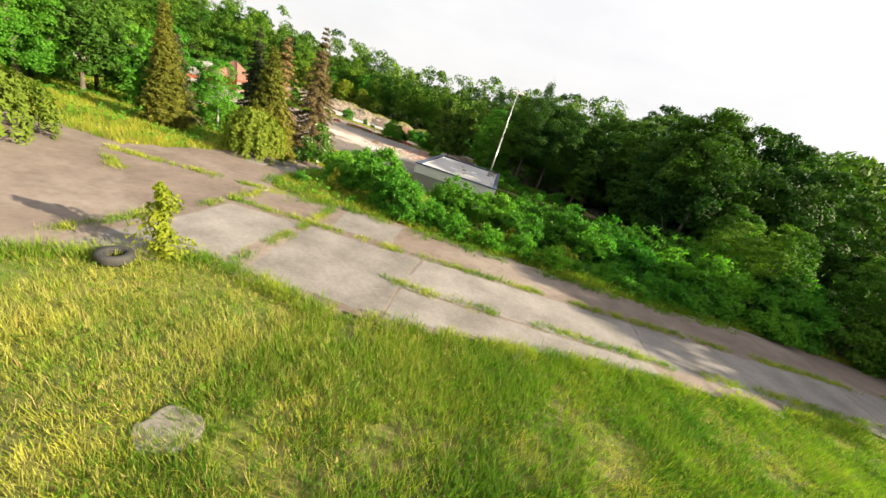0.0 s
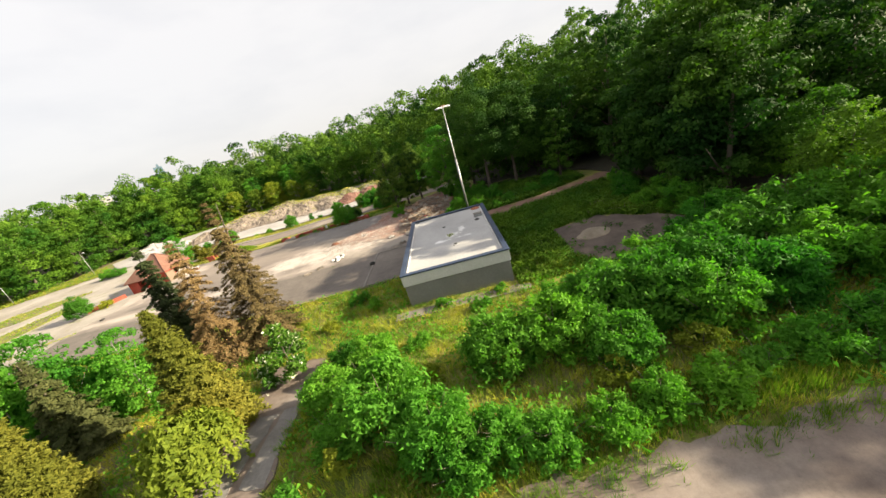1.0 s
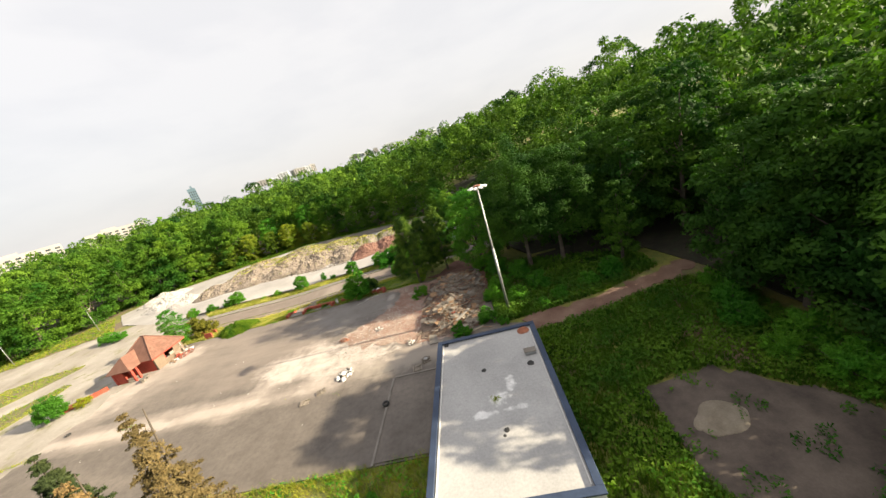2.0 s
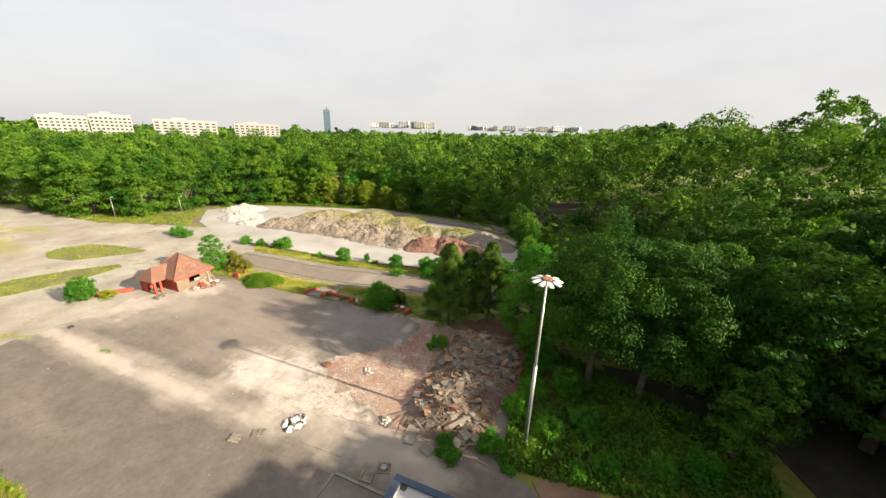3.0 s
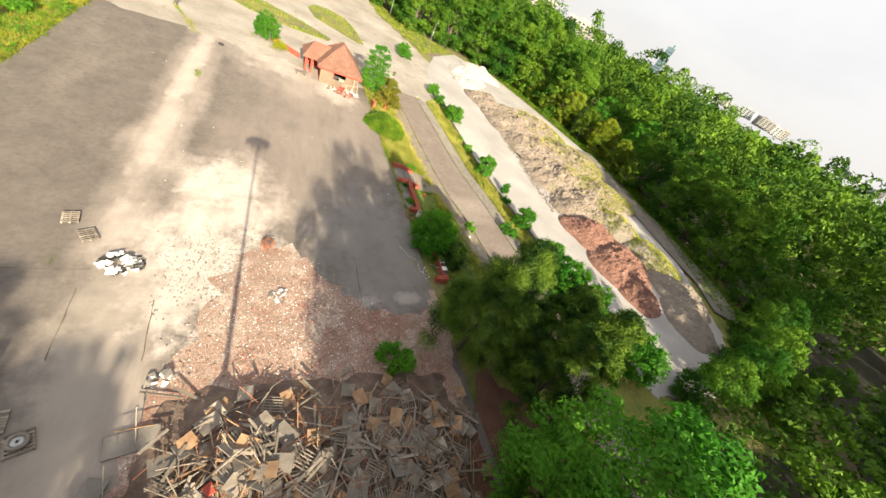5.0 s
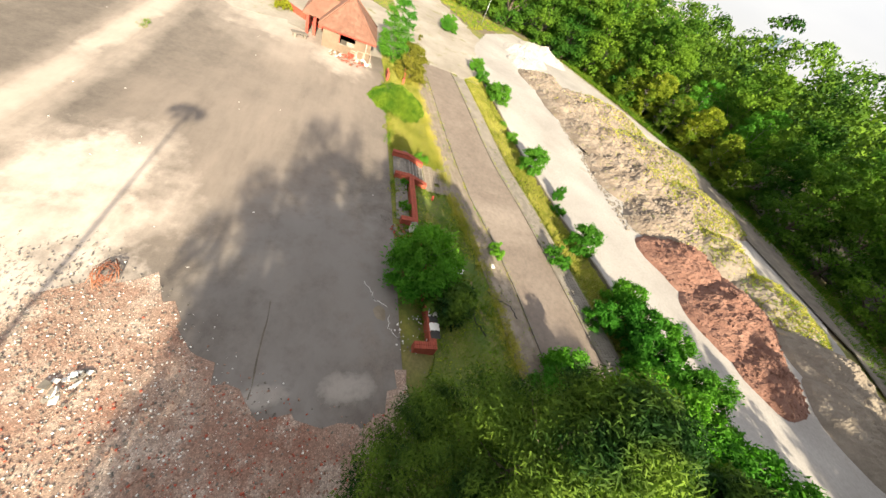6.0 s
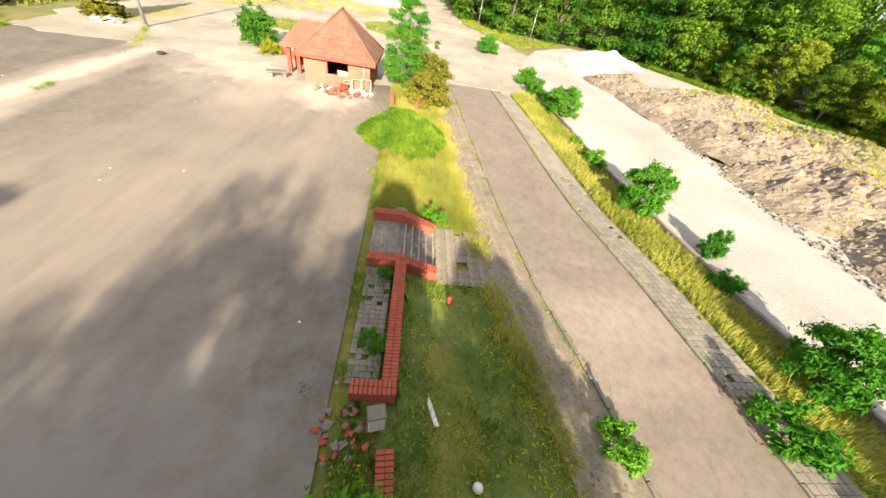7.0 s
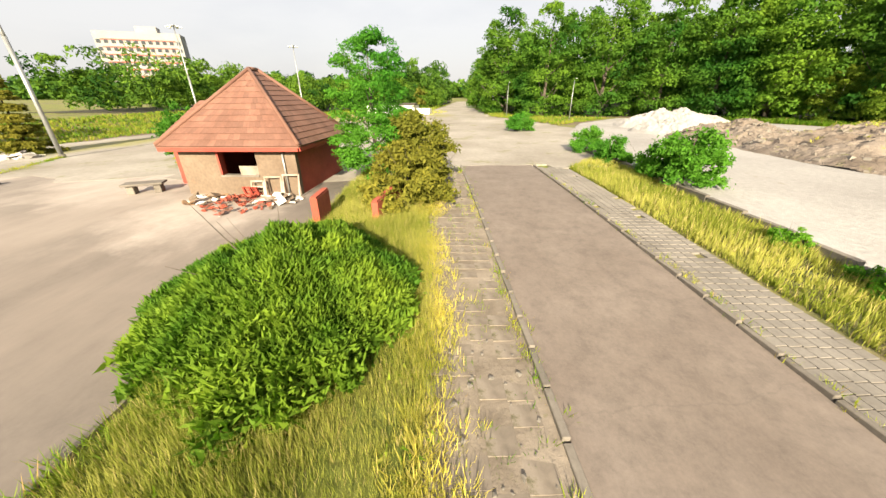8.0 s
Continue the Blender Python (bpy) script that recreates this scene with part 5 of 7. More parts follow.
# ---- the kiosk ----
def roof_plane(ob, a, b, c, d, name, course=0.32, wide=0.28, budget=400):
    """Courses of clay tiles from the eave a-b up to the ridge d-c, each tile a lipped plate of its own."""
    a, b, c, d = map(Vector, (a, b, c, d))
    n = (b - a).cross(d - a).normalized()
    if n.z < 0:
        n = -n
    up = ((d + c) / 2 - (a + b) / 2)
    rows = max(2, int(up.length / course))
    meshes = {}
    for r in range(rows):
        t0, t1 = r / rows, (r + 1) / rows
        l0, r0, l1, r1 = a.lerp(d, t0), b.lerp(c, t0), a.lerp(d, t1), b.lerp(c, t1)
        count = max(1, round((r0 - l0).length / wide))
        for k in range(count):
            p, q = l0.lerp(r0, k / count), l0.lerp(r0, (k + 1) / count)
            s, v = l1.lerp(r1, k / count), l1.lerp(r1, (k + 1) / count)
            down = (p - s).normalized() * 0.03
            lo, hi = n * 0.050, n * 0.016
            pts = [p + down, q + down, v, s, p + down + lo, p.lerp(q, 0.5) + down + lo * 0.72, q + down + lo, v + hi, s + hi]
            yield pts


def tiles(ob, planes, parts_first=300):
    left, made = [], 0
    shape = [(0, 1, 6, 5, 4), (1, 2, 7, 6), (2, 3, 8, 7), (3, 0, 4, 8), (4, 5, 6, 7, 8)]
    for plane in planes:
        for pts in roof_plane(ob, *plane, "tile"):
            if made < parts_first:
                part("roof_tile", mesh_of("roof_tile", pts, shape, M_TILE), ob)
                made += 1
            else:
                left.append(pts)
    if left:
        verts = [p for pts in left for p in pts]
        faces = [tuple(i * 9 + v for v in f) for i in range(len(left)) for f in shape]
        tagged(part("roof_tiles", mesh_of("roof_tiles", verts, faces, M_TILE), ob, "remaining clay roof tiles"), kind="stuff")


def kiosk():
    ob = thing("kiosk", pose(0, 0, 0.3), "derelict brick kiosk with a tiled hip roof", "building")
    x0, x1, y0, y1, h, t = -65.0, -59.1, 95.05, 100.65, 2.4, 0.28
    wy0, wy1, wz0, wz1 = 96.9, 98.75, 0.85, 2.10
    # the front wall round its window hole
    bm = box_bm(t, wy0 - y0, h, (x1 - t / 2, (y0 + wy0) / 2, -0.05))
    box_bm(t, y1 - wy1, h, (x1 - t / 2, (y1 + wy1) / 2, -0.05), 0, bm)
    box_bm(t, wy1 - wy0, wz0 + 0.05, (x1 - t / 2, (wy0 + wy1) / 2, -0.05), 0, bm)
    box_bm(t, wy1 - wy0, h - 0.05 - wz1, (x1 - t / 2, (wy0 + wy1) / 2, wz1), 0, bm)
    bmesh.ops.remove_doubles(bm, verts=bm.verts[:], dist=0.001)
    part("front_wall", from_bm("front_wall", bm, M_PLASTER), ob, "stained pale brown front wall")
    part("side_wall", box("side_wall", x1 - x0 - t, t, h, M_REDPAINT, ((x0 + x1 - t) / 2, y1 - t / 2, -0.05)), ob, "red-painted side wall")
    part("side_wall", box("side_wall", x1 - x0 - t, t, h, M_REDPAINT, ((x0 + x1 - t) / 2, y0 + t / 2, -0.05)), ob, "red-painted side wall")
    part("back_wall", box("back_wall", t, y1 - y0 - 2 * t, h, M_REDPAINT, (x0 + t / 2, (y0 + y1) / 2, -0.05)), ob)
    part("floor", box("floor", x1 - x0 - 2 * t, y1 - y0 - 2 * t, 0.06, M_CONC, ((x0 + x1) / 2, (y0 + y1) / 2, 0.0)), ob)
    win = part("window", box("window", 0.34, 0.10, wz1 - wz0 - 0.1, M_REDPAINT, (x1 - 0.12, wy0 + 0.05, wz0 + 0.1)), ob, "broken red window frame")
    part("lintel", box("lintel", 0.36, wy1 - wy0, 0.10, M_REDPAINT, (x1 - 0.12, (wy0 + wy1) / 2, wz1 - 0.1)), win)
    part("sill", box("sill", 0.36, wy1 - wy0, 0.08, M_CONC, (x1 - 0.12, (wy0 + wy1) / 2, wz0)), win)
    part("board", box("board", 0.05, 0.9, 0.42, M_WOODGREY, (x1 - 0.06, wy1 - 0.47, wz0 + 0.08)), win, "grey board across the window")
    e, z0, z1 = 0.5, 2.32, 5.5
    ap, aq = (-61.7, 97.85, z1), (-62.4, 97.85, z1)
    A, B, C, D = (x1 + e, y0 - e, z0), (x1 + e, y1 + e, z0), (x0 - e, y1 + e, z0), (x0 - e, y0 - e, z0)
    low = [(x, y, z - 0.10) for x, y, z in (A, B, C, D)]
    part("roof_body", mesh_of("roof_body", [A, B, C, D, ap, aq, *low], [(0, 1, 4), (1, 2, 5, 4), (2, 3, 5), (3, 0, 4, 5), (9, 8, 7, 6), (0, 6, 7, 1), (1, 7, 8, 2), (2, 8, 9, 3), (3, 9, 6, 0)], M_TILE), ob)
    tiles(ob, [(A, B, ap, ap), (B, C, aq, ap), (D, A, ap, aq), (C, D, aq, aq)])
    for p, q in ((A, B), (B, C), (C, D), (D, A)):
        m_ = (Vector(p) + Vector(q)) / 2
        along_y = abs(p[0] - q[0]) < 0.1
        ln = (Vector(p) - Vector(q)).length
        part("fascia_board", box("fascia_board", 0.06 if along_y else ln - 0.1, ln - 0.1 if along_y else 0.06, 0.17, M_REDPAINT, (m_.x * 1.0 + (0.0), m_.y, z0 - 0.24), 0.01), ob, "red eaves board")
    for p, q in ((A, ap), (B, ap), (C, aq), (D, aq), (ap, aq)):
        u = Vector((0, 0, 0.06))
        part("ridge_tile", tube("ridge_tile", [Vector(p) + u, Vector(p).lerp(Vector(q), 0.5) + u, Vector(q) + u], [0.09, 0.09, 0.09], M_TILE, 8), ob, "rounded ridge tiles")
    part("drainpipe", tube("drainpipe", [(x1 + 0.08, y1 - 0.55, 0.05), (x1 + 0.08, y1 - 0.55, 2.2)], [0.045, 0.045], M_GALV, 8), ob)
    # the porch on the south side
    py0, px0, px1 = 92.9, -65.0, -61.2
    for x, y in ((px1 - 0.2, py0 + 0.2), (px0 + 0.2, py0 + 0.2), (px1 - 0.2, py0 + 1.0)):
        part("porch_post", box("porch_post", 0.32, 0.32, 2.3, M_REDPAINT, (x, y, -0.05), 0.015), ob, "red-painted porch post")
    part("porch_wall", box("porch_wall", 0.25, y0 - py0 - 0.5, 2.3, M_REDPAINT, (px0 + 0.2, (y0 + py0 + 0.3) / 2, -0.05)), ob, "red porch wall")
    part("porch_wall", box("porch_wall", 1.6, 0.2, 2.3, M_REDPAINT, (px0 + 1.1, py0 + 0.22, -0.05)), ob, "red porch wall")
    a, b, c, d = (px1 + 0.35, py0 - 0.35, 2.25), (px1 + 0.35, y0 + 0.6, 2.25), (px0 - 0.35, y0 + 0.6, 2.25), (px0 - 0.35, py0 - 0.35, 2.25)
    rg, rh = (-62.9, 97.0, 4.15), (-62.9, 94.0, 4.15)
    lo = [(x, y, z - 0.1) for x, y, z in (a, b, c, d)]
    part("porch_roof", mesh_of("porch_roof", [a, b, c, d, rg, rh, *lo], [(0, 1, 4, 5), (1, 2, 4), (2, 3, 5, 4), (3, 0, 5), (9, 8, 7, 6), (0, 6, 7, 1), (2, 8, 9, 3), (3, 9, 6, 0)], M_TILE), ob, "tiled roof of the porch")
    tiles(ob, [(a, (px1 + 0.35, y0 - 0.4, 2.25), (-62.9, 95.6, 4.15), rh), (d, a, rh, rh)], 0)


kiosk()


def leaning_frame(x, y, w, h, mat, turn, label, cross=False):
    """A window or door frame that leans against a wall."""
    ob = thing("window_frame", pose(x, y, 0.32, 0, -14, turn), label, "window frame", "salvaged frames")
    for sx, sz, yy, zz in ((0.07, h, -w / 2, 0), (0.07, h, w / 2, 0)):
        part("stile", box("stile", 0.05, 0.08, h, mat, (0, yy, 0), 0.006), ob)
    for zz in ((0, h - 0.08, h * 0.55) if cross else (0, h - 0.08)):
        part("rail", box("rail", 0.05, w, 0.08, mat, (0, 0, zz), 0.006), ob)


M_FRAMEWOOD = rough_mat("peeling_frame_paint", (0.26, 0.19, 0.145), (0.46, 0.40, 0.345), 1.6, 14.0, 0.8, 0.4, 0.006)
leaning_frame(-58.65, 98.75, 0.6, 0.75, M_FRAMEWOOD, 0, "small slatted wooden frame leaning on the kiosk", True)
leaning_frame(-58.6, 99.55, 0.75, 0.95, M_FRAMEWOOD, 4, "pale peeling window frame leaning on the kiosk")
leaning_frame(-58.6, 100.4, 0.75, 1.05, M_FRAMEWOOD, 0, "pale peeling wooden frame leaning on the kiosk")


def pallet(x, y, z, rx, ry, rz, mat, label, n=7, w=1.0, d=0.8):
    ob = thing("pallet", pose(x, y, z, rx, ry, rz), label, "pallet", "pallets")
    for yy in (-d / 2 + 0.05, 0, d / 2 - 0.05):
        part("bearer", box("bearer", w, 0.09, 0.09, mat, (0, yy, 0)), ob)
    for i in range(n):
        part("slat", box("slat", 0.09, d, 0.022, mat, (-w / 2 + 0.06 + i * (w - 0.12) / (n - 1), 0, 0.092), 0.004), ob)


pallet(-58.6, 98.5, 0.36, 0, -70, 0, M_REDPAINT, "reddish slatted pallet leaning on the kiosk", 6, 0.9, 0.7)
pallet(-12.4, 80.4, 0.0, 0, 0, 8, M_WOODGREY, "pale wooden pallet lying on the lot", 8, 1.0, 0.9)
pallet(-11.5, 81.5, 0.0, 0, 0, 20, M_WOODGREY, "grey wooden pallet with a wheel on it", 6, 1.0, 0.9)
wh = thing("wheel", pose(-11.5, 81.5, 0.22), "old grey wheel lying on a pallet", "wheel")
part("tyre", ring_mesh("tyre", 0.22, 0.36, 0.2, M_CONC, 28), wh)
part("hub", ring_mesh("hub", 0.05, 0.22, 0.10, M_GALV, 20), wh)
for x, y, tn in ((-25.0, 78.9, 12), (-23.6, 80.1, 30)):
    pallet(x, y, 0.0, 0, 0, tn, M_WOODGREY, "broken grey pallet lying on the lot", 6)

tb = thing("slab_bench", pose(-59.3, 92.6, 0.29, 0, 0, 24), "concrete slab propped on blocks beside the kiosk", "bench")
for yy in (-0.55, 0.55):
    part("block", box("block", 0.5, 0.3, 0.42, M_CONC, (0, yy, 0), 0.02), tb)
part("top", box("top", 0.8, 1.7, 0.10, M_CONC, (0, 0, 0.42), 0.02), tb, "pale worn top slab")

# ---- low red brick walls, planters and stairs ----
BRICK = box("brick", 0.215, 0.112, 0.075, M_REDBRICK, (0, 0, 0), 0.008)


def brick_wall(name, p, q, wide, h, z, label, coping=True, category="wall", h2=None):
    """A wall from p to q with a course of bricks laid across its top."""
    p, q = Vector((*p, 0)), Vector((*q, 0))
    d = q - p
    ln = d.length
    ang = math.atan2(d.y, d.x)
    h2 = h if h2 is None else h2
    ob = thing(name, Matrix.Translation((p.x, p.y, z)) @ Matrix.Rotation(ang, 4, "Z"), label, category, "red brick walls")
    w = wide / 2 - 0.02
    body = mesh_of("wall_core", [(0, -w, -0.6), (ln, -w, -0.6), (ln, w, -0.6), (0, w, -0.6), (0, -w, h - 0.075), (ln, -w, h2 - 0.075), (ln, w, h2 - 0.075), (0, w, h - 0.075)], [(3, 2, 1, 0), (4, 5, 6, 7), (0, 1, 5, 4), (1, 2, 6, 5), (2, 3, 7, 6), (3, 0, 4, 7)], M_REDBRICK)
    part("wall_core", body, ob, "red brick wall body")
    if coping:
        n = max(1, int(ln / 0.122))
        rows = 2 if wide > 0.3 else 1
        for i in range(n):
            u = (i + 0.5) / n
            for r in range(rows):
                yy = (r - (rows - 1) / 2) * 0.226
                part("brick", BRICK, ob, "", Matrix.Translation((u * ln, yy, h + (h2 - h) * u - 0.075)) @ Matrix.Rotation(-math.atan2(h2 - h, ln), 4, "Y") @ Matrix.Rotation(math.pi / 2, 4, "Z"))
    return ob


RW = "low red brick planter wall with a brick coping"
brick_wall("planter_wall", (-36.75, 104.95), (-31.65, 104.95), 0.42, 0.45, 0.0, RW)
brick_wall("planter_wall", (-31.45, 103.85), (-31.45, 105.16), 0.42, 0.45, 0.0, RW)
brick_wall("planter_wall", (-36.98, 103.55), (-36.98, 104.9), 0.42, 0.45, 0.0, "red brick stair cheek with a brick coping")
brick_wall("planter_wall", (-36.98, 104.9), (-36.9, 106.5), 0.42, 0.45, 0.0, "sloping red brick stair cheek", h2=-0.05)
brick_wall("planter_wall", (-40.2, 103.45), (-40.2, 104.8), 0.42, 0.45, 0.0, "red brick stair cheek with a brick coping")
brick_wall("planter_wall", (-40.2, 104.8), (-40.05, 106.4), 0.42, 0.45, 0.0, "sloping red brick stair cheek", h2=-0.05)
brick_wall("planter_wall", (-27.6, 105.2), (-21.7, 105.3), 0.42, 0.45, 0.0, RW)
brick_wall("planter_wall", (-21.5, 104.2), (-21.5, 105.52), 0.42, 0.45, 0.0, RW)
brick_wall("planter_wall", (-29.9, 105.0), (-28.6, 105.1), 0.40, 0.40, 0.0, "broken stub of a red brick wall")
brick_wall("garden_wall", (-55.2, 103.0), (-56.6, 102.9), 0.30, 1.05, 0.25, "red brick garden wall beside the kiosk")
brick_wall("garden_wall", (-56.0, 105.0), (-59.6, 105.4), 0.30, 0.85, 0.1, "red brick garden wall half hidden by shrubs")
brick_wall("garden_wall", (-69.4, 88.2), (-65.8, 92.3), 0.30, 0.7, 0.3, "low red brick wall at the lot's west edge")

stairs = thing("stairs", Matrix.Identity(4), "worn concrete stairs down from the lot", "stairs", kind="structure")
M_STEP = rough_mat("worn_stair_concrete", (0.075, 0.065, 0.056), (0.165, 0.146, 0.126), 0.9, 7.0, 0.92, 0.6, 0.012, ((0.30, 0.27, 0.235), 0.56))
M_NOSING = rough_mat("chipped_pale_edge", (0.16, 0.145, 0.125), (0.36, 0.335, 0.30), 2.2, 12.0, 0.9, 0.6, 0.01, ((0.10, 0.09, 0.075), 0.58))
for i in range(5):
    step = part("step", box("step", 2.78, 0.37, 0.62 - 0.105 * i, M_STEP, (-38.59, 104.88 + 0.34 * i, -0.62), 0.015), stairs)
    part("nosing", box("nosing", 2.77, 0.07, 0.03, M_NOSING, (-38.59, 105.03 + 0.34 * i, -0.105 * i - 0.022), 0.008), step, "pale chipped edge of the step")
landing = thing("stair_landing", Matrix.Identity(4), "rows of small grey pavers above the stairs", "pavement", kind="structure")
PAV = box("paver", 0.192, 0.192, 0.06, M_PAVER, (0, 0, 0), 0.006)
for i in range(14):
    for j in range(6):
        part("paver", PAV, landing, "", Matrix.Translation((-39.88 + 0.2 * i, 103.62 + 0.2 * j, -0.045)))
planter_floor = thing("planter_paving", Matrix.Identity(4), "mossy strip of small grey pavers inside the planter", "pavement", kind="structure")
rngq = np.random.default_rng(81)
for i in range(25):
    for j in range(5):
        if rngq.random() > 0.10:
            part("paver", PAV, planter_floor, "", Matrix.Translation((-36.62 + 0.2 * i, 103.72 + 0.2 * j, -0.04 + rngq.normal(0, 0.004))))

# ---- road edges and pavements ----
def along(poly, step):
    """Points and directions at even steps along a line."""
    out = []
    for (x0, y0), (x1, y1) in zip(poly, poly[1:]):
        n = max(1, round(math.hypot(x1 - x0, y1 - y0) / step))
        for k in range(n):
            out.append((x0 + (x1 - x0) * k / n, y0 + (y1 - y0) * k / n, math.atan2(y1 - y0, x1 - x0)))
    return out


def road_line(off):
    """A line that runs beside the road: off < 1 measures from its south edge, more from 5.7 m north of that."""
    return [(x, y + off) for x, y in ROAD_SOUTH] if off < 1 else [(x, y + off - 5.7) for x, y in ROAD_NORTH]


rngp = np.random.default_rng(8)
KERB = box("kerb_stone", 0.97, 0.14, 0.30, M_CONC, (0, 0, 0), 0.015)
for off, label in ((-0.08, "worn concrete kerb on the road's south side"), (5.78, "worn concrete kerb on the road's north side")):
    k_ob = thing("kerb", Matrix.Identity(4), label, "kerb", kind="structure")
    for x, y, a in along(road_line(off), 1.0):
        part("kerb_stone", KERB, k_ob, "", Matrix.Translation((x, y, float(height(x, y)) - 0.20 + rngp.normal(0, 0.008))) @ Matrix.Rotation(a + rngp.normal(0, 0.01), 4, "Z"))


def paving(name, off0, rows, size, mat, label, near, gap=0.015, missing=0.05, x0=-66, x1=-16):
    """Rows of square slabs beside the road; the nearest are objects of their own."""
    ob = thing(name, Matrix.Identity(4), label, "pavement", kind="structure")
    slab = box("slab", size - gap, size - gap, 0.07, mat, (0, 0, 0), 0.002)
    verts, faces, made = [], [], 0
    proto = np.array([v.co[:] for v in slab.vertices])
    shape = [tuple(p.vertices) for p in slab.polygons]
    for r in range(rows):
        for x, y, a in along(road_line(off0 + r * size), size):
            if rngp.random() < missing:
                continue
            z = float(height(x, y)) - 0.060 + rngp.normal(0, 0.0012) + 0.004 * float(wave(x, y, 2.3, 4.0))
            m = Matrix.Translation((x, y, z)) @ Matrix.Rotation(a, 4, "Z") @ Matrix.Rotation(rngp.normal(0, 0.003), 4, "X")
            if near[0] < x < near[1] and made < 300:
                part("slab", slab, ob, "", m)
                made += 1
            else:
                k = len(verts)
                verts.extend([tuple(m @ Vector(p)) for p in proto])
                faces.extend([tuple(k + i for i in f) for f in shape])
    tagged(part("slabs", mesh_of("slabs", verts, faces, mat), ob, "remaining paving slabs"), kind="stuff")


drape("pavement_bed", road_line(-2.35) + road_line(-0.02)[::-1], rough_mat("trodden_dust", (0.135, 0.108, 0.082), (0.265, 0.222, 0.178), 0.8, 9.0, 0.95, 0.7, 0.03, ((0.12, 0.115, 0.05), 0.60)), 0.003, 1.5, "dusty brown earth under the broken pavement", "soil", edge=0.1)
M_DUSTSLAB = rough_mat("dusty_brown_slab", (0.130, 0.105, 0.082), (0.315, 0.268, 0.220), 0.55, 6.0, 0.95, 0.6, 0.012, ((0.095, 0.085, 0.045), 0.56), per_object=0.12)
paving("south_pavement", -2.1, 4, 0.5, M_DUSTSLAB, "cracked concrete slab pavement overgrown with weeds", (-66, -28), 0.004, 0.30)
paving("north_pavement", 6.1, 6, 0.30, M_PAVER, "strip of small pale pavers beside the road", (-48, -34), 0.02, 0.03)
cross = thing("cross_path", Matrix.Identity(4), "weedy grey slabs between the stairs and the road", "pavement", kind="structure")
CSL = box("slab", 0.49, 0.49, 0.06, M_DUSTSLAB, (0, 0, 0), 0.01)
for i in range(8):
    for j in range(5):
        if rngp.random() > 0.06:
            x, y = -40.3 + 0.5 * i, 106.75 + 0.5 * j
            part("slab", CSL, cross, "", Matrix.Translation((x, y, float(height(x, y)) - 0.05)) @ Matrix.Rotation(rngp.normal(0, 0.03), 4, "Z"))
yk = thing("yard_kerb", Matrix.Identity(4), "low concrete edge between the grass strip and the yard", "kerb", kind="structure")
YKB = box("edge_block", 1.95, 0.22, 0.5, M_CONC, (0, 0, 0), 0.02)
for x, y, a in along([(-72, 118.7), (-60, 119.35), (-52, 119.95), (-45, 120.85), (-37, 121.75), (-30, 123.1), (-10, 125.4)], 2.0):
    part("edge_block", YKB, yk, "", Matrix.Translation((x, y, float(height(x, y)) - 0.22)) @ Matrix.Rotation(a + rngp.normal(0, 0.015), 4, "Z"))

# ---- heaps ----
HEAPS = {k: [] for k in ("rubble_mound", "brick_mound", "sand_mound", "stone_mound", "sand_patch")}


def heap(name, cx, cy, rx, ry, h, mat, label, seed, turn=0.0, rough_=0.6, n=84, flat=1.5):
    """A tipped heap: a ragged mound over a grid, lumpy at several sizes."""
    verts, faces = [], []
    for j in range(n):
        for i in range(n):
            u, v = 2 * i / (n - 1) - 1, 2 * j / (n - 1) - 1
            q = math.hypot(u, v)
            p = Vector((u * rx, v * ry, seed * 7.3))
            edge = 1.0 + 0.22 * noise.noise(Vector((math.atan2(v, u) * 1.2, seed, 0)))
            f = max(0.0, 1 - (q / edge) ** flat)
            lump = 0.55 * noise.noise(p * 0.35) + 0.3 * noise.noise(p * 0.9) + 0.2 * noise.noise(p * 2.3) + 0.14 * noise.noise(p * 5.1)
            verts.append((u * rx, v * ry, -0.25 + (h * f * (1 + 0.5 * lump) + rough_ * lump * min(1.0, f * 4) + 0.22 * min(1.0, f * 6))))
    for j in range(n - 1):
        for i in range(n - 1):
            if max(verts[k][2] for k in (j * n + i, j * n + i + 1, (j + 1) * n + i + 1, (j + 1) * n + i)) > -0.2:
                faces.append((j * n + i, j * n + i + 1, (j + 1) * n + i + 1, (j + 1) * n + i))
    z = float(height(cx, cy))
    ob = thing(name, Matrix.Translation((cx, cy, z + 0.02)) @ Matrix.Rotation(turn, 4, "Z"), label, "heap", "heaps in the yard", data=mesh_of(name, verts, faces, mat, False))
    HEAPS[name].append(ob)
    return ob


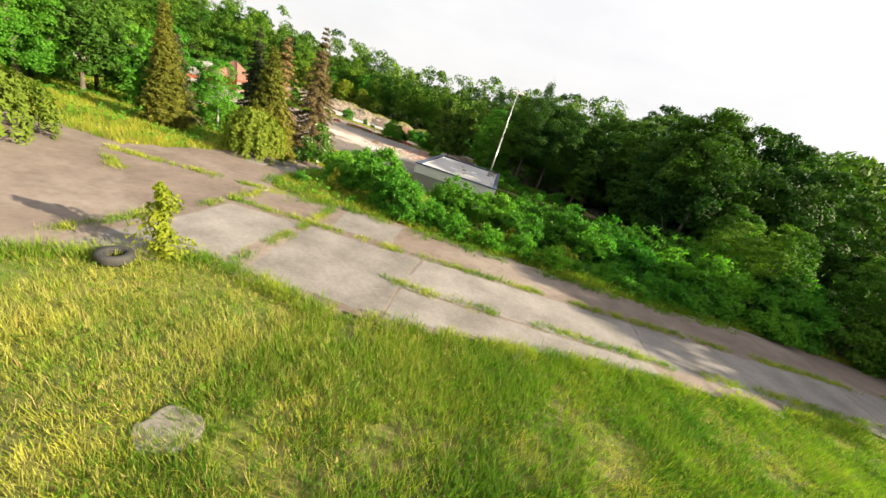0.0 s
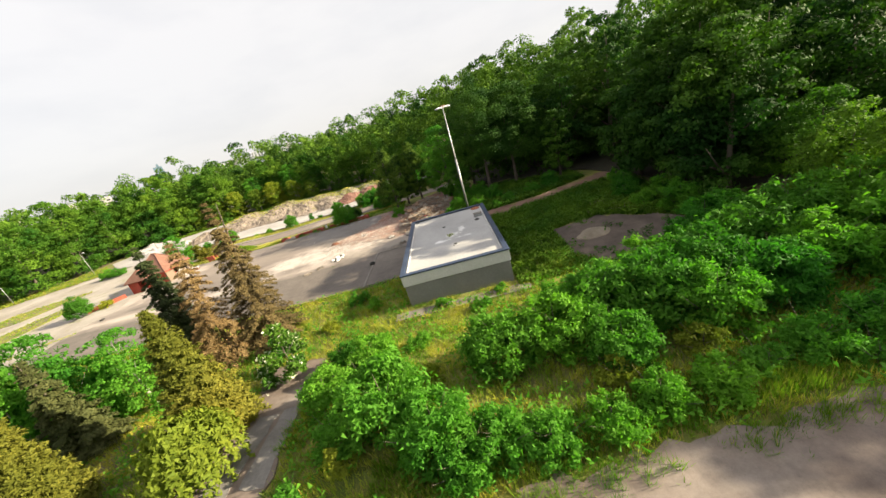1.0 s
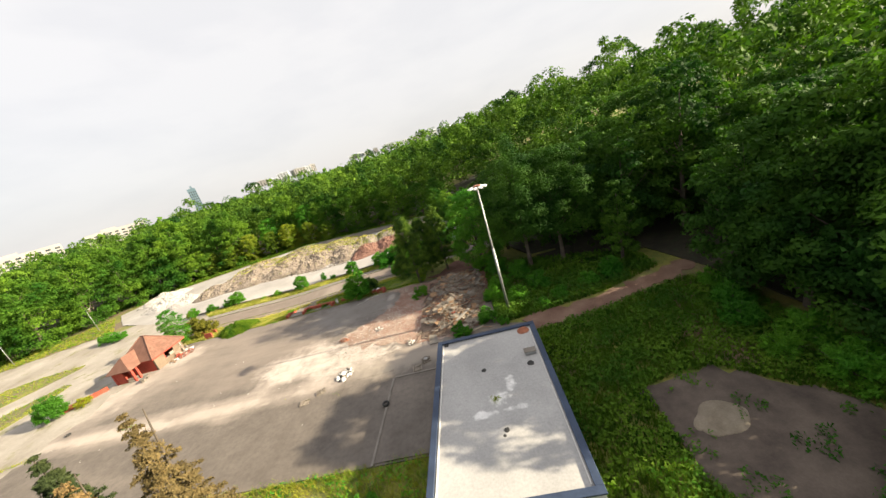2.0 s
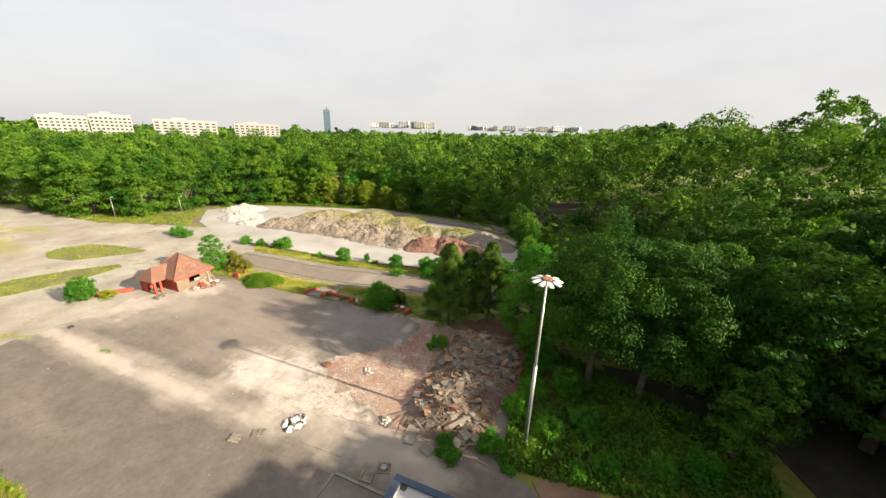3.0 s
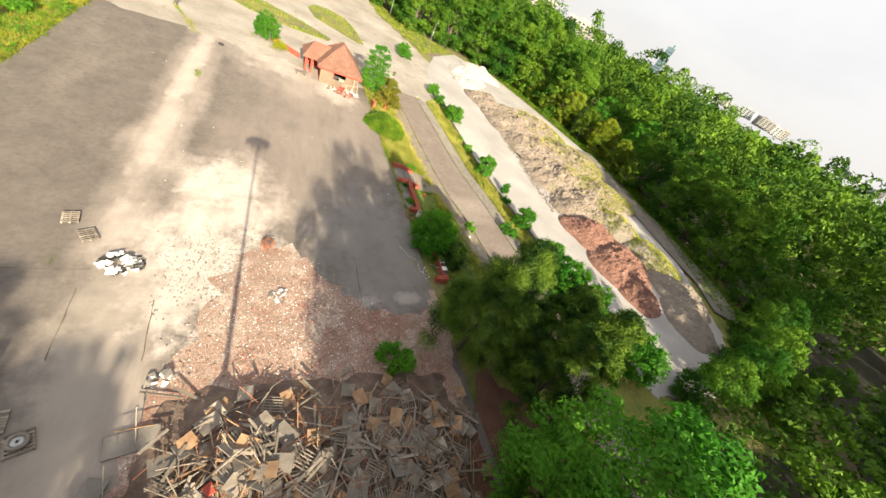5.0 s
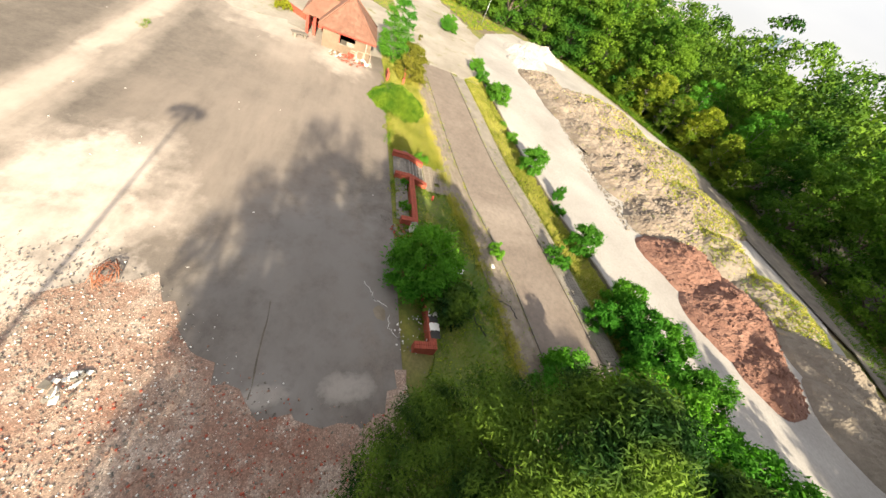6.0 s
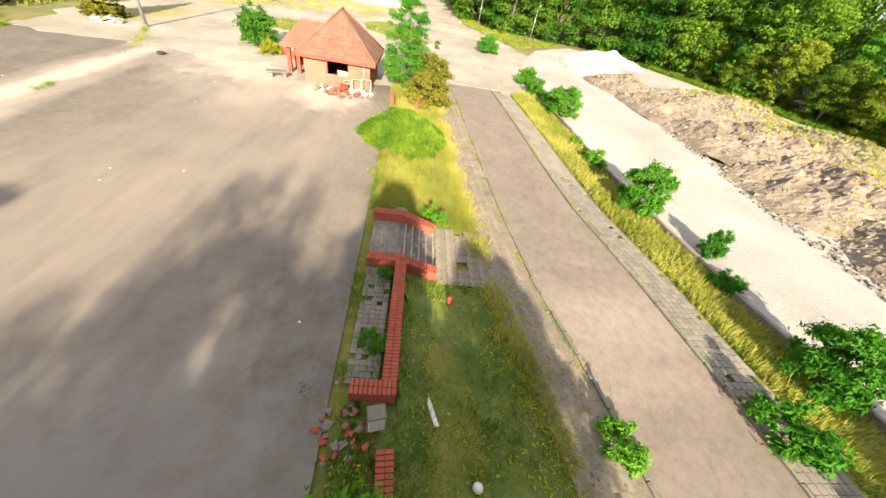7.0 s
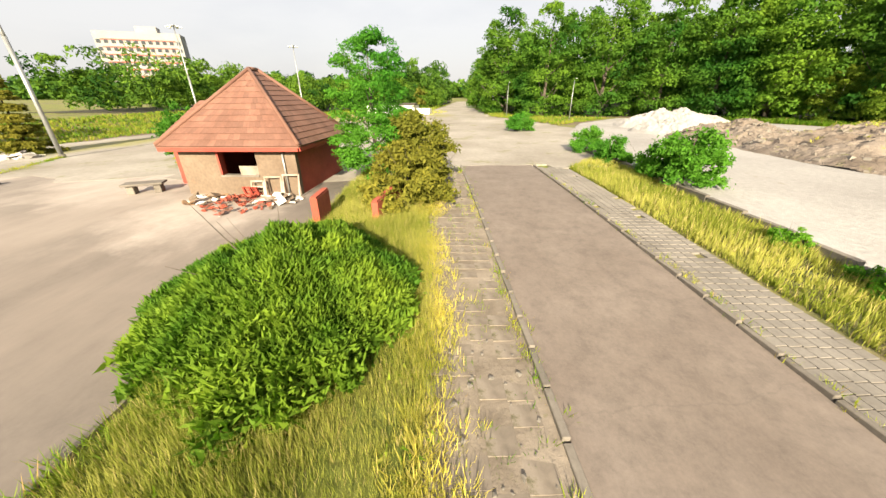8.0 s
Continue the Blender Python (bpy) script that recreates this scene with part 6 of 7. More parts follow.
def stones(name, pts, sizes, mat, label, category, seed=1, flat=0.8):
    """Loose stones that nobody could count, joined in one mesh."""
    rng = np.random.default_rng(seed)
    base = np.array([(-1, -0.7, -0.5), (1, -0.8, -0.4), (0.8, 0.9, -0.5), (-0.9, 0.7, -0.4), (-0.6, -0.5, 0.6), (0.7, -0.4, 0.5), (0.5, 0.6, 0.65), (-0.5, 0.5, 0.5)])
    shape = [(3, 2, 1, 0), (4, 5, 6, 7), (0, 1, 5, 4), (1, 2, 6, 5), (2, 3, 7, 6), (3, 0, 4, 7)]
    verts, faces = [], []
    for p, s in zip(pts, sizes):
        a = rng.uniform(0, 6.28)
        c, sn = math.cos(a), math.sin(a)
        b = base * (1 + rng.normal(0, 0.22, base.shape)) * s * 0.5
        r = np.stack([b[:, 0] * c - b[:, 1] * sn, b[:, 0] * sn + b[:, 1] * c, b[:, 2] * flat], 1) + p
        k = len(verts)
        verts.extend(map(tuple, r))
        faces.extend([tuple(k + i for i in f) for f in shape])
    ob = new(name, mesh_of(name, verts, faces, mat))
    return tagged(ob, label, category, kind="stuff")


for i, (cx, cy, rx, ry, h) in enumerate(((-80, 136, 8, 6, 1.7), (-70, 140, 10, 9, 2.1), (-60, 141, 10, 9, 2.2), (-51, 142, 10, 10, 2.3), (-43, 143, 8, 10, 2.1), (-75, 149, 11, 8, 2.2), (-62, 152, 12, 8, 2.2), (-49, 154, 11, 7, 2.0))):
    heap("rubble_mound", cx, cy, rx, ry, h, M_HEAP, "long brown heap of soil, stone and rubble", 20 + i, 0.2 * i, 0.42)
for i, (cx, cy, rx, ry, h) in enumerate(((-33.5, 138.0, 5.5, 6.5, 1.9), (-27.0, 139.5, 6.5, 7.5, 2.1), (-21.5, 138.0, 4.2, 5.0, 1.5))):
    heap("brick_mound", cx, cy, rx, ry, h, M_REDSOIL, "heap of crushed dark red brick", 40 + i, 0.5 * i, 0.24)
for i, (cx, cy, rx, ry, h) in enumerate(((-37, 148, 6, 6, 2.4), (-29.0, 150.5, 7, 5.5, 2.3), (-21.0, 149.5, 6, 6, 2.1), (-16.0, 145, 4.5, 6, 1.8))):
    heap("sand_mound", cx, cy, rx, ry, h, M_SANDHEAP, "smooth pale beige heap of sand", 50 + i, 0.3 * i, 0.1)
for i, (cx, cy, rx, ry, h) in enumerate(((-98, 137, 8, 6, 2.0), (-88, 134, 6, 4, 1.8), (-107, 146, 8, 6, 1.8))):
    heap("stone_mound", cx, cy, rx, ry, h, M_WHITE, "whitish heap of crushed stone", 60 + i, 0.3 * i, 0.35)
drape("far_slab", [(-70, 160), (-44, 162), (-24, 160), (-18, 156), (-14, 161), (-24, 167), (-44, 170), (-70, 168)], M_CONC, 0.3, 3.0, "long strip of old grey concrete behind the heaps", "pavement")
rs = np.random.default_rng(12)


def on_heaps(name, count, lo, hi, mat, label, category, seed):
    """Loose lumps that lie on the surface of all heaps of one kind."""
    rng = np.random.default_rng(seed)
    tops = []
    for ob in HEAPS[name]:
        z0 = ob.matrix_basis.translation.z
        pts = np.array([tuple(ob.matrix_basis @ v.co) for v in ob.data.vertices])
        tops.append(pts[pts[:, 2] > z0 + 0.05])
    pts = np.concatenate(tops)
    pts = pts[rng.integers(0, len(pts), count)] + rng.normal(0, 0.06, (count, 3)) * (1, 1, 0.2)
    stones(name, pts, lo + (hi - lo) * rng.random(count) ** 2.5, mat, label, category, seed)


on_heaps("rubble_mound", 4200, 0.10, 0.55, M_CONC, "broken concrete and stones over the brown heaps", "stones", 3)
on_heaps("brick_mound", 1800, 0.08, 0.38, M_REDSOIL, "broken red bricks scattered over the heap", "bricks", 4)


def heap_grass(count, mat, label, seed, above, tall):
    """Thin tufts in patches over the northern flanks of the brown heaps."""
    rng = np.random.default_rng(seed)
    pts = []
    for ob in HEAPS["rubble_mound"] + HEAPS["sand_mound"][:2]:
        v = np.array([tuple(ob.matrix_basis @ q.co) for q in ob.data.vertices])
        pts.append(v[v[:, 2] > ob.matrix_basis.translation.z + 0.1])
    pts = np.concatenate(pts)
    ok = wave(pts[:, 0], pts[:, 1], 2.6, seed) + 0.09 * (pts[:, 1] - 143.0) + rng.normal(0, 0.3, len(pts)) > above
    pts = pts[ok]
    pts = pts[rng.integers(0, len(pts), count)] + rng.normal(0, 0.12, (count, 3)) * (1, 1, 0.1)
    t = tufts(rng, pts[:, 0], pts[:, 1], tall, 6, 0.16, 0.03, 0.9, pts[:, 2] - 0.03)
    tagged(new("heap_grass", tris_mesh("heap_grass", t, mat)), label, "grass", kind="stuff")


heap_grass(9000, M_STRAW, "dry ochre grass tufts growing on the heaps", 21, 0.35, 0.30)
heap_grass(3000, M_GRASS, "green weeds growing on the old heaps", 22, 0.55, 0.32)
hx, hy = rs.uniform(-84, -38, 700), 132.0 + np.abs(rs.normal(0, 1.6, 700))
stones("loose_stones", np.stack([hx, hy, height(hx, hy) + 0.08], 1), rs.uniform(0.10, 0.34, 700), M_CONC, "scattered stones before the heaps", "stones", 13)
hx = rs.uniform(-64, -24, 420)
hy = np.interp(hx, [p_[0] for p_ in ROAD_SOUTH], [p_[1] for p_ in ROAD_SOUTH]) - rs.uniform(0.2, 2.2, 420)
stones("loose_stones", np.stack([hx, hy, height(hx, hy) + 0.02], 1), 0.03 + 0.10 * rs.random(420) ** 2, M_PAVER, "pale chips on the broken pavement", "stones", 14)

# ---- rubble of the pulled-down shed ----
drape("red_soil", [(-9.5, 103.2), (-4.0, 92), (1.0, 92), (2.5, 104), (-6, 112), (-13, 106.4)], rough_mat("red_earth", (0.105, 0.045, 0.03), (0.17, 0.08, 0.055), 0.5, 6.0, 0.95, 0.8, 0.05), 0.03, 2.0, "dark reddish earth under the trees", "soil", edge=0.06, worn=0.4)
CRUMBS = [(-24.4, 91.6), (-21.8, 93.8), (-19.6, 95.6), (-18.7, 97.2), (-17.9, 98.8), (-17.5, 101.0), (-18.4, 102.4), (-20.4, 103.9), (-17.5, 104.3), (-13.0, 103.5), (-8.0, 103.4), (-4.0, 100.0), (-4.0, 91.0), (-6.0, 86.2), (-9.5, 84.8), (-13.6, 85.4), (-17.5, 86.6), (-20.9, 87.2), (-23.4, 88.6)]


def crumb_mat():
    """Crushed brick, plaster and soil trodden into the lot: fine cells of red, pink, grey and near-white."""
    m, n, l, b = node_mat("crushed_brick_and_plaster")
    cells = n.new("ShaderNodeTexVoronoi")
    cells.inputs["Scale"].default_value = 24.0
    co = n.new("ShaderNodeTexCoord")
    l.new(co.outputs["Object"], cells.inputs["Vector"])
    pick = n.new("ShaderNodeSeparateColor")
    l.new(cells.outputs["Color"], pick.inputs[0])
    big = noise_node(n, l, 0.22, 6.0, 0.7)
    fine = noise_node(n, l, 6.0, 8.0, 0.75)
    soil = mixc(n, l, ramp(n, l, big.outputs[0], [(0.36, (0, 0, 0)), (0.62, (1, 1, 1))]).outputs[0], (0.218, 0.125, 0.094), (0.298, 0.228, 0.186))
    grain = ramp(n, l, pick.outputs[0], [(0.0, (0.40, 0.36, 0.34)), (0.35, (0.85, 0.78, 0.74)), (0.75, (1.15, 1.08, 1.02)), (1.0, (1.9, 1.85, 1.8))])
    pale = noise_node(n, l, 0.55, 7.0, 0.72)
    soil = mixc(n, l, ramp(n, l, pale.outputs[0], [(0.50, (0, 0, 0)), (0.62, (0.8, 0.8, 0.8))]).outputs[0], soil, (0.40, 0.345, 0.30))
    col = mixc(n, l, 0.6, soil, grain.outputs[0], "MULTIPLY")
    col = mixc(n, l, 0.6, col, ramp(n, l, fine.outputs[0], [(0.3, (0.45, 0.45, 0.45)), (0.7, (1.25, 1.25, 1.25))]).outputs[0], "MULTIPLY")
    l.new(col, b.inputs["Base Color"])
    b.inputs["Roughness"].default_value = 0.95
    bump(n, l, b, fine.outputs[0], 0.8, 0.05)
    return m


drape("crumb_field", CRUMBS, crumb_mat(), 0.016, 2.0, "field of crushed red brick and plaster on the lot", "rubble", edge=0.05, worn=0.22)


def strew(count, cx, cy, sx, sy, lo, hi, mat, label, seed, poly=CRUMBS):
    """Loose crumbs, most of them small, thinning out from a middle."""
    rng = np.random.default_rng(seed)
    x, y = rng.normal(cx, sx, count), rng.normal(cy, sy, count)
    grow = [(px_ + (0.9 if px_ > cx else -0.9), py_ + (0.9 if py_ > cy else -0.9)) for px_, py_ in poly]
    ok = inside(x, y, grow) & (inside(x, y, poly) | (rng.random(count) < 0.25))
    x, y = x[ok], y[ok]
    size = lo + (hi - lo) * rng.random(len(x)) ** 3.0
    stones("crumbs", np.stack([x, y, 0.018 + 0.25 * size], 1), size, mat, label, "rubble", seed, 0.7)


strew(3600, -15.5, 94.5, 4.2, 5.0, 0.03, 0.13, M_PINK, "brick crumbs strewn over the lot", 5)
strew(2200, -14.0, 96.0, 3.6, 4.6, 0.03, 0.11, M_REDBRICK, "broken red brick strewn over the lot", 8)
strew(4200, -17.0, 93.0, 4.4, 4.8, 0.025, 0.11, M_PAVER, "pale plaster crumbs strewn over the lot", 6)
strew(3000, -18.0, 92.0, 4.0, 4.4, 0.02, 0.09, M_WHITEPAINT, "white plaster flakes strewn over the lot", 7)
strew(2600, -22.0, 87.5, 2.6, 2.2, 0.025, 0.10, M_PAVER, "cement crumbs on the pale end of the lot", 9, [(-27, 90), (-23, 92), (-16, 88), (-13, 84.6), (-18, 83.6), (-24, 84)])

RACK_SLAT, RACK_BEARER = box("slat", 1.1, 0.05, 0.04, M_WOODGREY), box("bearer", 0.06, 0.95, 0.04, M_WOODGREY)


def rubble_pile():
    rng = np.random.default_rng(17)
    ob = thing("rubble_pile", Matrix.Identity(4), "tangled pile of broken boards, laths and slabs", "rubble pile")

    def top(x, y):
        u = math.exp(-(((x + 8.0) / 3.6) ** 2 + ((y - 97.0) / 5.0) ** 2))
        v = math.exp(-(((x + 9.0) / 3.4) ** 2 + ((y - 89.5) / 3.6) ** 2))
        return 1.5 * u + 0.95 * v + 0.18 * noise.noise(Vector((x, y, 0))) * min(1, 3 * (u + v))

    n = 46
    verts = [(-14 + 11 * i / (n - 1), 83.6 + 20.6 * j / (n - 1), 0) for j in range(n) for i in range(n)]
    verts = [(x, y, top(x, y) - 0.06 - 1.6 * max(0.0, max(abs(x + 8.5) / 5.5, abs(y - 93.9) / 10.3) - 0.72 + 0.12 * noise.noise(Vector((x * 0.7, y * 0.7, 3)))) ) for x, y, _ in verts]
    faces = [(j * n + i, j * n + i + 1, (j + 1) * n + i + 1, (j + 1) * n + i) for j in range(n - 1) for i in range(n - 1)]
    part("rubble_core", mesh_of("rubble_core", verts, faces, rough_mat("dirty_rubble", (0.075, 0.045, 0.034), (0.20, 0.145, 0.11), 0.8, 6.0, 0.95, 1.0, 0.1)), ob, "dirt and crumbled brick inside the pile")
    kinds = [(box("board", 1.0, 0.14, 0.03, M_WOODGREY), "board"), (box("board", 1.0, 0.10, 0.05, M_WOODGREY), "board"), (box("lath", 1.0, 0.045, 0.03, M_WOODGREY), "lath"), (box("lath", 1.0, 0.05, 0.04, M_WOODWARM), "lath"), (box("panel", 1.0, 0.75, 0.03, M_WOODGREY), "panel"), (box("panel", 1.0, 0.8, 0.06, M_CONC), "panel"), (box("sheet", 1.0, 0.7, 0.02, M_WOODWARM), "sheet"), (box("iron_bar", 1.0, 0.03, 0.03, M_RUST), "iron_bar")]
    for k in range(820):
        x, y = (rng.normal(-7.8, 2.0), rng.normal(97.0, 3.2)) if k % 3 else (rng.normal(-8.8, 1.9), rng.normal(89.2, 2.2))
        if not (-13.4 < x < -3.4 and 84.2 < y < 103.6):
            continue
        me, nm = kinds[rng.choice(8, p=(0.12, 0.10, 0.30, 0.18, 0.07, 0.04, 0.05, 0.14))]
        ln = rng.uniform(0.7, 2.4) if nm in ("board", "lath", "iron_bar") else rng.uniform(0.6, 1.2)
        m = Matrix.Translation((x, y, top(x, y) + rng.uniform(0.0, 0.28))) @ Matrix.Rotation(rng.uniform(0, 6.28), 4, "Z") @ Matrix.Rotation(rng.normal(0, 0.26), 4, "Y") @ Matrix.Rotation(rng.normal(0, 0.22), 4, "X") @ Matrix.Diagonal((ln, 1, 1, 1))
        part(nm, me, ob, "", m)
    for k in range(40):  # slatted crates and racks
        x, y = (rng.normal(-7.0, 2.0), rng.normal(97.5, 3.2)) if k % 4 else (rng.normal(-7.6, 1.6), rng.normal(90.0, 2.4))
        m = Matrix.Translation((x, y, top(x, y) + 0.14)) @ Matrix.Rotation(rng.uniform(0, 6.28), 4, "Z") @ Matrix.Rotation(rng.normal(0, 0.3), 4, "X")
        for i in range(6):
            part("slat", RACK_SLAT, ob, "", m @ Matrix.Translation((0, -0.4 + 0.16 * i, 0.04)))
        for xx in (-0.45, 0, 0.45):
            part("bearer", RACK_BEARER, ob, "", m @ Matrix.Translation((xx, 0, 0)))
    part("long_plank", box("long_plank", 3.0, 0.36, 0.06, M_PAVER), ob, "long pale concrete plank", pose(-6.9, 87.6, 1.02, 4, 3, 58))
    part("white_plate", box("white_plate", 1.3, 0.9, 0.05, M_SAND), ob, "pale broken sheet", pose(-8.6, 90.6, 1.06, 8, 5, 30))
    part("drum_lid", ring_mesh("drum_lid", 0.02, 0.33, 0.08, M_CONC, 24), ob, "round grey lid", pose(-8.9, 89.4, 1.12, 6, 4, 0))
    part("red_cloth", box("red_cloth", 0.5, 0.4, 0.12, M_REDPAINT, (0, 0, 0), 0.05), ob, "red plastic scrap", pose(-8.1, 88.5, 1.06, 0, 8, 30))


rubble_pile()
sl = thing("concrete_slab", pose(-10.9, 85.2, 0.02, 0, 3, 10), "large loose grey concrete slab on the lot", "slab", data=box("concrete_slab", 1.0, 2.0, 0.12, M_PAVER, (0, 0, 0), 0.02))
for x, y, tn, mat in ((-7.6, 84.7, 35, M_SAND), (-6.4, 85.6, 70, M_SAND), (-9.0, 84.3, -20, M_PAVER)):
    thing("board_sheet", pose(x, y, 0.10, 3, 5, tn), "loose brownish board lying by the rubble", "board", "loose boards", data=box("board_sheet", 1.2, 0.8, 0.05, mat, (0, 0, 0), 0.01))


def wire_tangle(x, y, r, seed, mat, label):
    rng = np.random.default_rng(seed)
    ob = thing("wire_tangle", pose(x, y, 0.02), label, "scrap")
    for k in range(40):
        a, b = rng.uniform(0, 6.28), rng.uniform(0.3, 1.0)
        p = [(math.cos(a) * r * b, math.sin(a) * r * b * 0.6, 0.04), (math.cos(a + 0.7) * r * b * 0.6, math.sin(a + 0.7) * r * b * 0.5, rng.uniform(0.1, 0.45)), (math.cos(a + 1.8) * r * b, math.sin(a + 1.8) * r * b * 0.6, 0.05)]
        part("wire", tube("wire", p, [0.012] * 3, mat, 4), ob)


wire_tangle(-24.2, 90.0, 1.0, 3, M_RUST, "tangle of rusty wire on the lot")
wire_tangle(-9.9, 88.4, 1.1, 4, M_RUST, "tangle of rusty wire beside the rubble")


def litter_pile(x, y, r, n, seed, label, mats, z=0.0, s0=0.12, s1=0.5):
    rng = np.random.default_rng(seed)
    ob = thing("litter_pile", pose(x, y, z), label, "litter", "litter")
    for k in range(n):
        q = r * math.sqrt(rng.random())
        a = rng.uniform(0, 6.28)
        s = rng.uniform(s0, s1)
        bm = box_bm(s, s * rng.uniform(0.4, 0.9), s * rng.uniform(0.12, 0.4))
        for v in bm.verts:
            v.co += Vector(rng.normal(0, 0.12 * s, 3))
        hh = max(0.0, 0.35 * r * (1 - q / r)) * rng.random()
        part("scrap", from_bm("scrap", bm, mats[k % len(mats)]), ob, "", pose(math.cos(a) * q, math.sin(a) * q, 0.01 + hh, rng.normal(0, 10), rng.normal(0, 10), rng.uniform(0, 360)))


litter_pile(-21.5, 82.2, 0.95, 46, 1, "small heap of white paper and plastic litter", (M_WHITEPAINT, M_WHITEPAINT, M_RUBBER))
litter_pile(-19.3, 91.0, 0.7, 26, 11, "scraps of pale plaster board on the brick crumbs", (M_WHITEPAINT, M_PAVER), s0=0.08, s1=0.3)
litter_pile(-13.8, 85.6, 0.5, 16, 2, "few white plastic scraps on the lot", (M_WHITEPAINT, M_PAVER))
litter_pile(-69.5, 72.4, 1.3, 46, 3, "heap of white rubbish at the lot's corner", (M_WHITEPAINT, M_WHITEPAINT, M_PAVER), 0.28, s1=0.7)
litter_pile(-57.5, 98.7, 1.5, 110, 4, "spill of broken red bricks before the kiosk", (M_REDBRICK, M_TILE, M_REDBRICK), 0.29, s0=0.08, s1=0.26)
litter_pile(-57.9, 100.2, 1.0, 30, 5, "white plaster scraps before the kiosk", (M_WHITEPAINT, M_PLASTER), 0.29, s1=0.4)
litter_pile(-57.9, 96.8, 0.9, 24, 6, "white plaster scraps before the kiosk", (M_WHITEPAINT, M_WOODWARM, M_PLASTER), 0.29, s1=0.45)
litter_pile(-30.3, 103.9, 0.8, 46, 7, "broken red bricks beside the planter", (M_REDBRICK, M_TILE, M_CONC), s0=0.06, s1=0.2)
litter_pile(-31.7, 102.9, 0.6, 30, 8, "white crumbs on the dark asphalt", (M_PAVER,), s0=0.03, s1=0.09)
litter_pile(-22.3, 104.3, 1.3, 60, 9, "pale crumbs beside the planter", (M_WHITEPAINT, M_PAVER), s0=0.03, s1=0.12)
for k in range(26):
    x, y = rs.uniform(-60, -16), rs.uniform(72, 102)
    thing("scrap", pose(x, y, float(height(x, y)) + 0.004, 0, 0, rs.uniform(0, 360)), "tiny pale scrap lying on the asphalt", "litter", "scraps on the lot", data=box("scrap", rs.uniform(0.04, 0.13), rs.uniform(0.04, 0.10), 0.02, M_WHITEPAINT, (0, 0, 0), 0.008))

# ---- small things in the grass strip ----
def on_ground(x, y):
    return float(height(x, y)) - 0.07


post = thing("white_post", pose(-30.6, 104.7, 0.0, 0, 0, 12), "chipped white concrete post beside the brick stub", "post")
part("shaft", box("shaft", 0.32, 0.42, 0.75, M_WHITEPAINT, (0, 0, 0), 0.02), post)
part("cap", box("cap", 0.38, 0.48, 0.08, M_PAVER, (0, 0, 0.75), 0.015), post)
bar = thing("white_bar", pose(-31.2, 106.3, on_ground(-31, 106.3), 0, 0, 18), "short white board lying in the grass", "board", data=box("white_bar", 0.9, 0.16, 0.08, M_WHITEPAINT, (0, 0, 0), 0.02))
rd = thing("hydrant", pose(-35.45, 107.0, on_ground(-35.45, 107.0)), "small red hydrant post in the grass", "hydrant")
part("barrel", tube("barrel", [(0, 0, 0), (0, 0, 0.42)], [0.09, 0.085], M_REDPAINT, 12), rd)
part("bonnet", tube("bonnet", [(0, 0, 0.42), (0, 0, 0.48), (0, 0, 0.56)], [0.12, 0.11, 0.03], M_REDPAINT, 12), rd)
part("outlet", tube("outlet", [(-0.16, 0, 0.32), (0.16, 0, 0.32)], [0.045, 0.045], M_REDPAINT, 8), rd)
ball = bmesh.new()
bmesh.ops.create_uvsphere(ball, u_segments=16, v_segments=10, radius=0.14)
for v in ball.verts:
    v.co *= 1 + 0.06 * noise.noise(v.co * 9)
thing("white_ball", pose(-29.3, 107.5, on_ground(-29.3, 107.5) + 0.13), "dirty white ball lying in the grass", "ball", data=from_bm("white_ball", ball, M_WHITEPAINT, True))
ring = thing("concrete_ring", pose(-27.9, 108.2, on_ground(-27.9, 108.2) + 0.12), "whitewashed concrete well ring in the grass", "well ring", data=ring_mesh("concrete_ring", 0.26, 0.42, 0.3, M_WHITEPAINT, 28))
part("lid", box("lid", 0.5, 0.18, 0.04, M_RUBBER, (0, 0, 0.08), 0.01), ring, "dark cover strip")
mon = thing("old_monitor", pose(-28.2, 108.35, on_ground(-28.2, 108.35), 0, 0, 30), "dumped dark box with a pale panel", "appliance")
part("case", box("case", 0.5, 0.42, 0.38, M_RUBBER, (0, 0, 0), 0.03), mon)
part("panel", box("panel", 0.40, 0.02, 0.28, M_GALV, (0, 0.215, 0.05), 0.005), mon)
thing("white_bag", pose(-28.9, 111.4, on_ground(-28.9, 111.4)), "crumpled white bag on the pavement", "bag", data=box("white_bag", 0.4, 0.3, 0.16, M_WHITEPAINT, (0, 0, 0), 0.06))
cl = thing("cloth", pose(-22.9, 105.45, 0.46, 0, 0, 0), "black and white sheet draped over the planter wall", "cloth")
for i, (w, mat) in enumerate(((0.55, M_WHITEPAINT), (0.45, M_RUBBER), (0.5, M_WHITEPAINT), (0.5, M_RUBBER))):
    bm = bmesh.new()
    n = 7
    rows_ = [[bm.verts.new((-0.95 + 0.48 * i + w * a / (n - 1), -0.34 + 0.68 * b / (n - 1), 0.03 + 0.03 * math.sin(5 * a + 3 * b + i) - 0.28 * max(0, abs(b / 3 - 1) - 0.66))) for b in range(n)] for a in range(n)]
    for a in range(n - 1):
        for b in range(n - 1):
            bm.faces.new((rows_[a][b], rows_[a + 1][b], rows_[a + 1][b + 1], rows_[a][b + 1]))
    part("fold", from_bm("fold", bm, mat, True), cl)


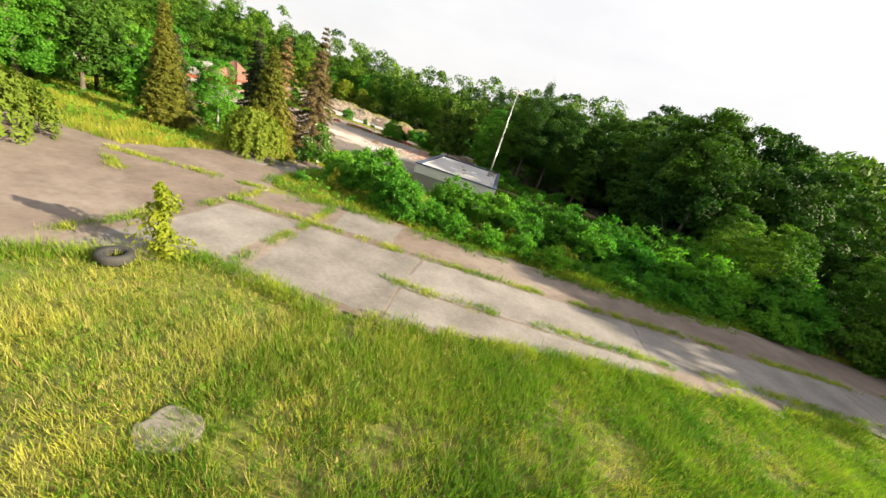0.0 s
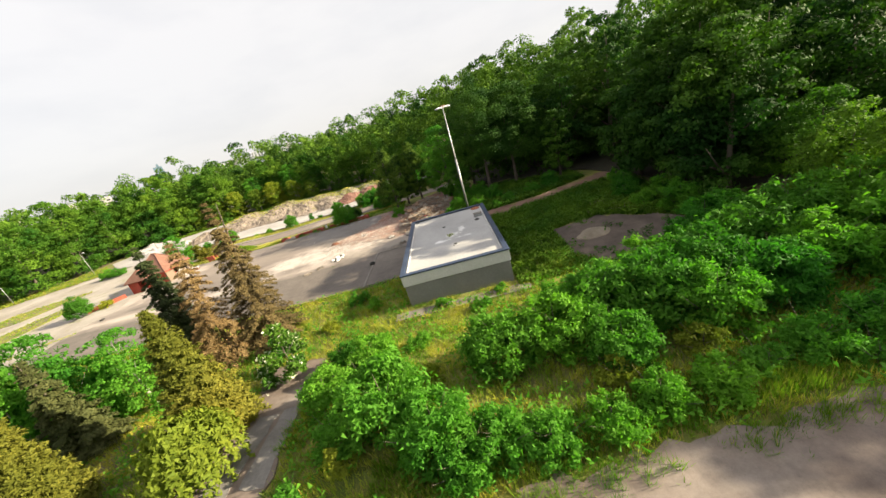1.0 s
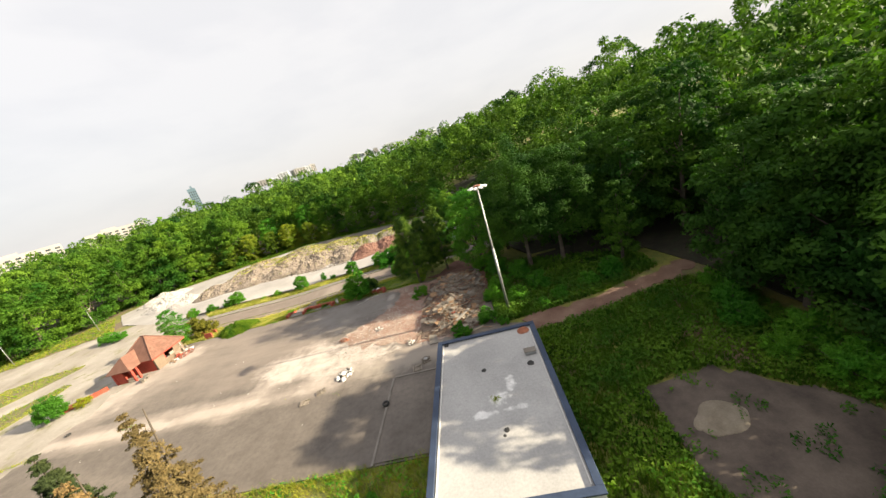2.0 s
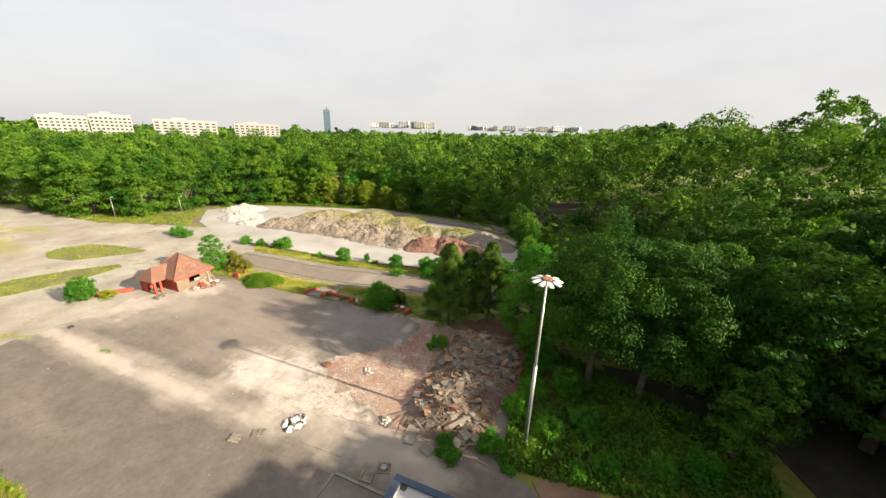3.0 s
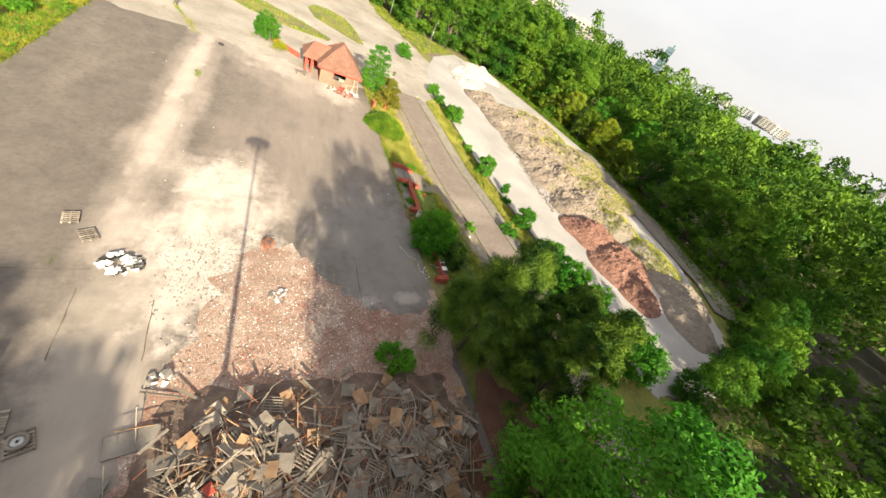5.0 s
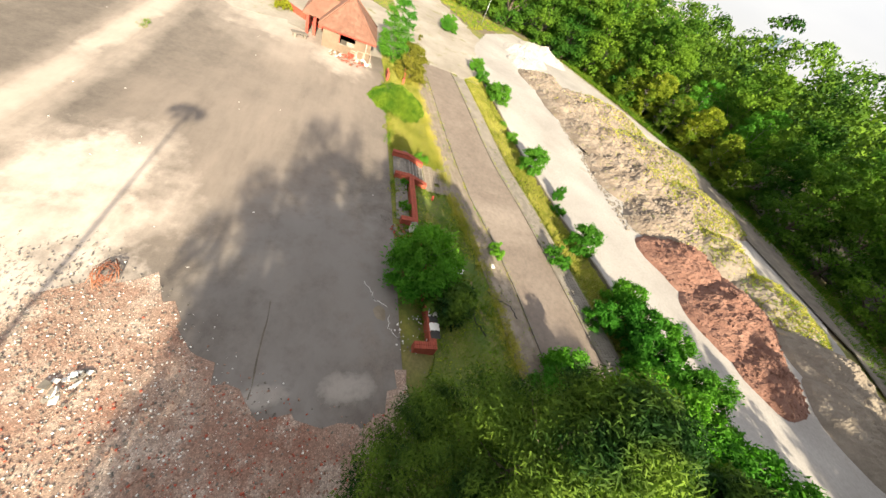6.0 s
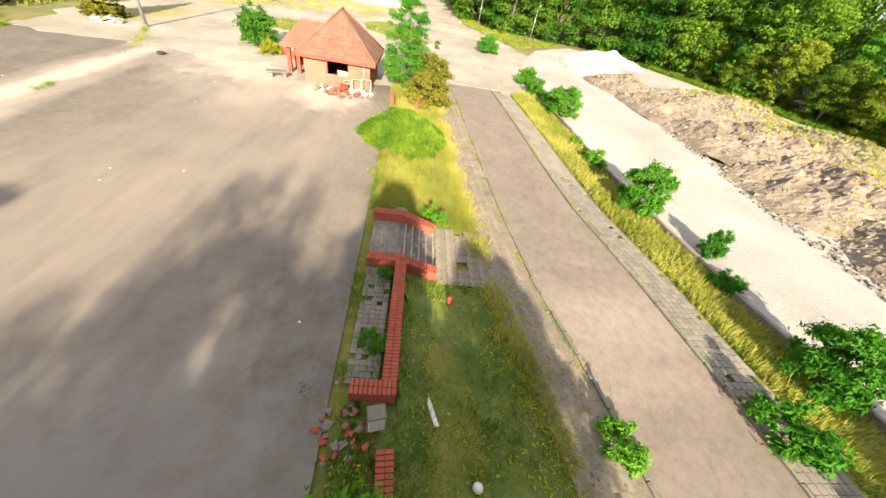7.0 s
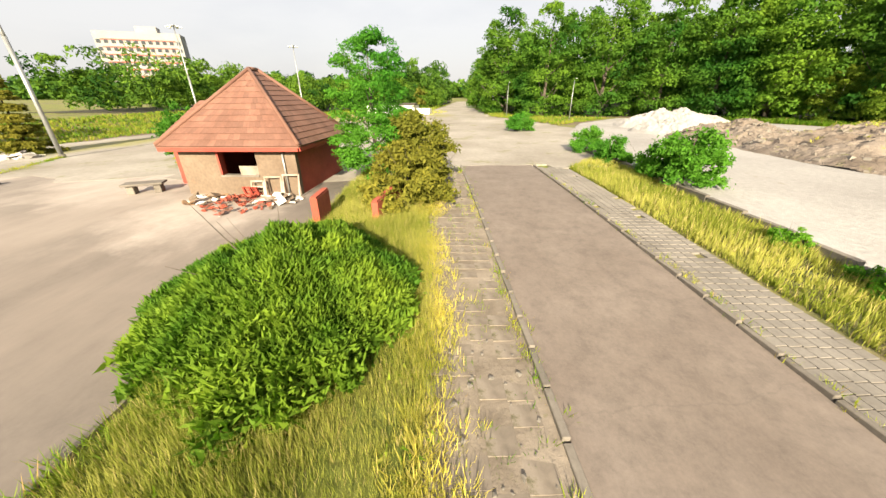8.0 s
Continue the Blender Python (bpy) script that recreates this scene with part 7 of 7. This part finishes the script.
bush(3, -41.2, 106.4, 0.75, "green weed clump beside the stair cheek")
bush(3, -36.2, 104.5, 0.5, "green weed clump inside the planter")
bush(3, -33.2, 104.4, 0.6, "green weed clump inside the planter")
rock = bmesh.new()
bmesh.ops.create_icosphere(rock, subdivisions=3, radius=0.34)
for v in rock.verts:
    v.co *= 1 + 0.35 * noise.noise(v.co * 3.0)
    v.co.z *= 0.6
thing("boulder", pose(-40.9, 104.7, -0.02), "pale rounded stone beside the stair cheek", "stone", data=from_bm("boulder", rock, M_PAVER, True))


def line_on_ground(name, pts, r, mat, label, category, z=None):
    ob = thing(name, Matrix.Identity(4), label, category)
    fine = []
    for a, b in zip(pts, pts[1:]):
        fine += [(a[0] + (b[0] - a[0]) * k / 5, a[1] + (b[1] - a[1]) * k / 5) for k in range(5)]
    fine.append(pts[-1])
    path = [(x + 0.06 * math.sin(3 * i), y + 0.06 * math.cos(2 * i), (float(height(x, y)) - 0.05 if z is None else z) + r) for i, (x, y) in enumerate(fine)]
    part("strand", tube("strand", path, [r] * len(path), mat, 6), ob)


line_on_ground("hose", [(-26.4, 110.3), (-25.7, 111.2), (-25.3, 112.0), (-24.4, 112.2)], 0.045, M_RUBBER, "black hose lying in the grass", "hose")
line_on_ground("hose", [(-25.7, 108.4), (-24.9, 108.9), (-23.9, 108.8), (-22.9, 109.4)], 0.045, M_RUBBER, "black hose lying in the grass", "hose")
line_on_ground("cable", [(-25.6, 101.4), (-24.9, 101.9), (-24.4, 102.0), (-24.0, 102.8)], 0.018, M_WHITEPAINT, "thin pale cable on the asphalt", "cable", 0.0)
line_on_ground("cable", [(-23.4, 102.9), (-22.6, 102.9), (-22.0, 103.4)], 0.015, M_WHITEPAINT, "thin pale cable on the asphalt", "cable", 0.0)
heap("sand_patch", -23.5, 102.4, 0.6, 0.4, 0.08, M_SAND, "small spill of pale sand on the asphalt", 71, 0.3, 0.02, 24)
heap("sand_mound", -4.45, 29.85, 0.62, 0.52, 0.04, M_PAVER, "small spill of pale crumbled stone in the grass", 72, 0.2, 0.12, 48)
heap("sand_mound", 9.6, 68.4, 1.9, 1.4, 0.32, M_SAND, "low mound of yellowish sand on the pad", 73, 0.4, 0.05, 32)

# ---- the shed on the forecourt ----
shed = thing("shed", pose(-139.5, 89.7, float(height(-139.5, 89.7)) - 0.05, 0, 0, 86), "long low whitewashed shed with a dark roof", "building")
part("wall", box("wall", 12.6, 7.0, 2.4, M_WHITEPAINT, (0, 0, 0), 0.02), shed, "whitewashed wall with painted scrawls")
part("roof", box("roof", 13.2, 7.6, 0.45, rough_mat("dark_shed_roof", (0.035, 0.03, 0.026), (0.075, 0.065, 0.055), 0.4, 5.0, 0.95, 0.5, 0.03), (0, 0, 2.4), 0.05), shed, "dark ragged felt roof")
for xx, w in ((-2.4, 0.9), (-0.8, 1.0), (0.9, 0.9)):
    part("scrawl", box("scrawl", w, 0.02, 0.9, M_BLOCKGREY, (xx, -3.511, 0.9)), shed, "faint painted shape")
part("annex", box("annex", 3.6, 3.6, 1.5, M_WHITEPAINT, (8.1, 1.4, 0), 0.02), shed)

# ---- grass islands ----
for poly, lab in ((OVAL_A, "oval grass island with a pale kerb"), (OVAL_B, "curved grass island with a pale kerb")):
    drape("island", poly, M_GROUND, 0.10, 2.0, lab, "grass", edge=0.2)

# ---- distant buildings ----
def block(name, x, y, w, d, base, top, turn, mat, floors, bays, label, band=None, group=""):
    """A slab block with rows of windows set in its two long sides."""
    ob = thing(name, pose(x, y, base, 0, 0, turn), label, "building", group)
    h = top - base
    part("wall", box("wall", w, d, h, mat, (0, 0, 0)), ob)
    fl = h * 0.92 / max(1, floors)
    pane = box("window", w / bays * 0.55, 0.5, fl * 0.5, M_PANE, (0, 0, 0))
    strip = box("panel", w * 0.86, 0.3, fl * 0.22, band, (0, 0, 0)) if band else None
    for side in (-1, 1):
        for f in range(floors):
            if strip:
                part("panel", strip, ob, "", Matrix.Translation((0, side * (d / 2 + 0.05), fl * (f + 0.52))))
            for b in range(bays):
                part("window", pane, ob, "", Matrix.Translation((-w / 2 + w * (b + 0.5) / bays, side * d / 2, fl * (f + 0.12))))
    part("roof_house", box("roof_house", w * 0.25, d * 0.6, h * 0.1, mat, (w * 0.1, 0, h)), ob)
    return ob


block("hotel", -352, -160, 58, 16, 8, 54, 115, M_BLOCKWHITE, 8, 12, "distant white slab block with red balcony bands", M_BLOCKRED)
BL = "distant white apartment block above the trees"
for x, y, w, base, top in ((-652, 318, 46, 18, 45), (-635, 362, 44, 18, 49), (-595, 440, 82, 18, 46), (-536, 522, 70, 18, 45)):
    block("apartment_block", x, y, w, 14, base, top, math.degrees(math.atan2(y - 72, x)) + 90, M_BLOCKWHITE, 6, 9, BL, None, "apartment blocks")
block("tower_block", -1156, 1451, 30, 30, 40, 152, 40, M_BLOCKBLUE, 10, 4, "distant blue glass tower block")
rc = np.random.default_rng(77)
for k in range(44):
    q = rc.random()
    x, y = -1035 + 1140 * q + rc.normal(0, 20), 1545 + 330 * math.sin(q * 1.7) + rc.normal(0, 60)
    tall_ = rc.uniform(10, 26) + (22 if 0.22 < q < 0.4 else 0)
    wide = rc.uniform(20, 60)
    zb = 78
    block("city_block", x, y, wide, 24, zb, zb + 8 + 0.55 * tall_, math.degrees(math.atan2(y - 72, x)) + 90 + rc.normal(0, 15), (M_BLOCKWHITE, M_BLOCKGREY)[k % 2], 5, 4, "small hazy city block on the skyline", None, "city skyline")

# ---- grasses and weeds ----
def grass(name, polys, per, tall, mat, label, seed, blades=6, width=0.02, keep=PAVED, lean=0.5, patchy=0.0):
    rng = np.random.default_rng(seed)
    parts_ = []
    for poly in polys:
        x, y = scatter(rng, poly, per, keep)
        if patchy:
            ok = wave(x, y, 1.7) + rng.normal(0, 0.3, len(x)) > patchy
            x, y = x[ok], y[ok]
        t = tall * (1 + 0.35 * wave(x, y, 1.3)) * rng.uniform(0.7, 1.2, len(x))
        parts_.append(tufts(rng, x, y, t, blades, 0.12, width, lean))
    ob = new(name, tris_mesh(name, np.concatenate(parts_), mat))
    return tagged(ob, label, "grass", kind="stuff")


FORE = [(-28, 22), (26, 22), (30, 42), (12, 41), (-28, 36)]
grass("tall_grass", [FORE], 45, 0.26, M_GRASS, "tall yellow-green summer grass", 101, 7, 0.0070, lean=1.1)
grass("straw_grass", [[(-28, 24), (-1, 24), (-2, 30), (3, 37), (-28, 36)]], 55, 0.28, M_STRAW, "tall straw-yellow grass stalks", 117, 7, 0.0065, lean=0.9, patchy=-0.35)
grass("lush_grass", [[(-6, 22), (26, 22), (30, 42), (8, 40), (-4, 36)]], 95, 0.30, M_GRASS_LUSH, "lush green grass between the yellow stalks", 102, 7, 0.010, lean=1.1, patchy=-0.25)
SOUTH = [(-40, 44), (36, 44), (36, 66), (3.2, 66), (3.2, 63), (-9.2, 61.2), (-9.2, 69.6), (-62, 69.6), (-70, 60), (-44, 58)]
grass("tall_grass", [SOUTH, [(-40, 36), (-20, 41), (-20, 47), (-40, 47)]], 26, 0.45, M_GRASS, "tall yellow-green grass on the slope", 103, 6, 0.012, lean=0.9)
grass("lush_grass", [[(0.6, 62), (17, 62), (20, 70), (22, 84), (18, 86), (8, 83.5), (0.8, 82.2)], [(-5, 85.4), (1, 85.6), (10, 87), (18, 90), (18, 96), (0, 104), (-3, 100)]], 34, 0.5, M_GRASS_SHADE, "lush grass and nettles beside the hall, coloured darker for shade", 104, 6, 0.028)
STRIP_W = [(-66, 102.2), (-40.5, 103.4), (-40.4, 108.6), (-49, 107.8), (-66, 106.0)]
STRIP_E = [(-36.7, 105.2), (-31.2, 105.2), (-31.2, 103.7), (-28, 103.7), (-28, 105.5), (-21.2, 105.6), (-18, 104), (-14, 104.5), (-14, 113.2), (-24, 111.4), (-31, 110.4), (-36.7, 109.3)]
grass("tall_grass", [STRIP_W], 240, 0.36, M_STRAW, "tall straw-yellow grass on the road bank", 105, 7, 0.0045, (LOT, ROAD))
drape("lawn", STRIP_E, rough_mat("short_turf", (0.055, 0.105, 0.015), (0.155, 0.175, 0.035), 0.5, 9.0, 0.95, 0.6, 0.03, ((0.175, 0.128, 0.08), 0.57)), -0.03, 1.5, "short green turf with dry brown patches", "grass", edge=0.06, worn=0.15)
grass("lush_grass", [STRIP_E], 70, 0.16, M_GRASS_MOWN, "mown green grass below the planters", 106, 6, 0.012, (LOT, ROAD), patchy=-0.4)
grass("lush_grass", [STRIP_E], 130, 0.20, M_GRASS_LUSH, "rank green grass below the planters", 132, 6, 0.012, (LOT, ROAD), patchy=-0.15)
NORTHSTRIP = [(-66, 115.3), (-58, 116.1), (-50, 117.0), (-44, 117.7), (-38, 118.8), (-32, 119.6), (-16, 121.3), (-14, 125.0), (-30, 122.9), (-37, 121.6), (-45, 120.7), (-52, 119.8), (-60, 119.2), (-70, 118.6)]
grass("tall_grass", [NORTHSTRIP], 60, 0.38, M_STRAW, "tall yellow grass between pavement and yard", 107, 6, 0.016, (ROAD,))
MEADOW = [[(-112, 68), (-150, 80), (-168, 97), (-230, 100), (-200, 70), (-130, 45), (-75, 50), (-70, 64)], [(-150, 114.5), (-128, 115.5), (-102, 124), (-118, 138), (-126, 128), (-142, 120)], OVAL_A, OVAL_B]
grass("meadow_grass", [[(-112, 71), (-150, 84), (-166, 98), (-158, 104), (-128, 100), (-104, 86), (-92, 73)]], 5, 0.35, M_STRAW, "dry grass tufts spreading over the forecourt", 131, 6, 0.04, (), patchy=0.12)
grass("meadow_grass", MEADOW, 5, 0.45, M_GRASS, "dry yellow-green meadow grass", 108, 6, 0.05, ())
BACKSTRIP = [(-112, 154), (-92, 162), (-70, 167), (-40, 168), (-14, 156), (-4, 142), (2, 146), (-10, 162), (-30, 171), (-60, 177), (-84, 174), (-112, 162)]
grass("lush_grass", [BACKSTRIP], 10, 0.7, M_GRASS_LUSH, "green undergrowth along the forest edge", 109, 6, 0.06, ())


def weeds_along(name, lines, per_m, spread_, tall, mat, label, seed):
    rng = np.random.default_rng(seed)
    xs, ys = [], []
    for pts in lines:
        for (x0, y0), (x1, y1) in zip(pts, pts[1:]):
            n = int(math.hypot(x1 - x0, y1 - y0) * per_m)
            t = rng.random(n)
            keep = wave(x0 + (x1 - x0) * t, y0 + (y1 - y0) * t, 0.8, seed) > -0.25
            t = t[keep]
            xs.append(x0 + (x1 - x0) * t + rng.normal(0, spread_, len(t)))
            ys.append(y0 + (y1 - y0) * t + rng.normal(0, spread_, len(t)))
    x, y = np.concatenate(xs), np.concatenate(ys)
    t = tufts(rng, x, y, tall * rng.uniform(0.4, 1.2, len(x)), 10, 0.16, 0.010, 0.9)
    t[:, :, 2] += 0.06
    ob = new(name, tris_mesh(name, t, mat))
    return tagged(ob, label, "weeds", kind="stuff")


JOINTS = [[(-12.2, 40.3), (-8.6, 40.7), (0.6, 41.8), (12.7, 43.4), (30, 45.5)], [(-3.2, 38.1), (-0.6, 38.2), (4.9, 39.0), (9.6, 39.5), (20, 41)], [(-8.0, 35.4), (-8.2, 40.4), (-8.6, 44.6)], [(-12.8, 33.6), (-12.4, 37.2), (-12.2, 40.3), (-12.4, 42.5)], [(-19, 40), (-16.5, 38.6)], [(-20.5, 41), (-12.4, 43)]]
weeds_along("joint_weeds", JOINTS, 34, 0.16, 0.26, M_GRASS_MOWN, "weeds growing from joints in the old terrace", 111)
grass("tall_grass", [[(-9, 45.6), (0, 45.8), (12, 47), (24, 49), (24, 50.5), (12, 49), (0, 48), (-9, 47.6)]], 60, 0.45, M_GRASS_LUSH, "tall feathery grass in front of the shrubs", 130, 6, 0.016)
weeds_along("edge_weeds", [[(-15, 32.2), (-12.3, 32.0), (-11.2, 33.2), (-8.6, 35.0), (-6.6, 34.9), (-4.4, 34.6), (-0.6, 35.6), (1.2, 36.1), (5.8, 37.4), (13.1, 38.8), (18.4, 40.2)]], 60, 0.22, 0.34, M_GRASS_MOWN, "grass hanging over the terrace edge", 133)
weeds_along("edge_weeds", [[(-10.6, 43.2), (-8.6, 44.4), (0, 45.1), (12, 46.2), (17, 47.6)], [(-13.2, 44), (-14.6, 54)]], 30, 0.35, 0.4, M_GRASS_LUSH, "weeds creeping over the terrace edge", 112)
weeds_along("edge_weeds", [road_line(-0.2), road_line(5.9), road_line(-2.2)], 9, 0.08, 0.20, M_GRASS, "weeds along the kerbs and slabs", 113)
weeds_along("edge_weeds", [[(-62, 69.5), (-15, 69.5)], [(-15, 69.6), (-9.4, 69.9)], [(-57, 102.6), (-40.6, 103.3)], [(-36.6, 103.55), (-31.8, 103.7)], [(-8.9, 62.9), (0.2, 62.9)], [(0.8, 63.5), (0.8, 80)]], 22, 0.22, 0.34, M_GRASS, "weeds along the lot and the hall", 114)
weeds_along("edge_weeds", [road_line(-2.25)], 110, 0.34, 0.26, M_STRAW, "straw-yellow grass creeping over the pavement", 118)
weeds_along("edge_weeds", [road_line(-1.1), road_line(-0.5)], 5, 0.4, 0.16, M_GRASS, "sparse weeds between broken pavement slabs", 119)
weeds_along("planter_weeds", [[(-36.6, 104.5), (-31.9, 104.5)], [(-27.4, 104.7), (-21.9, 104.8)]], 30, 0.2, 0.3, M_GRASS_LUSH, "green weeds inside the brick planters", 115)
weeds_along("crack_weeds", [[(-21.6, 79.0), (-20.6, 79.8)], [(-51, 81.4), (-49, 81.6)], [(-69.4, 76), (-62, 79.5)], [(-28.2, 79.2), (-27.6, 80.0)]], 22, 0.18, 0.24, M_GRASS, "weed tufts in cracks of the lot", 116)


def sapling(x, y, h, label):
    rng = np.random.default_rng(int(abs(x * 10)))
    n = 1500
    t = rng.random(n)
    a = rng.uniform(0, 6.28, n)
    r = 0.85 * (1 - t) ** 0.5 * rng.uniform(0.1, 1.0, n) * h / 2 * (0.7 + 0.5 * np.sin(9 * t + a))
    c = np.stack([np.cos(a) * r, np.sin(a) * r, 0.15 + t * h], 1)
    nn = np.stack([np.cos(a), np.sin(a), 0.6 + 0 * a], 1)
    crown = quads_mesh("crown", leaf_quads(rng, c, nn, 0.10, 1.6, 0.6), M_LEAF_YELLOW)
    tree_thing("sapling", trunk_mesh(rng, h, 0.025, M_BARK, 6, 0.3, 0.1), crown, at(x, y), label, "sapling", "saplings")


sapling(-9.8, 34.5, 2.4, "slender yellow-green sapling beside the tyre")
sapling(-10.6, 47.4, 1.5, "slender young sapling on the slope")
bush(5, -14.6, 29.0, 1.3, "yellow-green shrub in the tall grass")
bush(5, -12.6, 25.6, 1.0, "yellow-green shrub in the tall grass")
bush(5, -26.5, 37.0, 1.6, "yellow-green shrub in the tall grass")


def leafy_weeds(name, poly, per, size, tall, mat, label, seed, keep=PAVED, patchy=-0.1):
    """Low broad-leaved weeds between the grasses."""
    rng = np.random.default_rng(seed)
    x, y = scatter(rng, poly, per, keep)
    ok = wave(x, y, 1.1, seed) > patchy
    x, y = x[ok], y[ok]
    z = height(x, y) - 0.09 + rng.uniform(0.03, tall, len(x))
    c = np.stack([x, y, z], 1)
    n = np.tile([0.0, 0.0, 1.0], (len(x), 1))
    ob = new(name, quads_mesh(name, leaf_quads(rng, c, n, size, 1.8, 0.6), mat))
    return tagged(ob, label, "weeds", kind="stuff")


leafy_weeds("leafy_weeds", FORE, 45, 0.055, 0.26, M_GRASS_LUSH, "broad-leaved weeds among the tall grass", 121)
leafy_weeds("leafy_weeds", SOUTH, 22, 0.15, 0.6, M_LEAF_BRIGHT, "broad-leaved weeds on the slope", 122, patchy=0.0)
# nettles by hall and mast take a darker leaf colour for the shade there
leafy_weeds("leafy_weeds", [(0.6, 62), (17, 62), (20, 70), (22, 84), (18, 86), (8, 83.5), (0.8, 82.2)], 60, 0.16, 0.6, M_LEAF_FRONT, "nettles and docks beside the hall", 123, patchy=-0.4)
leafy_weeds("leafy_weeds", [(-5, 85.4), (1, 85.6), (10, 87), (18, 90), (18, 96), (0, 104), (-3, 100)], 50, 0.18, 0.7, M_LEAF_FRONT, "nettles and docks under the mast", 124, patchy=-0.4)
leafy_weeds("leafy_weeds", PAD, 40, 0.14, 0.4, M_LEAF_FRONT, "weeds breaking through the stained pad", 127, (), 0.35)
leafy_weeds("leafy_weeds", STRIP_E, 50, 0.07, 0.16, M_GRASS_MOWN, "clover and plantain in the mown strip", 125, (LOT, ROAD))
leafy_weeds("leafy_weeds", STRIP_W, 22, 0.06, 0.3, M_GRASS, "broad-leaved weeds in the bank", 126, (LOT, ROAD), 0.1)
